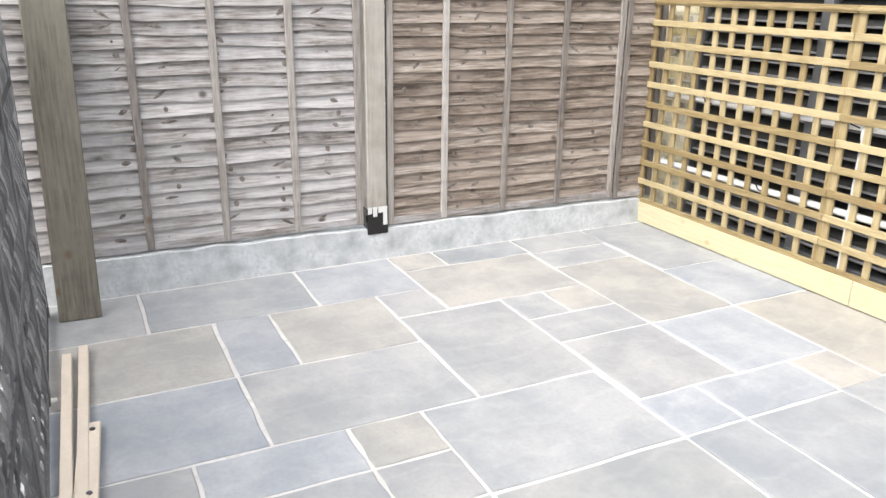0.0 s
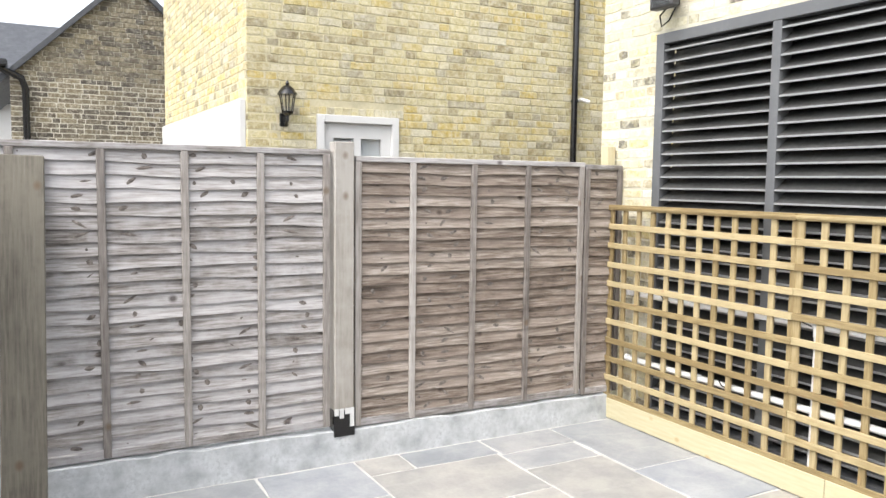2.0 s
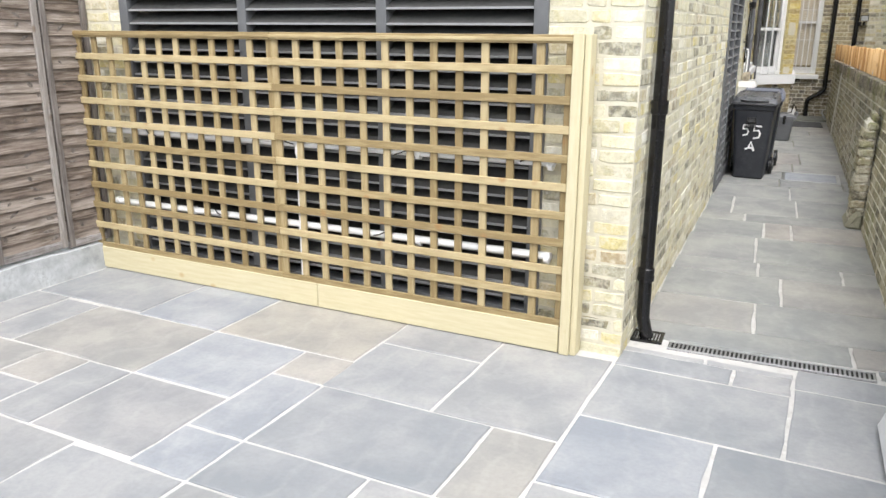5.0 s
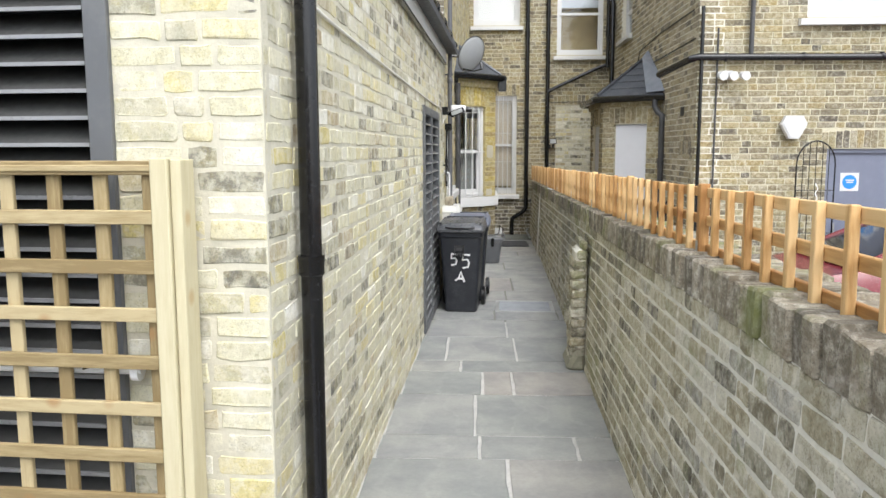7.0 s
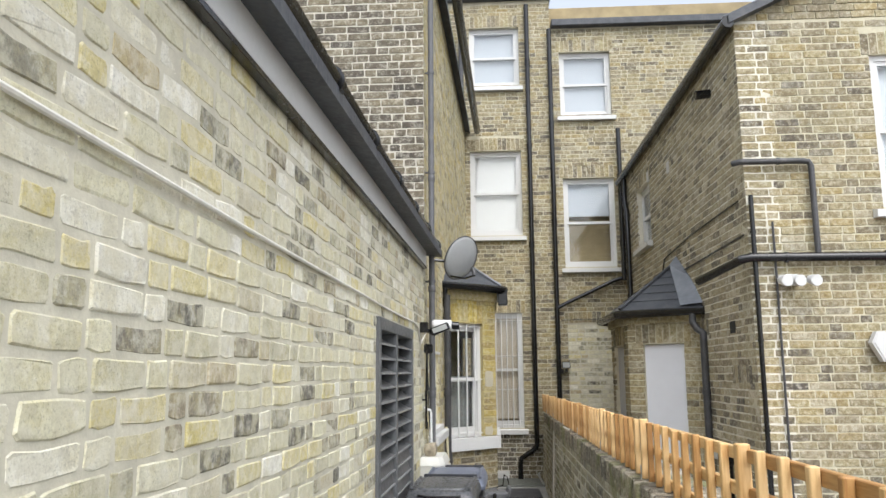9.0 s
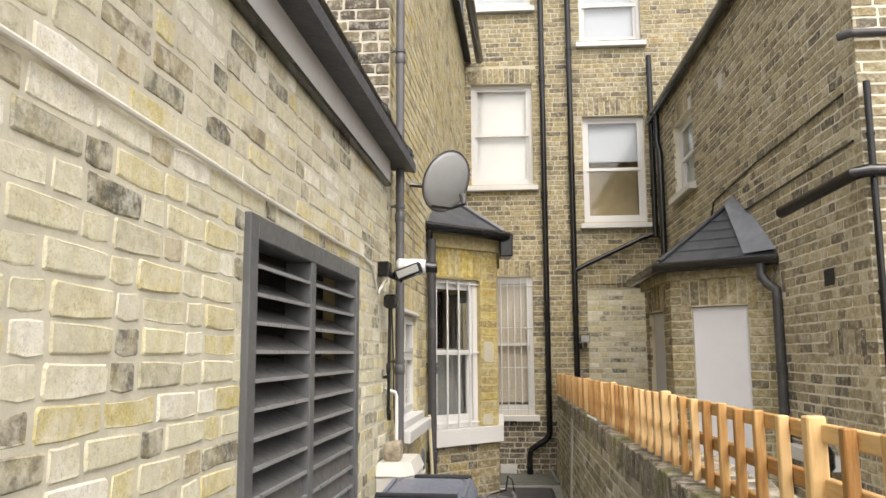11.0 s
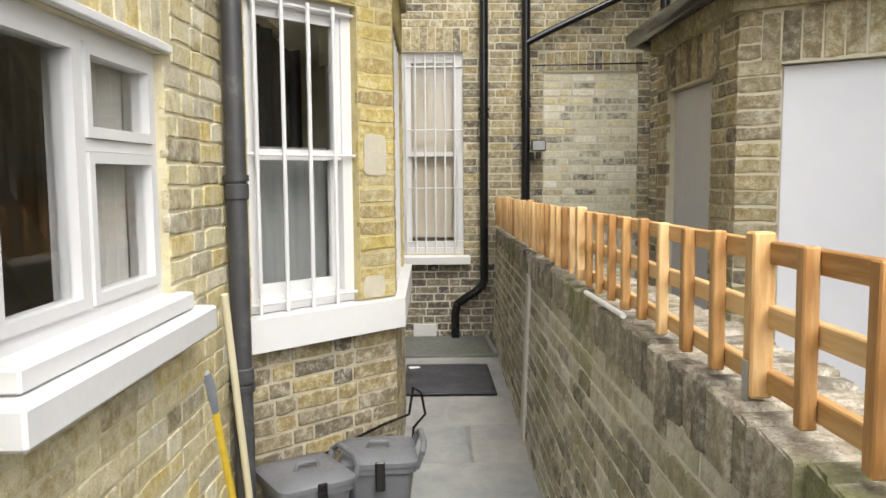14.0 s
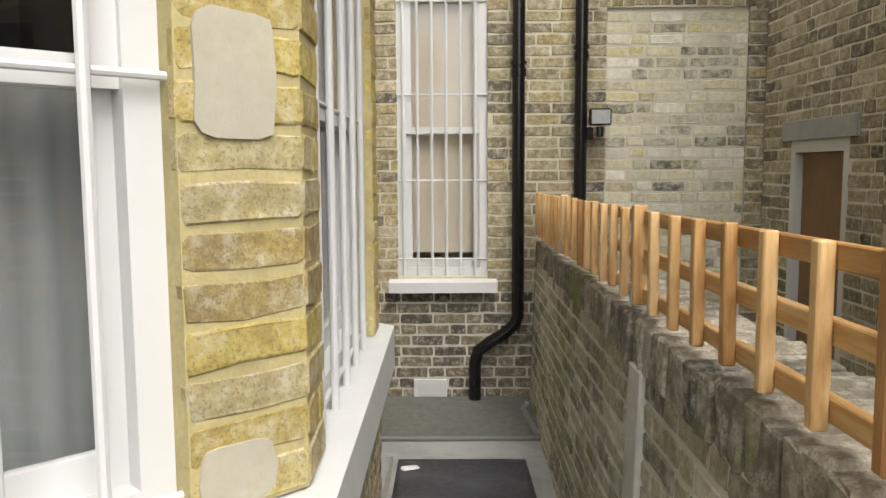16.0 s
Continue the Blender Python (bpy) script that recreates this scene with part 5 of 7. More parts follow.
solo("stone", g, plain("brown_rubble", (0.32, 0.275, 0.20), 0.9, var=0.5, scale=18, dirt=(0.42, 0.38, 0.3), dirt_amt=0.4, bmp=0.6), ML @ pose(0.08, 6.76, 1.08), "rough brownish lump of rubble on the housing", "stone")


def sash(name, m, w, h, label, sill=True, bars=0, blind=None, blind_h=1.0, depth=0.1, casement=False, curtain=None, tie=(0.03, 0.5, 0.97), group="", mullions=0, sill_w=0.06):
    """A window in a wall that faces -y: x from 0 to w, z from 0 to h."""
    t = thing(name, m, label, "window", group, "structure")
    f = 0.055
    part("frame", slab_with_holes(0, w, 0, h, [(f, w - f, f, h - f)], depth - 0.02, depth + 0.05), M_upvc, t)
    mid = h * 0.5
    if not casement:
        part("upper_sash", slab_with_holes(f, w - f, mid - 0.02, h - f, [(f + 0.04, w - f - 0.04, mid + 0.025, h - f - 0.04)], depth - 0.008, depth + 0.02), M_upvc, t)
        part("lower_sash", slab_with_holes(f, w - f, f, mid + 0.025, [(f + 0.04, w - f - 0.04, f + 0.06, mid - 0.02)], depth + 0.022, depth + 0.045), M_upvc, t)
        zs = [(mid + 0.025, h - f - 0.04), (f + 0.06, mid - 0.02)]
        for i, (a, b) in enumerate(zs):
            o = part("pane", Geo().box(f + 0.03, w - f - 0.03, depth + 0.004 + 0.028 * i, depth + 0.008 + 0.028 * i, a - 0.005, b + 0.005), M_glass, t)
            o.visible_shadow = False
        for k in range(mullions):
            x = f + (w - 2 * f) * (k + 1) / (mullions + 1)
            part("glazing_bar", Geo().box(x - 0.012, x + 0.012, depth - 0.004, depth + 0.04, f, h - f, 0.002), M_upvc, t)
    if sill:
        part("sill", Geo().add([(-sill_w, -0.09, -0.1), (w + sill_w, -0.09, -0.1), (w + sill_w, depth + 0.03, -0.1), (-sill_w, depth + 0.03, -0.1), (-sill_w, -0.09, -0.03), (w + sill_w, -0.09, -0.03), (w + sill_w, depth + 0.03, 0.0), (-sill_w, depth + 0.03, 0.0)],
                              [(0, 1, 2, 3), (4, 7, 6, 5), (0, 4, 5, 1), (1, 5, 6, 2), (3, 7, 4, 0)]), M_white, t)
    if blind:
        part("blind", Geo().box(f, w - f, depth + 0.075, depth + 0.08, h * (1 - blind_h) + f, h - f), blind, t)
    if curtain:
        g = Geo()
        nn = 40
        for k in range(nn + 1):
            x = f + (w - 2 * f) * k / nn
            y = depth + 0.11 + 0.005 * math.sin(k * 1.25)
            g.v += [(x, y, f), (x, y, h * 0.53)]
        g.f = [(2 * k, 2 * k + 2, 2 * k + 3, 2 * k + 1) for k in range(nn)]
        part("curtain", g, curtain, t, smooth=True)
    # near-black sheet in place of a room, its lack of light in the colour
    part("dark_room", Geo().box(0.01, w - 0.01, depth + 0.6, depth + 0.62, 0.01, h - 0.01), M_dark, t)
    if bars:
        for k in range(bars):
            x = w * (k + 0.42) / (bars + 0.3)
            part("bar", Geo().tube([(x, 0.02, -0.02), (x, 0.02, h - 0.02)], 0.0095, 8), M_white, t, smooth=True)
        for zf in tie:
            part("cross_bar", Geo().tube([(-0.03, 0.03, h * zf), (w + 0.04, 0.03, h * zf)], 0.007, 8), M_white, t, smooth=True)
    return t


M_net = plain("grey_net_curtain", (0.24, 0.25, 0.24), 0.9, var=0.1, scale=3)
M_blindw = plain("white_blind", (0.78, 0.78, 0.76), 0.8, var=0.04)
M_blindb = plain("beige_blind", (0.62, 0.55, 0.44), 0.8, var=0.06)
M_board = plain("white_board", (0.68, 0.69, 0.73), 0.6, var=0.05, scale=2, dirt=(0.6, 0.6, 0.62), dirt_amt=0.2)
M_frost = plain("pale_blue_blind", (0.62, 0.66, 0.70), 0.7, var=0.05)

# kitchen window in the wing wall
t = thing("window_kitchen", ML @ RZ90 @ pose(7.37, 0, 1.2), "white plastic casement window with a small top light", "window", kind="structure")
w, h = 0.91, 0.72
part("frame", slab_with_holes(0, w, 0, h, [(0.035, 0.42, 0.035, h - 0.035), (0.455, w - 0.035, 0.035, 0.42), (0.455, w - 0.035, 0.45, h - 0.035)], 0.03, 0.11), M_upvc, t)
for a, b, c, d in ((0.035, 0.42, 0.035, h - 0.035), (0.455, w - 0.035, 0.035, 0.42), (0.455, w - 0.035, 0.45, h - 0.035)):
    part("casement", slab_with_holes(a + 0.002, b - 0.002, c + 0.002, d - 0.002, [(a + 0.03, b - 0.03, c + 0.03, d - 0.03)], 0.022, 0.075), M_upvc, t)
    o = part("pane", Geo().box(a + 0.025, b - 0.025, 0.045, 0.05, c + 0.025, d - 0.025), M_glass, t)
    o.visible_shadow = False
part("sill", Geo().box(-0.1, w + 0.12, -0.1, 0.05, -0.14, -0.055, 0.008), M_white, t)
part("sub_sill", Geo().box(-0.03, w + 0.04, -0.055, 0.05, -0.052, 0.0, 0.006), M_upvc, t)
g = Geo()
for k in range(61):
    x = 0.52 + 0.36 * k / 60
    y = 0.125 + 0.011 * math.sin(k * 0.9) + 0.006 * math.sin(k * 2.3)
    g.v += [(x, y, 0.03), (x, y, h - 0.03)]
g.f = [(2 * k, 2 * k + 2, 2 * k + 3, 2 * k + 1) for k in range(60)]
part("curtain", g, plain("pale_net_curtain", (0.60, 0.58, 0.53), 0.9, var=0.1, scale=4), t, smooth=True)
part("head_trim", Geo().box(-0.02, w + 0.03, -0.02, 0.03, h + 0.005, h + 0.03, 0.003), M_upvc, t)

# stair hall seen through the kitchen window
MK = ML @ RZ90
g = Geo().box(7.47, 11.3, 1.75, 1.8, 0.0, 2.55)
g.box(7.42, 7.47, 0.31, 1.8, 0.0, 2.55)
g.box(11.3, 11.35, 0.31, 1.8, 0.0, 2.55)
g.box(7.42, 11.35, 0.31, 1.8, 2.5, 2.55)
g.box(7.42, 11.35, 0.31, 1.8, -0.05, 0.0)
solo("wall_stair_hall", g, plain("cream_plaster", (0.66, 0.62, 0.54), 0.9, var=0.1, scale=2), MK, "plain cream plaster walls of a dim stair hall", "wall", kind="structure")
t = thing("staircase", MK, "pale painted staircase with upright balusters inside the house", "staircase")
M_stair = plain("cream_stair_paint", (0.74, 0.71, 0.64), 0.6, var=0.08)
g = Geo()
for i in range(13):
    xa = 8.3 + 0.21 * i
    z = 2.42 - 0.175 * i
    g.box(xa, xa + 0.23, 1.12, 1.74, z - 0.175 - 0.03, z - 0.175)
    g.box(xa + 0.21, xa + 0.23, 1.12, 1.74, z - 0.35, z - 0.175)
part("treads", g, M_stair, t)
sl = math.degrees(math.atan2(0.175, 0.21))
part("string_board", Geo().box(0, 3.4, -0.02, 0.02, -0.16, 0.12, 0.004), M_stair, t, m=pose(8.3, 1.1, 2.2) @ pose(0, 0, 0, 0, sl, 0))
part("handrail", Geo().box(0, 3.4, -0.03, 0.03, -0.02, 0.03, 0.01), M_stair, t, m=pose(8.3, 1.1, 3.05) @ pose(0, 0, 0, 0, sl, 0))
bal = Geo().box(-0.016, 0.016, -0.016, 0.016, 0.0, 0.86, 0.003).mesh("baluster", M_stair)
for i in range(22):
    x = 8.36 + 0.115 * i
    shared("baluster", bal, t, pose(x, 1.1, 2.2 - (x - 8.3) * 0.8333))

# canted bay of the wing
B0, B1, B2, B3 = (0.06, 9.2), (0.68, 9.8), (0.68, 11.15), (0.06, 11.8)
for i, (a, b, hole) in enumerate(((B0, B1, (0.07, 0.65)), (B1, B2, (0.16, 1.2)), (B2, B3, (0.15, 0.70)))):
    d = Vector((b[0] - a[0], b[1] - a[1], 0))
    m = Matrix.Translation((a[0], a[1], 0)) @ Matrix.Rotation(math.atan2(d.y, d.x), 4, "Z")
    L = d.length
    brick_wall("wall_bay_base", m, 0.0, L, -0.15, 0.825, "base", [], 0.15, "damp dark brick base of the canted bay")
    brick_wall("wall_bay", m, 0.0, L, 0.975, 2.7, "mustard", [(hole[0], hole[1], 0.9, 2.32)], 0.15, "yellow brick pier of the canted bay", arches=[(max(0.0, hole[0] - 0.1), hole[1] + 0.08, 2.32, 0.24)], near=(0, L, 0.9, 2.7) if i == 0 else None)
    sash("window_bay", m @ pose(hole[0], 0, 0.975), hole[1] - hole[0], 1.345, "white sash window of the bay behind white security bars", sill=False, bars=4 if i != 1 else 5, curtain=M_net, depth=0.07)
mb = Matrix.Translation((B0[0], B0[1], 0)) @ Matrix.Rotation(math.atan2(B1[1] - B0[1], B1[0] - B0[0]), 4, "Z")
M_patch = plain("cement_patch", (0.44, 0.41, 0.32), 0.9, var=0.2, scale=6, dirt=(0.35, 0.3, 0.18), dirt_amt=0.5, bmp=0.4)
for a, b, c, d in ((0.668, 0.822, 1.55, 1.755), (0.66, 0.80, 0.98, 1.09)):
    cx, cz = (a + b) / 2, (c + d) / 2
    pl = [(cx + (b - a) / 2 * math.copysign(abs(math.cos(k * 0.449)) ** 0.45, math.cos(k * 0.449)) * rng.uniform(0.86, 1.0), cz + (d - c) / 2 * math.copysign(abs(math.sin(k * 0.449)) ** 0.45, math.sin(k * 0.449)) * rng.uniform(0.86, 1.0)) for k in range(14)]
    solo("cement_patch", Geo().prism(pl, -0.002, 0.0055, pose(0, 0, 0, 90, 0, 0)), M_patch, mb, "smooth cement repair on the bay pier", "patch", kind="structure")
g = Geo()
out = [(0.02, 9.08), (0.73, 9.76), (0.73, 11.18), (0.03, 11.92)]
g.prism(out + [(0.02, 11.6), (0.5, 11.05), (0.5, 9.95), (0.02, 9.4)], 0.83, 0.97)
solo("bay_sill", g, M_white, None, "thick white painted sill round the bay", "sill", kind="structure")
t = thing("bay_roof", None, "grey slate hipped roof of the bay with black gutter", "roof", kind="structure")
ev = [(0.02, 9.0), (0.76, 9.72), (0.76, 11.22), (0.02, 11.95)]
ap = [(0.06, 10.1, 3.3), (0.08, 10.9, 3.3)]
g = Geo()
V3 = [(x, y, 2.78) for x, y in ev] + ap + [(x, y, 2.72) for x, y in ev]
g.add(V3, [(0, 1, 4), (1, 2, 5, 4), (2, 3, 5), (0, 6, 7, 1), (1, 7, 8, 2), (2, 8, 9, 3), (6, 9, 8, 7)])
part("slates", g, M_slate, t)
part("gutter", Geo().tube([(x + 0.03, y - 0.02, 2.74) for x, y in ev[:1]] + [(0.80, 9.70, 2.74), (0.80, 11.2, 2.74)], 0.05, 10), M_black, t, smooth=True)
part("end_stop", Geo().box(0.72, 0.84, 9.66, 9.78, 2.55, 2.76, 0.01), M_black, t)
part("hip_roll", Geo().tube([(0.76, 9.72, 2.8), (0.06, 10.1, 3.32)], 0.018, 8), M_lead, t, smooth=True)
part("eaves", Geo().prism([(0.02, 9.12), (0.71, 9.78), (0.71, 11.17), (0.02, 11.85)], 2.6, 2.72), M_brick["ochre", False], t)
pipe_run("gutter_outlet", [(0.10, 9.02, 2.72), (0.10, 9.02, 2.64), (0.07, 9.08, 2.56), (0.07, 9.12, 2.5)], 0.034, M_black, "black swan-neck outlet under the bay gutter")

# satellite dish
t = thing("satellite_dish", pose(0.36, 7.9, 2.88), "grey mesh satellite dish on a wall arm", "dish")
g = Geo()
n, rings = 28, 6
for i in range(rings + 1):
    rr = 0.235 * i / rings
    for k in range(n):
        a = 2 * math.pi * k / n
        g.v.append((rr * math.cos(a), 0.5 * rr * rr * 1.6, 1.1 * rr * math.sin(a)))
for i in range(1, rings):
    for k in range(n):
        g.f.append((i * n + k, i * n + (k + 1) % n, (i + 1) * n + (k + 1) % n, (i + 1) * n + k))
for k in range(n):
    g.f.append((0, n + k, n + (k + 1) % n))
md = pose(0, 0, 0, 0, 0, 46) @ pose(0, 0, 0, 20, 0, 0) @ pose(0, 0, 0, 0, 24, 0) @ Matrix.Scale(0.9, 4)
d_ = part("reflector", g, plain("grey_mesh_paint", (0.30, 0.31, 0.31), 0.5, var=0.08), t, smooth=True, m=md)
so = d_.modifiers.new("thick", "SOLIDIFY")
so.thickness = 0.006
part("rim", Geo().tube([(0.235 * math.cos(2 * math.pi * k / n), 0.044, 1.1 * 0.235 * math.sin(2 * math.pi * k / n)) for k in range(n + 1)], 0.007, 6, caps=False), M_greypipe, t, smooth=True, m=md)
part("feed_arm", Geo().tube([(0.0, 0.04, -0.24), (0.03, -0.15, -0.2), (0.05, -0.24, -0.12)], 0.011, 8), M_black, t, smooth=True, m=md)
part("receiver", Geo().tube([(0.05, -0.23, -0.13), (0.045, -0.2, -0.085), (0.04, -0.16, -0.06)], [0.02, 0.028, 0.024], 10), M_greypipe, t, smooth=True, m=md)
part("wall_arm", Geo().tube([(0, 0.03, -0.02), (-0.1, 0.08, -0.02), (-0.30, 0.05, 0.0)], 0.016, 8), M_black, t, smooth=True)


def rounded(hw, ya, yb, c, n=4):
    """Corner points of a rounded rectangle, anticlockwise."""
    pts = []
    for cx, cy, a0 in ((hw - c, ya + c, -90), (hw - c, yb - c, 0), (-hw + c, yb - c, 90), (-hw + c, ya + c, 180)):
        pts += [(cx + c * math.cos(radians(a0 + 90 * k / n)), cy + c * math.sin(radians(a0 + 90 * k / n))) for k in range(n + 1)]
    return pts


def loft(g, rings, n):
    """Joins rings of n points and closes both ends."""
    g.f += [(i * n + k, i * n + (k + 1) % n, (i + 1) * n + (k + 1) % n, (i + 1) * n + k) for i in range(rings - 1) for k in range(n)]
    g.f += [tuple(range(n))[::-1], tuple(range((rings - 1) * n, rings * n))]


def wheelie_bin(m, label, lid_mat, body_mat):
    """A two-wheeled bin facing -y, its front foot at the origin."""
    t = thing("wheelie_bin", m, label, "bin", "wheelie bins by the louvre")
    H = 0.86
    rings = [(0.0, 0.155, 0.02, 0.42), (0.02, 0.165, 0.0, 0.44), (0.45, 0.19, -0.03, 0.47), (H - 0.075, 0.213, -0.053, 0.497), (H - 0.065, 0.226, -0.068, 0.508), (H - 0.02, 0.23, -0.072, 0.51), (H - 0.015, 0.22, -0.06, 0.5)]
    g = Geo()
    for z, hw, ya, yb in rings:
        g.v += [(x, y, z) for x, y in rounded(hw, ya, yb, 0.04)]
    loft(g, len(rings), 20)
    part("body", g, body_mat, t, smooth=True)

    def slope(y):
        return 0.05 * (y + 0.09)
    g = Geo()
    lr = [(H - 0.012, 0.244, -0.098, 0.5, 0.05), (H + 0.012, 0.246, -0.1, 0.505, 0.05), (H + 0.02, 0.240, -0.094, 0.505, 0.05), (H + 0.028, 0.236, -0.088, 0.50, 0.05),
          (H + 0.05, 0.226, -0.072, 0.495, 0.06), (H + 0.058, 0.212, -0.055, 0.485, 0.06), (H + 0.062, 0.19, -0.03, 0.47, 0.06), (H + 0.055, 0.182, -0.02, 0.462, 0.06), (H + 0.055, 0.172, -0.01, 0.452, 0.055),
          (H + 0.068, 0.164, 0.0, 0.444, 0.05), (H + 0.072, 0.12, 0.06, 0.40, 0.05)]
    for z, hw, ya, yb, c in lr:
        g.v += [(x, y, z + (slope(y) if z > H + 0.015 else 0.0)) for x, y in rounded(hw, ya, yb, c)]
    loft(g, len(lr), 20)
    ld = part("lid", g, lid_mat, t, smooth=True)
    g = Geo().tube([(-0.15, -0.094, H + 0.034), (-0.08, -0.101, H + 0.026), (0.08, -0.101, H + 0.026), (0.15, -0.094, H + 0.034)], 0.009, 8)
    part("lid_grip", g, M_black, ld, smooth=True)
    for sx in (-1, 1):
        part("lid_rib", Geo().box(sx * 0.205 - 0.012, sx * 0.205 + 0.012, 0.02, 0.46, H + 0.062, H + 0.082, 0.006), lid_mat, ld, m=pose(0, 0, 0, 2.8, 0, 0))
        part("hinge_post", Geo().box(sx * 0.2 - 0.018, sx * 0.2 + 0.018, 0.47, 0.56, H + 0.0, H + 0.075, 0.01), lid_mat, t)
    part("handle", Geo().tube([(-0.22, 0.52, H - 0.01), (-0.2, 0.565, H + 0.085), (0.2, 0.565, H + 0.085), (0.22, 0.52, H - 0.01)], 0.014, 8), body_mat, t, smooth=True)
    for s in (-1, 1):
        part("hinge", Geo().tube([(s * 0.12 - 0.04, 0.53, H + 0.03), (s * 0.12 + 0.04, 0.53, H + 0.03)], 0.02, 8), lid_mat, t, smooth=True)
        wh = part("wheel", Geo().tube([(s * 0.185, 0.46, 0.1), (s * 0.19, 0.46, 0.1), (s * 0.225, 0.46, 0.1), (s * 0.23, 0.46, 0.1)], [0.09, 0.1, 0.1, 0.09], 20), M_black, t, smooth=True)
        part("hub", Geo().tube([(s * 0.229, 0.46, 0.1), (s * 0.236, 0.46, 0.1)], 0.045, 14), M_greypipe, wh, smooth=True)
    return t


M_binbody = plain("charcoal_bin_plastic", (0.022, 0.024, 0.03), 0.42, var=0.15, dirt=(0.1, 0.1, 0.1), dirt_amt=0.25, bmp=0.1)
M_binlid = plain("charcoal_bin_lid", (0.085, 0.088, 0.094), 0.3, var=0.15, dirt=(0.16, 0.16, 0.16), dirt_amt=0.3)
M_binlidb = plain("blue_grey_bin_lid", (0.13, 0.145, 0.19), 0.42, var=0.15, dirt=(0.22, 0.24, 0.32), dirt_amt=0.5)
b1 = wheelie_bin(pose(0.25, 5.70, 0, 0, 0, -4), "charcoal wheelie bin painted 55 A beside the louvre", M_binlid, M_binbody)
b2 = wheelie_bin(pose(0.315, 6.30, 0, 0, 0, -2), "charcoal wheelie bin with a worn blue-grey lid", M_binlidb, M_binbody)
# painted number and moulded crest
M_paint = plain("white_brush_paint", (0.78, 0.78, 0.78), 0.6, var=0.1)


def brush(name, strokes, parent, w=0.011):
    g = Geo()
    for s in strokes:
        g.tube([(x, -0.05 - 0.028 * (z - 0.5), z) for x, z in s], w, 6)
    for i, p in enumerate(g.v):
        g.v[i] = (p[0], -0.026 - 0.065 * (p[2] - 0.42) + (p[1] + 0.05 + 0.028 * (p[2] - 0.5)) * 0.12 - 0.006, p[2])
    return part(name, g, M_paint, parent, "white brush-painted character")


def five(x, z, s=1.0):
    return [[(x + 0.05 * s, z + 0.12 * s), (x - 0.015 * s, z + 0.125 * s), (x - 0.02 * s, z + 0.075 * s), (x + 0.025 * s, z + 0.08 * s), (x + 0.04 * s, z + 0.05 * s), (x + 0.03 * s, z + 0.012 * s), (x - 0.02 * s, z)]]


brush("painted_five", five(-0.075, 0.50, 0.95), b1)
brush("painted_five", five(0.045, 0.47, 1.15), b1)
brush("painted_letter", [[(-0.055, 0.34), (-0.02, 0.36), (0.005, 0.43), (0.03, 0.36), (0.04, 0.325)], [(-0.03, 0.362), (0.035, 0.358)]], b1)
g = Geo()
for a, b, c, d in ((-0.06, 0.04, 0.70, 0.705), (-0.06, 0.04, 0.60, 0.605), (-0.06, -0.055, 0.6, 0.705), (0.035, 0.04, 0.6, 0.705), (-0.045, 0.025, 0.655, 0.69), (-0.045, 0.025, 0.615, 0.63)):
    g.box(a, b, -0.075, -0.045, c, d)
part("moulded_crest", g, M_greypipe, b1, "grey moulded crest and bars of lettering")


def caddy(m, label):
    """A small food caddy with a hinged lid and carrying handle."""
    t = thing("food_caddy", m, label, "caddy", "grey food caddies by the bay")
    M_c = M_caddy
    g = Geo()
    rg = [(0.0, 0.10, 0.10), (0.02, 0.112, 0.112), (0.32, 0.143, 0.148), (0.325, 0.156, 0.160), (0.35, 0.158, 0.162)]
    for z, a, b in rg:
        g.v += [(x, y, z) for x, y in rounded(a, -b, b, 0.04)]
    loft(g, len(rg), 20)
    part("body", g, M_c, t, smooth=True)
    g = Geo()
    lr = [(0.352, 0.162, 0.168), (0.372, 0.162, 0.168), (0.382, 0.15, 0.156), (0.384, 0.132, 0.138), (0.392, 0.122, 0.126), (0.395, 0.08, 0.09)]
    for z, a, b in lr:
        g.v += [(x, y, z) for x, y in rounded(a, -b, b, 0.045)]
    loft(g, len(lr), 20)
    ld = part("lid", g, M_c, t, "paler grey ribbed lid", smooth=True)
    part("lid_grip", Geo().tube([(-0.05, -0.02, 0.393), (-0.04, -0.02, 0.418), (0.04, -0.02, 0.418), (0.05, -0.02, 0.393)], 0.009, 8), M_c, ld, smooth=True)
    part("handle", Geo().tube([(0.155, -0.12, 0.33), (0.18, -0.12, 0.40), (0.19, -0.08, 0.425), (0.19, 0.08, 0.425), (0.18, 0.12, 0.40), (0.155, 0.12, 0.33)], 0.013, 8), M_c, t, smooth=True)
    part("lock_strap", Geo().box(-0.02, 0.02, -0.182, -0.168, 0.26, 0.385, 0.005), M_black, t)
    return t


M_caddy = plain("mid_grey_caddy_plastic", (0.135, 0.14, 0.15), 0.42, var=0.12, dirt=(0.22, 0.22, 0.22), dirt_amt=0.3)
caddy(pose(0.62, 9.32, 0, 0, 0, 6), "grey plastic food caddy with its handle up")
caddy(pose(0.34, 9.08, 0, 0, 0, 32), "grey plastic food caddy turned askew beside another")
t = thing("broom", pose(0.10, 8.72, 0.0), "pale wooden broom leaning on the bay wall", "broom")
part("shaft", Geo().tube([(0.06, 0.27, 0.05), (0.02, 0.07, 1.14)], 0.014, 10), M_newpost, t, smooth=True)
part("head", Geo().box(-0.02, 0.16, 0.18, 0.30, 0.0, 0.06, 0.01), plain("yellow_bristle", (0.55, 0.45, 0.05), 0.8), t)
t = thing("shovel", pose(0.02, 8.62, 0.0), "yellow handled shovel with a grey grip leaning on the wall", "shovel")
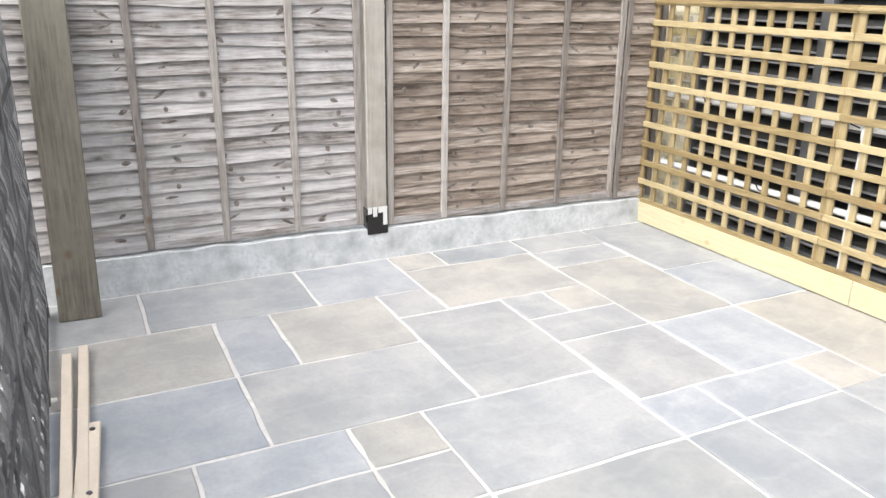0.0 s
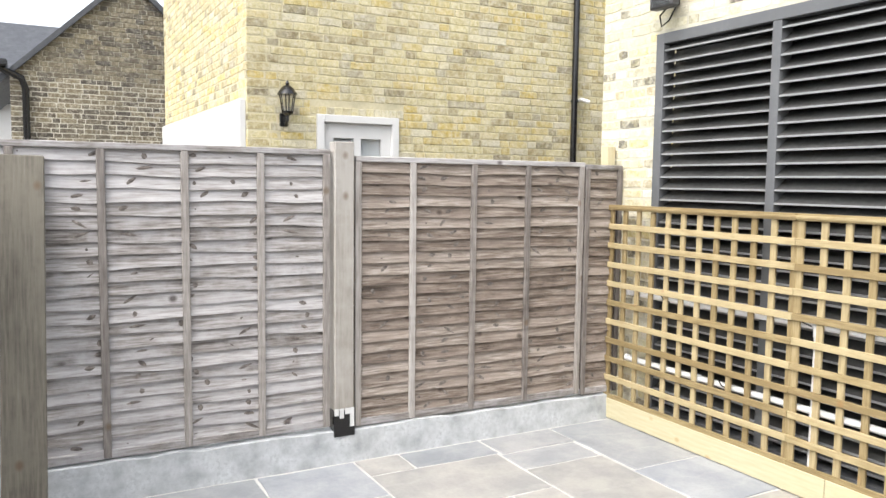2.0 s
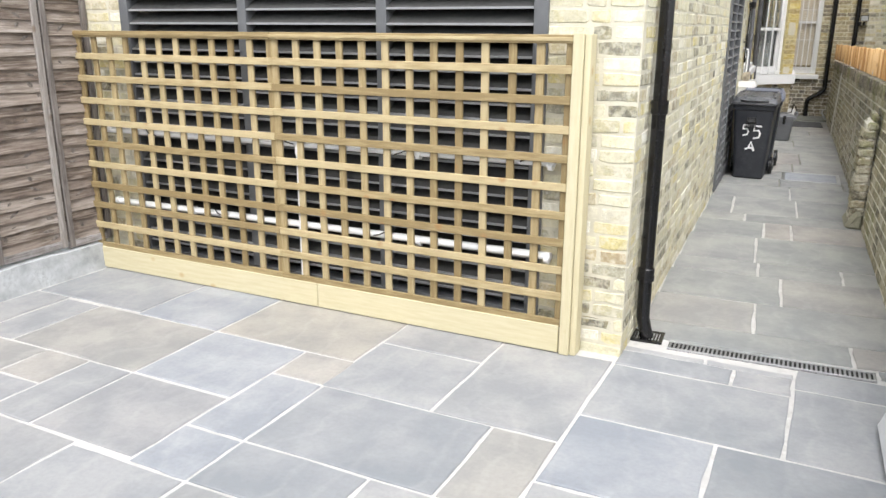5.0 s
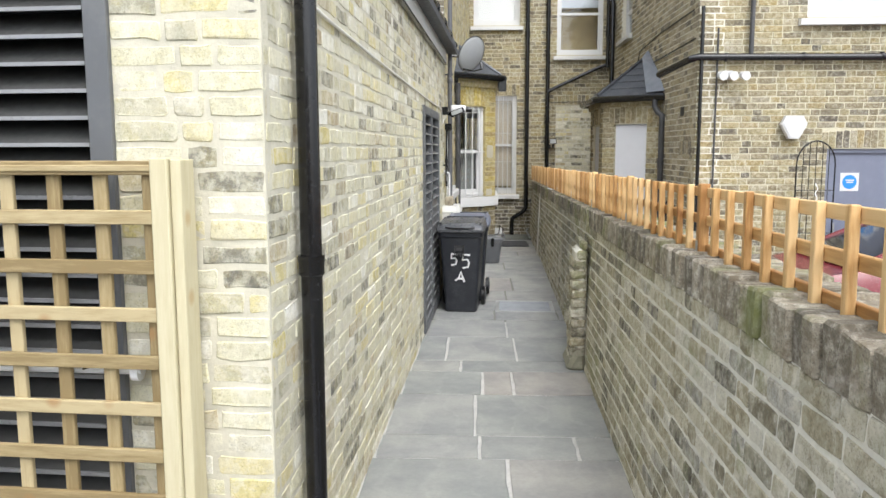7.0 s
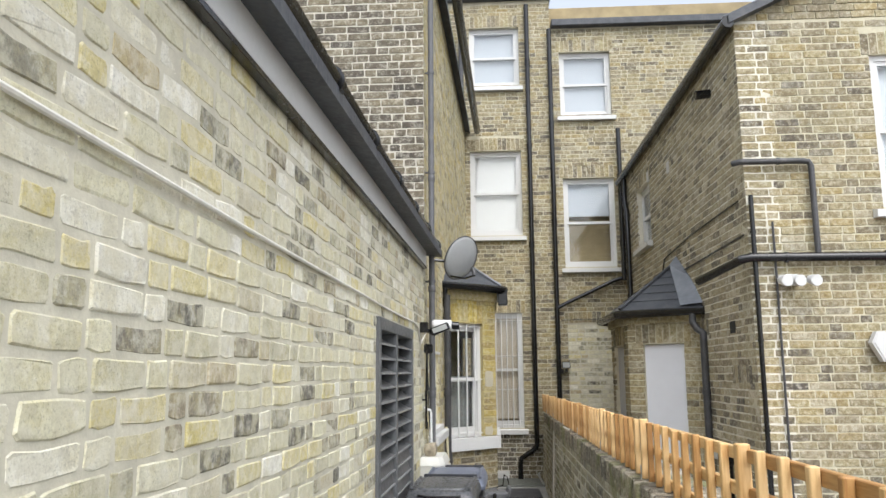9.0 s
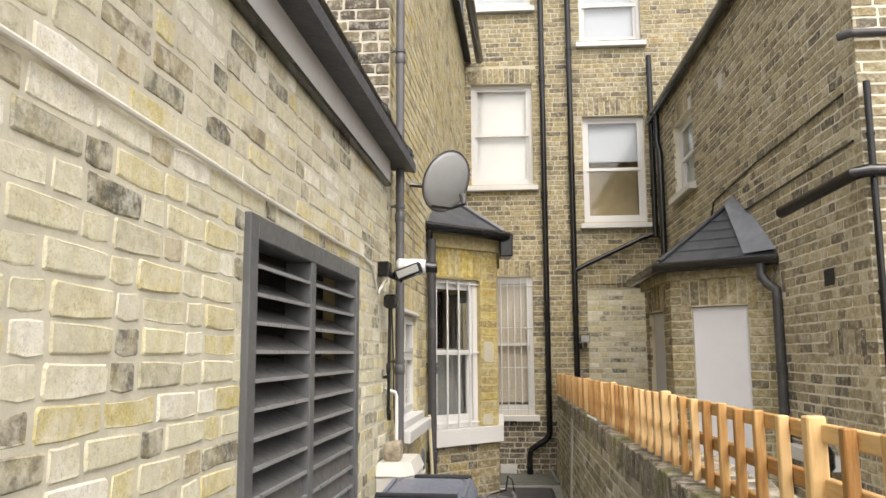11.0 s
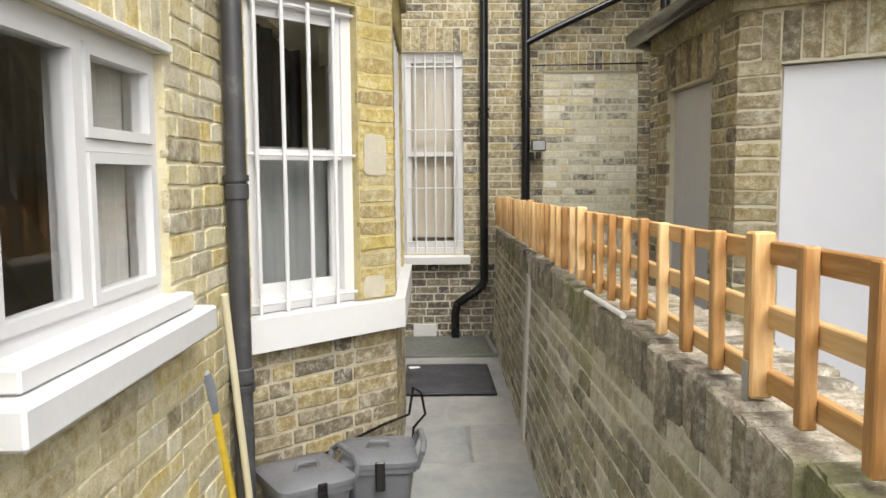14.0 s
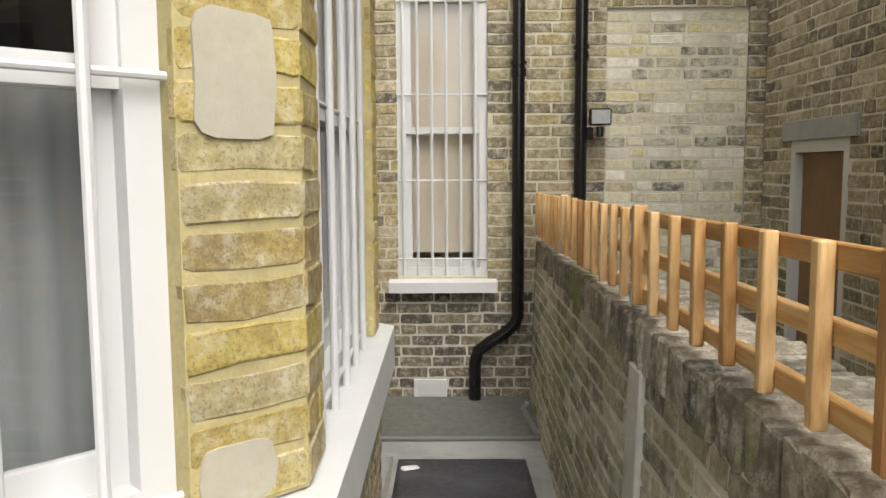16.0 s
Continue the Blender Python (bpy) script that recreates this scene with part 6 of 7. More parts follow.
part("shaft", Geo().tube([(0.07, 0.45, 0.03), (0.05, 0.15, 0.74)], 0.018, 10), plain("yellow_shaft", (0.7, 0.5, 0.04), 0.5, dirt=(0.3, 0.25, 0.1), dirt_amt=0.4), t, smooth=True)
part("grip", Geo().tube([(0.05, 0.16, 0.72), (0.05, 0.11, 0.82), (0.05, 0.08, 0.88)], [0.02, 0.026, 0.016], 10), plain("blue_grey_grip", (0.22, 0.24, 0.27), 0.5), t, smooth=True)
solo("floor_cable", Geo().tube([(0.12, 9.15, 0.33), (0.35, 9.42, 0.31), (0.6, 9.68, 0.36), (0.74, 9.8, 0.38), (0.76, 9.85, 0.5), (0.80, 9.9, 0.46), (0.82, 9.9, 0.35), (0.76, 9.9, 0.28), (0.74, 10.1, 0.02)], 0.007, 6), M_black, None, "black cable trailing round the bay base", "cable", smooth=True)

# boundary wall: coping, buttress, rendered strip, trellis
cop = [Geo() for _ in range(5)]
cm = []
for k, g in enumerate(cop):
    r = random.Random(50 + k)
    g.box(0.035, 0.345 + r.uniform(-0.01, 0.01), -0.0365, 0.0365, -0.03, 0.11 + r.uniform(-0.006, 0.008), 0.008)
    g.v = [(x + r.uniform(-0.006, 0.006), y + r.uniform(-0.003, 0.003), z + (r.uniform(-0.006, 0.006) if z > 0.02 else 0)) for x, y, z in g.v]
    cm.append(g.mesh("coping_brick", masonry("mossy_coping", [(0.0, (0.10, 0.09, 0.07)), (0.4, (0.22, 0.19, 0.14)), (0.8, (0.32, 0.28, 0.21)), (1.0, (0.40, 0.36, 0.29))], single=True, stain_amt=0.5, moss=0.75, patch=(0.6, 0.55, 0.48), patch_amt=0.5) if k == 0 else cm[0].materials[0]))
t = solo("coping", Geo().box(0.052, 0.32, -6.4, 11.8, 1.10, 1.24), M_mortar["boundary"], MRT, "mossy brick-on-edge coping of the boundary wall", "coping", kind="structure")
y = -6.3
while y < 11.7:
    shared("coping_brick", rng.choice(cm), t, pose(rng.uniform(-0.008, 0.008), y, 1.165, rng.uniform(-1.5, 1.5), rng.uniform(-1.5, 1.5), 0) @ pose(0, 0, -0.02))
    y += 0.081
bt = solo("buttress", Geo().box(-0.075, 0.012, 1.635, 1.97, -0.1, 0.93, 0.03), M_mortar["boundary"], MR, "worn mossy brick buttress of the boundary wall", "buttress", kind="structure")
for i in range(13):
    za = 0.02 + i * 0.075
    f_ = 1.0 if i < 10 else 1.0 - 0.22 * (i - 9)
    cuts = (1.62, 1.84, 1.985) if i % 2 else (1.62, 1.73, 1.985)
    for ya, yb in zip(cuts, cuts[1:]):
        g = Geo().box(-0.10 * f_ - rng.uniform(0.0, 0.014), 0.008, ya + 0.006, yb - 0.006, za + 0.005, za + 0.07, 0.013)
        g.v = [(x + rng.uniform(-0.006, 0.006), y + rng.uniform(-0.006, 0.006), z + rng.uniform(-0.004, 0.004)) for x, y, z in g.v]
        part("brick", g, M_brick["boundary", True], bt)
g = Geo().box(-0.135, 0.01, 1.58, 2.02, -0.02, 0.15, 0.035)
g.v = [(x + (0.05 if z > 0.1 and x < -0.05 else 0) + rng.uniform(-0.008, 0.008), y + rng.uniform(-0.008, 0.008), z) for x, y, z in g.v]
part("foot", g, plain("mossy_cement", (0.27, 0.26, 0.20), 0.95, var=0.3, scale=7, dirt=(0.13, 0.14, 0.07), dirt_amt=0.6, bmp=0.6), bt, "rough mossy cement foot")
solo("rendered_strip", Geo().box(-0.02, 0.01, 8.54, 8.68, 0.0, 1.13, 0.005), plain("grey_render", (0.60, 0.585, 0.53), 0.9, var=0.2, dirt=(0.2, 0.2, 0.18), dirt_amt=0.4), MRT @ pose(0, 0, 0, 0, 2.3, 0), "grey rendered strip up the boundary wall", "pilaster", kind="structure")
rail_m = Geo().box(-0.010, 0.010, 0, 1.0, -0.019, 0.019, 0.0025).mesh("rail", M_cedar_h)
up_m = Geo().box(-0.026, -0.0005, -0.0135, 0.0135, -0.012, 0.262, 0.003).mesh("upright", M_cedar)
post_m = Geo().box(-0.028, 0.012, -0.019, 0.019, -0.014, 0.272, 0.004).mesh("post", M_cedar)
POSTS = (-4.05, -2.42, -0.79, 0.84, 2.45, 4.06, 5.67, 7.36, 9.05, 10.74, 12.3, 13.7)
for ya, yb in zip(POSTS, POSTS[1:]):
    L = yb - ya
    t = thing("low_trellis", Matrix.Translation((1.315 + 0.0147 * ya, ya, 1.275 - 0.0142 * (ya - 0.84))) @ pose(0, 0, 0, -0.81, 0, 0) @ pose(0, 0, 0, 0, 0, -0.84), "orange stained low trellis on the boundary wall", "trellis", "low trellis panels on the wall")
    shared("post", post_m, t, pose(0.0, 0, 0))
    for z in (0.016, 0.128, 0.237):
        shared("rail", rail_m, t, pose(0.0105, 0.02, z) @ Matrix.Diagonal((1, L - 0.025, 1, 1)))
    for i in range(1, 9):
        shared("upright", up_m, t, pose(0.0, L * i / 9 + rng.uniform(-0.004, 0.004), rng.uniform(-0.004, 0.004), rng.uniform(-1, 1), 0, 0))
    part("label_plate", Geo().box(-0.0315, -0.0285, -0.012, 0.012, -0.02, 0.05, 0.001), M_galv, t, "small grey metal strap")
solo("white_rod", Geo().tube([(1.403, 8.24, 1.150), (1.401, 8.76, 1.140)], 0.009, 8), M_pvc, None, "white plastic rod lying on the coping", "rod", smooth=True)

# far end: windows, pipes, vent, mat, step
# matt blind sheet, its blue-grey painted as sky reflected in the panes
M_sky_blind = plain("grey_reflecting_blind", (0.50, 0.54, 0.58), 0.6, var=0.05)
MF = pose(0, FAR, 0)
sash("window_barred", MF @ pose(0.58, 0, 0.78), 0.61, 1.98, "white sash window behind white security bars and beige blind", bars=6, blind=M_blindb, blind_h=0.95, depth=0.06, tie=(0.06, 0.33, 0.62, 0.93))
sash("window_first", MF @ pose(0.31, 0, 4.15), 0.93, 1.57, "white sash window with a drawn white blind", blind=M_blindw, blind_h=1.0)
sash("window_second", MF @ pose(0.32, 0, 6.95), 0.92, 1.15, "white sash window under the parapet", blind=M_sky_blind, blind_h=1.0)
sash("window_first", MF @ pose(1.98, 0.02, 3.56), 0.92, 1.62, "white sash window with a half-lowered blind", blind=M_sky_blind, blind_h=0.45)
sash("window_second", MF @ pose(1.98, 0.02, 6.35), 0.93, 1.23, "white sash window high in the rear wall", blind=M_sky_blind, blind_h=1.0)


def fpipe(pts, r, label, clips=(), mat=M_black):
    return pipe_run("drain_pipe", pts, r, mat, label, m=MF, clips=[((x, -0.07, z), (0, 0, 1), (0, 0.07, 0)) for x, z in clips], collars=[((x, -0.07, z - 0.06), (0, 0, 1)) for x, z in clips])


fpipe([(1.39, -0.07, 8.5), (1.39, -0.07, 0.52), (1.37, -0.07, 0.46), (1.30, -0.08, 0.40), (1.20, -0.08, 0.34), (1.12, -0.08, 0.28), (1.10, -0.08, 0.2), (1.10, -0.08, -0.1)], 0.042, "black iron drain pipe with a crank near the ground", [(1.39, 2.2), (1.39, 4.0), (1.39, 5.8), (1.39, 7.4)])
fpipe([(1.80, -0.07, 8.0), (1.80, -0.07, 0.0)], 0.042, "black iron rainwater pipe on the rear wall", [(1.8, 2.3), (1.8, 4.4), (1.8, 6.2)])
fpipe([(1.80, -0.08, 2.83), (2.0, -0.08, 2.93), (2.8, -0.08, 3.3), (3.0, -0.08, 3.36), (3.0, -0.08, 3.5)], 0.034, "sloping black iron branch pipe")
fpipe([(2.98, -0.10, 3.3), (2.98, -0.10, 6.05)], 0.042, "black iron vent pipe in the corner", [(2.98, 4.0), (2.98, 5.2)])
fpipe([(0.17, -0.08, 3.0), (0.17, -0.08, 8.6)], 0.045, "dark iron soil pipe beside the wing eaves", [(0.17, 4.6), (0.17, 6.0), (0.17, 7.5)], M_greypipe)
fpipe([(1.86, -0.05, 2.62), (3.0, -0.05, 2.64)], 0.008, "thin black cable above the blocked window")
t = thing("wall_floodlight", MF @ pose(1.83, -0.05, 1.76), "small black floodlight with a sensor on the rear wall", "lamp")
part("housing", Geo().box(0.02, 0.16, -0.09, -0.02, 0.03, 0.14, 0.008), M_black, t)
part("lens", Geo().box(0.03, 0.15, -0.095, -0.09, 0.04, 0.13, 0.001), M_galv, t)
part("sensor", Geo().tube([(0.09, -0.05, 0.02), (0.09, -0.06, -0.04)], 0.024, 10), M_black, t, smooth=True)
part("bracket", Geo().box(-0.02, 0.05, -0.04, 0.05, -0.06, 0.02, 0.004), M_black, t)
t = thing("air_vent", MF @ pose(0.68, -0.012, -0.085), "white plastic louvred air vent low in the wall", "vent")
part("plate", Geo().box(0, 0.23, -0.008, 0.016, 0, 0.15, 0.003), M_upvc, t)
vm = Geo().box(0.03, 0.2, -0.014, -0.006, 0, 0.007, 0.001).mesh("slat", M_white)
for k in range(8):
    shared("slat", vm, t, pose(0, 0, 0.022 + 0.014 * k))
solo("step", Geo().box(0.0, 1.55, 12.95, FAR, -0.15, -0.055, 0.012), plain("damp_stone", (0.13, 0.135, 0.12), 0.6, var=0.3, scale=3, dirt=(0.06, 0.09, 0.04), dirt_amt=0.5), None, "damp dark stone step at the far end", "step", kind="structure")
g = Geo()
nx, ny = 14, 18
for i in range(nx + 1):
    for j in range(ny + 1):
        x, y = 0.645 + 0.69 * i / nx, 11.62 + 0.98 * j / ny
        g.v.append((x, y, -0.035 + 0.008 * noise.noise(Vector((x * 5, y * 5, 2))) - 0.1 * (y - 11.62) / 4.8))
g.f = [(i * (ny + 1) + j, (i + 1) * (ny + 1) + j, (i + 1) * (ny + 1) + j + 1, i * (ny + 1) + j + 1) for i in range(nx) for j in range(ny)]
mt = solo("floor_mat", g, plain("dark_rubber", (0.045, 0.047, 0.055), 0.55, var=0.3, scale=5, dirt=(0.15, 0.15, 0.16), dirt_amt=0.5, bmp=0.4), None, "dark grey rubber mat lying on the flags", "mat", smooth=True)
s2 = mt.modifiers.new("thick", "SOLIDIFY")
s2.thickness = 0.01
s2.offset = 1
solo("litter", Geo().box(0, 0.1, 0, 0.05, 0, 0.02, 0.008), M_pvc, pose(0.68, 12.42, -0.06, 0, 5, 25), "crumpled clear plastic scrap on the mat", "litter")
solo("tap_pipe", Geo().tube([(1.45, 13.0, -0.06), (1.40, 13.02, 0.02), (1.36, 13.0, 0.10), (1.38, 12.98, 0.14)], 0.016, 8), M_galv, None, "bent metal pipe end by the wall foot", "pipe", smooth=True)

# neighbouring bay
C0, C1, C2, C3 = (3.04, 9.19), (2.3, 9.72), (2.3, 11.0), (3.04, 11.74)
for a, b, hole, mat_ in ((C1, C0, (0.19, 0.70), M_board), (C2, C1, (0.2, 0.95), plain("grey_board", (0.52, 0.53, 0.56), 0.7, var=0.06)), (C3, C2, None, None)):
    d = Vector((b[0] - a[0], b[1] - a[1], 0))
    m = Matrix.Translation((a[0], a[1], 0)) @ Matrix.Rotation(math.atan2(d.y, d.x), 4, "Z")
    L = d.length
    brick_wall("wall_neighbour_bay", m, 0.0, L, -0.4, 2.36, "yellow", [(hole[0], hole[1], -0.4, 2.05)] if hole else [], 0.15, "yellow brick bay of the neighbouring house", arches=[(hole[0] - 0.09, min(L, hole[1] + 0.09), 2.05, 0.25)] if hole else [])
    if hole:
        bd = thing("boarded_door", m @ pose(hole[0], 0.05, -0.3), "smooth white board closing a doorway of the bay", "board", "boards closing the bay openings")
        part("board", Geo().box(0, hole[1] - hole[0], 0, 0.03, 0.25, 2.345, 0.003), mat_, bd)
        part("threshold", Geo().box(-0.04, hole[1] - hole[0] + 0.04, -0.12, 0.05, 0.1, 0.24, 0.008), M_white, bd)
t = thing("neighbour_bay_roof", None, "grey slate hipped roof with lead flashing over the bay", "roof", kind="structure")
ev = [(3.04, 9.02), (2.2, 9.64), (2.2, 11.06), (3.04, 11.9)]
ap = [(3.02, 10.15, 3.1), (3.02, 10.75, 3.1)]
g = Geo()
V3 = [(x, y, 2.46) for x, y in ev] + ap + [(x, y, 2.40) for x, y in ev]
g.add(V3, [(0, 4, 1), (1, 4, 5, 2), (2, 5, 3), (0, 1, 7, 6), (1, 2, 8, 7), (2, 3, 9, 8), (6, 7, 8, 9)])
part("slates", g, M_slate, t)
for i in range(1, 6):
    f = i / 6
    a = Vector(V3[0]).lerp(Vector(V3[4]), f)
    b = Vector(V3[1]).lerp(Vector(V3[4]), f)
    c = Vector(V3[2]).lerp(Vector(V3[5]), f)
    part("slate_edge", Geo().tube([a + Vector((0, -0.004, 0.006)), b + Vector((-0.004, -0.004, 0.006)), c + Vector((-0.006, 0, 0.006))], 0.006, 4), M_slate, t)
part("flashing", Geo().add([(3.035, 9.0, 2.5), (2.82, 9.18, 2.485), (2.9, 9.95, 3.06), (3.035, 10.15, 3.2), (3.035, 9.5, 2.85)], [(0, 1, 2, 3, 4)]), M_lead, t, "grey lead flashing")
part("hip_roll", Geo().tube([(2.2, 9.64, 2.48), (3.02, 10.15, 3.12)], 0.02, 8), M_slate, t, smooth=True)
part("gutter", Geo().tube([(3.04, 8.98, 2.41), (2.16, 9.62, 2.41), (2.16, 11.08, 2.41), (2.9, 11.85, 2.41)], 0.05, 10), M_black, t, smooth=True)
part("cornice", Geo().prism([(3.04, 9.12), (2.26, 9.69), (2.26, 11.03), (3.04, 11.81)], 2.30, 2.40), M_brick["yellow", False], t)
pipe_run("bay_downpipe", [(2.92, 9.06, 2.38), (2.92, 9.06, 2.28), (2.95, 9.0, 2.2), (3.0, 8.95, 2.15), (3.0, 8.95, 2.05), (3.0, 8.95, -0.3)], 0.04, M_greypipe, "dark downpipe with a swan neck beside the bay", collars=[((3.0, 8.95, 1.5), (0, 0, 1)), ((3.0, 8.95, 0.7), (0, 0, 1))])

# neighbouring wing
MN = pose(NBX, NBY, 0)
MNS = MN @ RZ_90
sash("window_neighbour", MN @ pose(1.25, 0, 3.22), 1.25, 1.5, "large white sash window of the neighbouring wing", blind=M_frost, blind_h=1.0, depth=0.06, sill_w=0.1)
sash("window_side", MNS @ pose(-5.2, 0, 3.66), 1.0, 0.94, "white side window of the neighbouring wing", blind=M_sky_blind, blind_h=1.0)
t = thing("door_neighbour", MN @ pose(1.57, 0, -0.3), "blue-grey painted door with a round safety sign", "door", kind="structure")
M_bluedoor = plain("blue_grey_paint", (0.16, 0.175, 0.235), 0.5, var=0.06, dirt=(0.25, 0.26, 0.3), dirt_amt=0.2)
part("leaf", Geo().box(0.05, 0.88, 0.06, 0.1, 0, 1.93, 0.003), M_bluedoor, t)
part("frame", slab_with_holes(0, 0.93, 0, 1.98, [(0.05, 0.88, -0.1, 1.93)], 0.03, 0.12), M_bluedoor, t)
part("handle", Geo().tube([(0.14, 0.03, 0.95), (0.14, 0.03, 1.08)], 0.012, 8), M_galv, t)
part("closing_wall", Geo().box(0.93, 1.2, 0.05, 0.2, -0.1, 2.0), M_bluedoor, t)
sg = part("sign", Geo().box(0.2, 0.42, 0.054, 0.059, 1.47, 1.69, 0.001), M_upvc, t, "white sign with a blue disc and bars of text")
part("disc", Geo().lathe([(0.085, 0), (0.085, 0.003)], 24), plain("sign_blue", (0.02, 0.22, 0.60), 0.5, var=0.02), sg, "blue disc", m=pose(0.31, 0.054, 1.58, 90, 0, 0))
g = Geo()
for z, w_ in ((1.595, 0.1), (1.57, 0.08)):
    g.box(0.31 - w_ / 2, 0.31 + w_ / 2, 0.048, 0.0505, z, z + 0.014)
part("text_bar", g, M_upvc, sg)
t = thing("alarm_box", MN @ pose(1.13, -0.06, 1.80), "white six-sided alarm box on the brick wall", "alarm box")
part("case", Geo().prism([(-0.06, 0.0), (0.06, 0.0), (0.15, 0.17), (0.10, 0.27), (-0.10, 0.27), (-0.15, 0.17)], -0.03, 0.05, pose(0, 0, 0, 90, 0, 0)), M_upvc, t)
part("rim", Geo().prism([(-0.05, 0.02), (0.05, 0.02), (0.13, 0.17), (0.09, 0.25), (-0.09, 0.25), (-0.13, 0.17)], 0.05, 0.06, pose(0, 0, 0, 90, 0, 0)), M_upvc, t)
t = thing("arched_trellis", MN @ pose(1.3, -0.35, -0.3), "thin dark metal arched trellis before the wall", "trellis")
pts = [(-0.22, 0, 0)] + [(-0.22 * math.cos(math.pi * k / 12), 0, 1.8 + 0.27 * math.sin(math.pi * k / 12)) for k in range(13)] + [(0.22, 0, 0)]
part("arch", Geo().tube(pts, 0.009, 6), M_black, t, smooth=True)
for k in range(5):
    x = -0.147 + 0.0735 * k
    part("rod", Geo().tube([(x, 0, 0), (x, 0, 1.8 + 0.27 * math.sqrt(max(0, 1 - (x / 0.22) ** 2)))], 0.005, 5), M_black, t)
for z in (0.5, 1.0, 1.5):
    part("cross_rod", Geo().tube([(-0.22, 0, z), (0.22, 0, z)], 0.005, 5), M_black, t)
part("twine", Geo().tube([(0.02 + 0.012 * math.sin(k * 1.1), -0.01 + 0.012 * math.cos(k * 1.1), 0.8 + 0.02 * k) for k in range(40)], 0.007, 5), M_pvc, t)


def npipe(pts, r, label, clips=(), mat=M_black):
    return pipe_run("wall_pipe", pts, r, mat, label, m=MN, clips=clips)


npipe([(-0.32, 0.6, 2.62), (-0.10, -0.08, 2.74), (-0.02, -0.08, 2.76), (3.0, -0.08, 2.74)], 0.042, "black iron waste pipe along the wing", [((x, -0.08, 2.755), (1, 0, 0), (0, 0.08, 0)) for x in (0.3, 1.2, 2.1)])
npipe([(0.60, -0.06, 2.78), (0.60, -0.06, 3.62), (0.58, -0.06, 3.66), (0.52, -0.06, 3.67), (-0.05, -0.06, 3.67), (-0.1, 0.0, 3.67)], 0.028, "brown-black waste pipe bent along the wall", [((0.3, -0.06, 3.67), (1, 0, 0), (0, 0.06, 0))], M_greypipe)
npipe([(0.03, -0.05, 3.35), (0.03, -0.05, -0.3)], 0.022, "thin black pipe at the wing corner", [((0.03, -0.05, z), (0, 0, 1), (0, 0.05, 0)) for z in (3.0, 2.0, 1.2)])
npipe([(0.22, -0.03, 3.1), (0.22, -0.03, -0.3)], 0.011, "thin grey cable duct at the wing corner", (), M_greypipe)
t = thing("corner_lamps", MN @ pose(0.34, -0.05, 2.5), "white twin sensor lamps at the wing corner", "lamp")
part("base", Geo().box(-0.06, 0.06, -0.04, 0.05, 0, 0.1, 0.01), M_upvc, t)
for x in (-0.1, 0.02, 0.16):
    part("lamp_head", Geo().tube([(x, -0.03, 0.05), (x + 0.02, -0.12, 0.03), (x + 0.02, -0.13, 0.03)], [0.04, 0.055, 0.05], 12), M_upvc, t, smooth=True)
pipe_run("eaves_gutter", [(-0.08, -0.1, 5.06), (-0.08, 6.4, 5.06)], 0.06, M_black, "black gutter along the neighbouring eaves", m=MN, category="gutter")
pipe_run("eaves_gutter", [(0.24, 7.1, 6.08), (0.45, 13.7, 6.08)], 0.06, M_black, "black gutter along the tall wing eaves", category="gutter")
pipe_run("verge_trim", [(-0.1, -0.06, 5.1), (3.6, -0.06, 6.85)], 0.035, M_slate, "dark verge trim of the neighbouring gable", m=MN, category="trim")
pipe_run("wing_downpipe", [(-0.07, 5.9, 5.0), (-0.07, 5.9, 4.6), (-0.07, 5.75, 4.4), (-0.07, 5.75, 2.9)], 0.045, M_black, "black downpipe in the wing corner", m=MN)
pipe_run("side_cable", [(-0.012, 0.2, 3.35), (-0.012, 2.0, 3.33), (-0.012, 3.4, 3.25), (-0.02, 3.6, 3.0)], 0.009, M_black, "black cable along the wing side", m=MN, category="cable")
pipe_run("side_cable", [(-0.012, 0.1, 3.0), (-0.012, 3.3, 2.95)], 0.009, M_black, "lower black cable along the wing side", m=MN, category="cable")
solo("wall_stub", Geo().tube([(0.02, 0.9, 4.7), (-0.16, 0.9, 4.68)], 0.05, 12), M_black, MN, "black pipe stub below the eaves", "pipe", smooth=True)
for y, z in ((4.2, 4.55), (2.9, 4.35)):
    solo("wall_vent", Geo().box(-0.012, 0.01, y, y + 0.13, z, z + 0.16, 0.004), M_white, MN, "small white vent plate on the wing side", "vent", "vent plates on the wing side")
solo("air_brick", Geo().box(-0.006, 0.01, 0.55, 0.72, 2.1, 2.22, 0.003), M_dark, MN, "dark air brick in the wing side", "air brick")
solo("window_ledge", Geo().box(-0.09, 0.05, 0.6, 1.5, 0.82, 0.92, 0.006), M_white, MN, "white painted ledge on the wing side", "ledge")
t = thing("rain_hopper", pose(2.9, 8.0, -0.3), "black plastic pipe with a domed cowl", "pipe")
part("pipe", Geo().tube([(0, 0, 0), (0, 0, 1.15)], 0.055, 14), M_black, t, smooth=True)
part("cowl", Geo().lathe([(0.06, 1.12), (0.085, 1.15), (0.085, 1.24), (0.06, 1.29), (0.02, 1.31)], 14), M_black, t, smooth=True)
t = thing("door_side", MNS @ pose(-6.0, 0, -0.3), "white framed brown door in the wing side", "door", kind="structure")
part("frame", slab_with_holes(0, 0.7, 0, 1.96, [(0.06, 0.64, -0.1, 1.9)], 0.0, 0.1), M_upvc, t)
part("leaf", Geo().box(0.06, 0.64, 0.05, 0.09, 0, 1.9, 0.003), plain("brown_door", (0.22, 0.11, 0.04), 0.5), t)
part("lintel", Geo().box(-0.1, 0.8, -0.02, 0.1, 1.97, 2.09, 0.004), M_concrete, t)
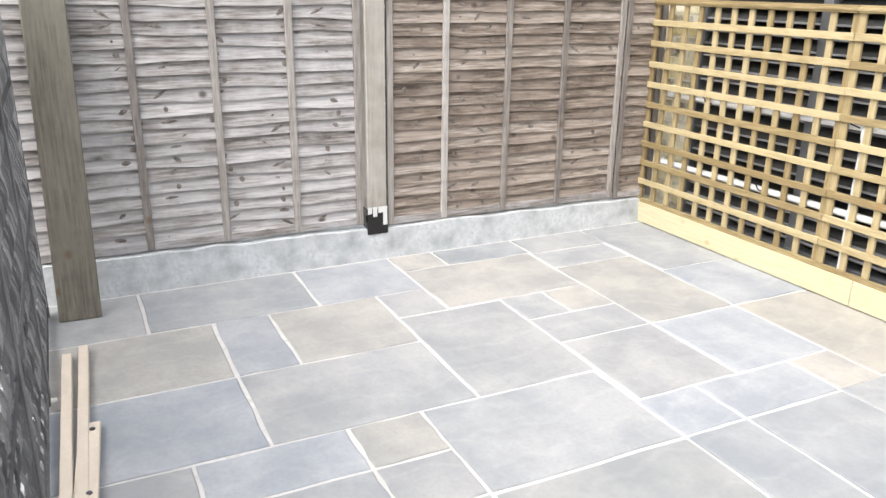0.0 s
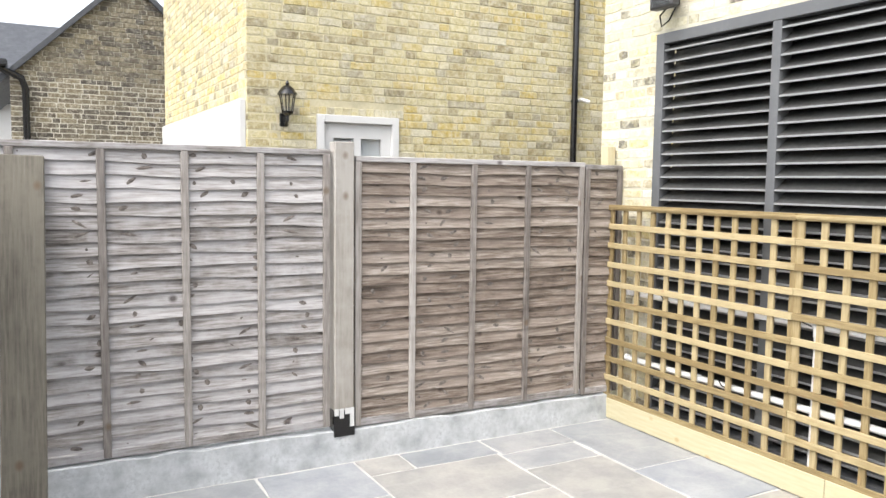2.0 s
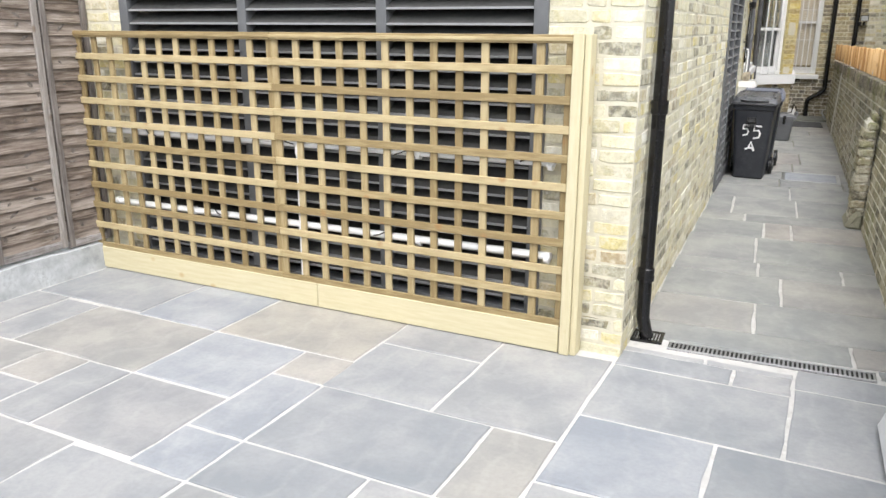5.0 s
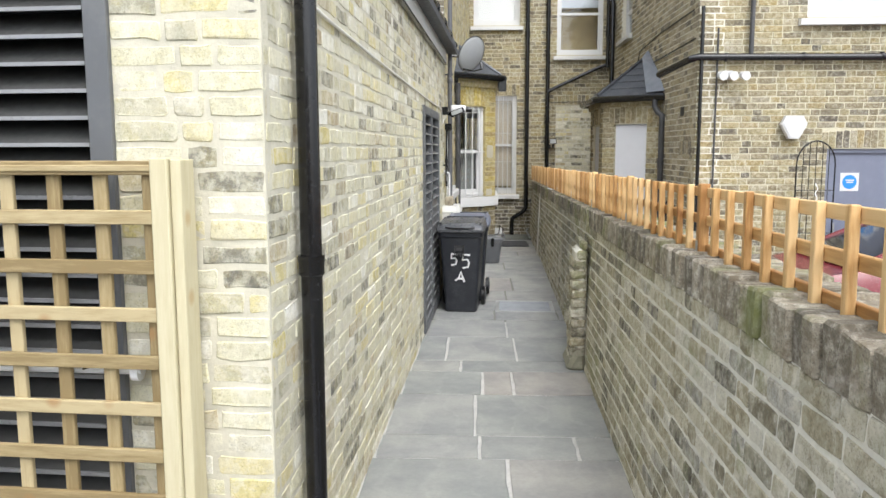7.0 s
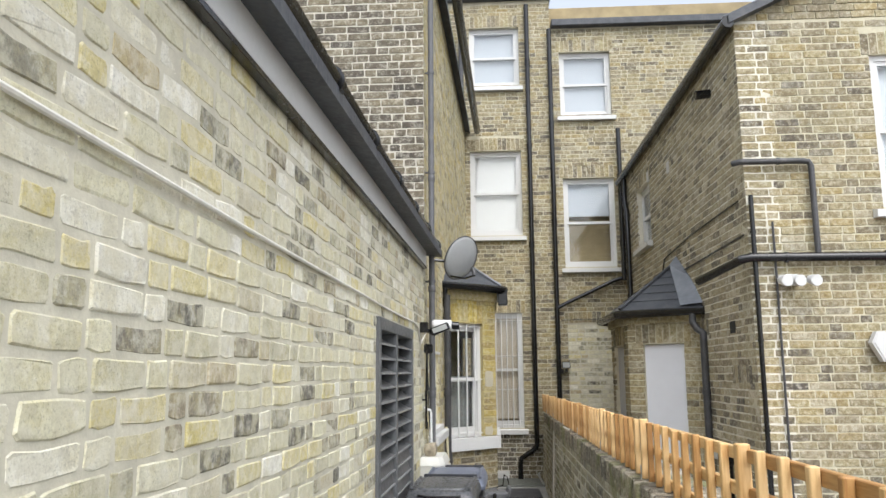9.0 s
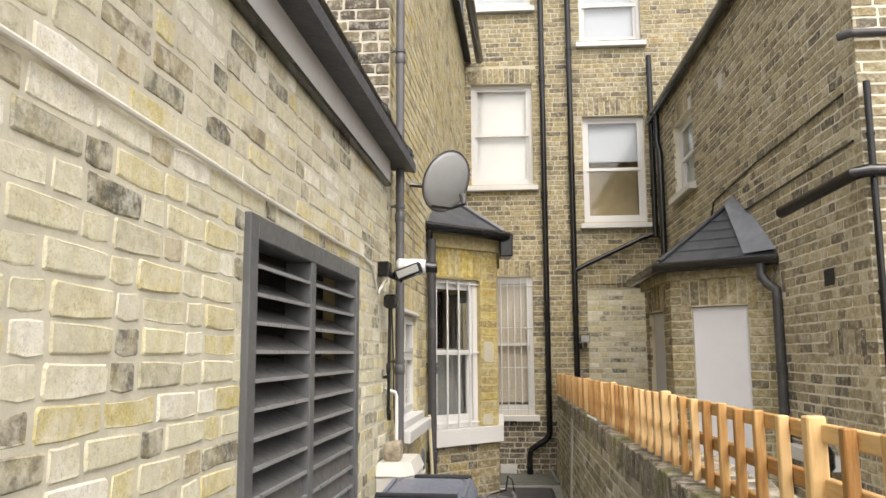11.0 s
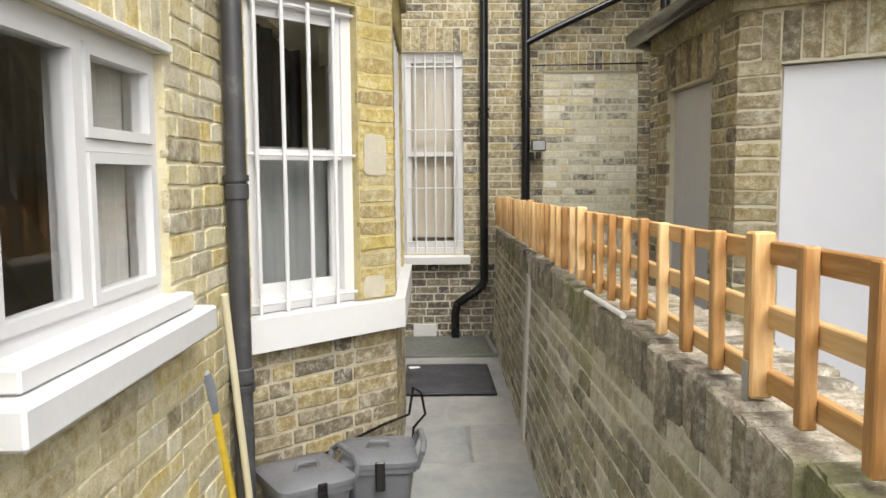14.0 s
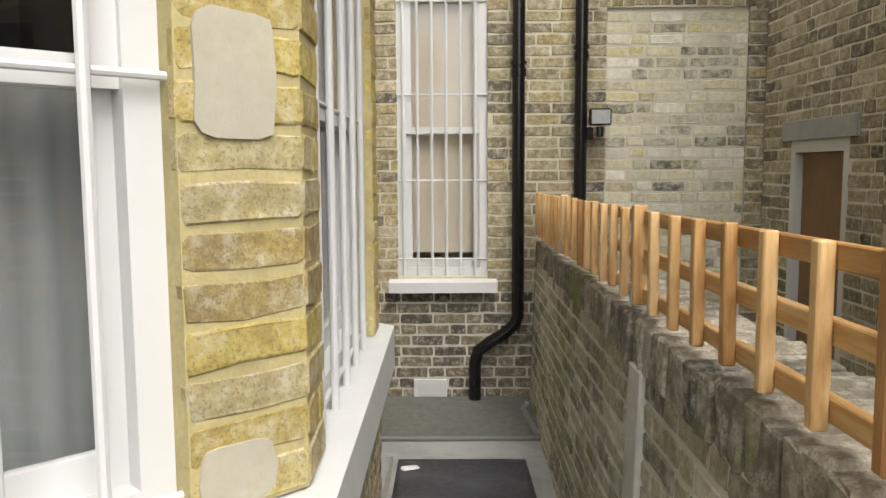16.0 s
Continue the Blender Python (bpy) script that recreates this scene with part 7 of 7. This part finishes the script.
# red car in the yard
t = thing("parked_car", pose(5.0, 5.9, -0.3, 0, 0, 180), "dark red parked car behind the boundary wall", "car")
M_car = plain("dark_red_paint", (0.16, 0.02, 0.025), 0.22, var=0.05)
M_cglass = plain("dark_car_glass", (0.02, 0.022, 0.025), 0.05, var=0.05)
g = Geo()
secs = [(-1.9, 0.35, 0.62, 0.72), (-1.75, 0.25, 0.78, 0.78), (-0.9, 0.25, 0.86, 0.82), (0.9, 0.25, 0.84, 0.82), (1.7, 0.25, 0.72, 0.78), (1.92, 0.35, 0.6, 0.7)]
for x, za, zb, hw in secs:
    g.v += [(x, -hw, za), (x, -hw, zb - 0.12), (x, -hw + 0.08, zb), (x, hw - 0.08, zb), (x, hw, zb - 0.12), (x, hw, za)]
for i in range(5):
    for k in range(6):
        g.f.append((i * 6 + k, i * 6 + (k + 1) % 6, i * 6 + 6 + (k + 1) % 6, i * 6 + 6 + k))
g.f += [tuple(range(6)), tuple(range(35, 29, -1))]
part("body", g, M_car, t, smooth=True)
g = Geo()
cs = [(-1.55, 0.84, 0.70), (-1.25, 1.18, 0.60), (0.2, 1.20, 0.60), (1.0, 0.86, 0.70)]
for x, z, hw in cs:
    g.v += [(x, -hw, z), (x, hw, z), (x, hw + 0.02, 0.82), (x, -hw - 0.02, 0.82)]
for i in range(3):
    for k in range(4):
        g.f.append((i * 4 + k, i * 4 + (k + 1) % 4, i * 4 + 4 + (k + 1) % 4, i * 4 + 4 + k))
part("glazing", g, M_cglass, t)
part("roof_panel", Geo().add([(-1.3, -0.6, 1.17), (0.22, -0.6, 1.195), (0.22, 0.6, 1.195), (-1.3, 0.6, 1.17), (-1.2, -0.5, 1.225), (0.12, -0.5, 1.245), (0.12, 0.5, 1.245), (-1.2, 0.5, 1.225)], [(4, 5, 6, 7), (0, 1, 5, 4), (1, 2, 6, 5), (2, 3, 7, 6), (3, 0, 4, 7)]), M_car, t)
for x in (-1.2, 1.2):
    for s in (-1, 1):
        wh = part("wheel", Geo().tube([(x, s * 0.66, 0.3), (x, s * 0.82, 0.3)], 0.3, 20), M_black, t, smooth=True)
        part("rim", Geo().tube([(x, s * 0.815, 0.3), (x, s * 0.83, 0.3)], 0.19, 16), M_galv, wh)
for s in (-1, 1):
    part("headlight", Geo().box(1.84, 1.94, s * 0.45 - 0.14, s * 0.45 + 0.14, 0.55, 0.66, 0.02), M_glass, t)
    part("pillar", Geo().tube([(1.0, s * 0.71, 0.85), (0.22, s * 0.61, 1.2)], 0.03, 6), M_car, t)

# ---------------------------------------------------------------- pieces: flags and bricks, last
for bed, flags, mat in LATER_FLAGS:
    made = {}
    for i, (xa, xb, ya, yb) in enumerate(flags):
        fm = mat if bed is al else M_flag_beige if i in BEIGE else M_flag_blue if i in BLUE else mat
        key = (round(xb - xa, 2), round(yb - ya, 2), fm.name)
        if key not in made:
            made[key] = flag_mesh(xb - xa, yb - ya, 0.03, i).mesh("flag", fm)
        ym = (ya + yb) / 2
        zz = rng.uniform(-0.001, 0.0015)
        if bed is al and ym > 9.0:
            zz -= 0.1 * (ym - 9.0) / (FAR - 9.0)
        shared("flag", made[key], bed, Matrix.Translation((xa, ya, zz)))
for row in LATER:
    lay_bricks(*row)
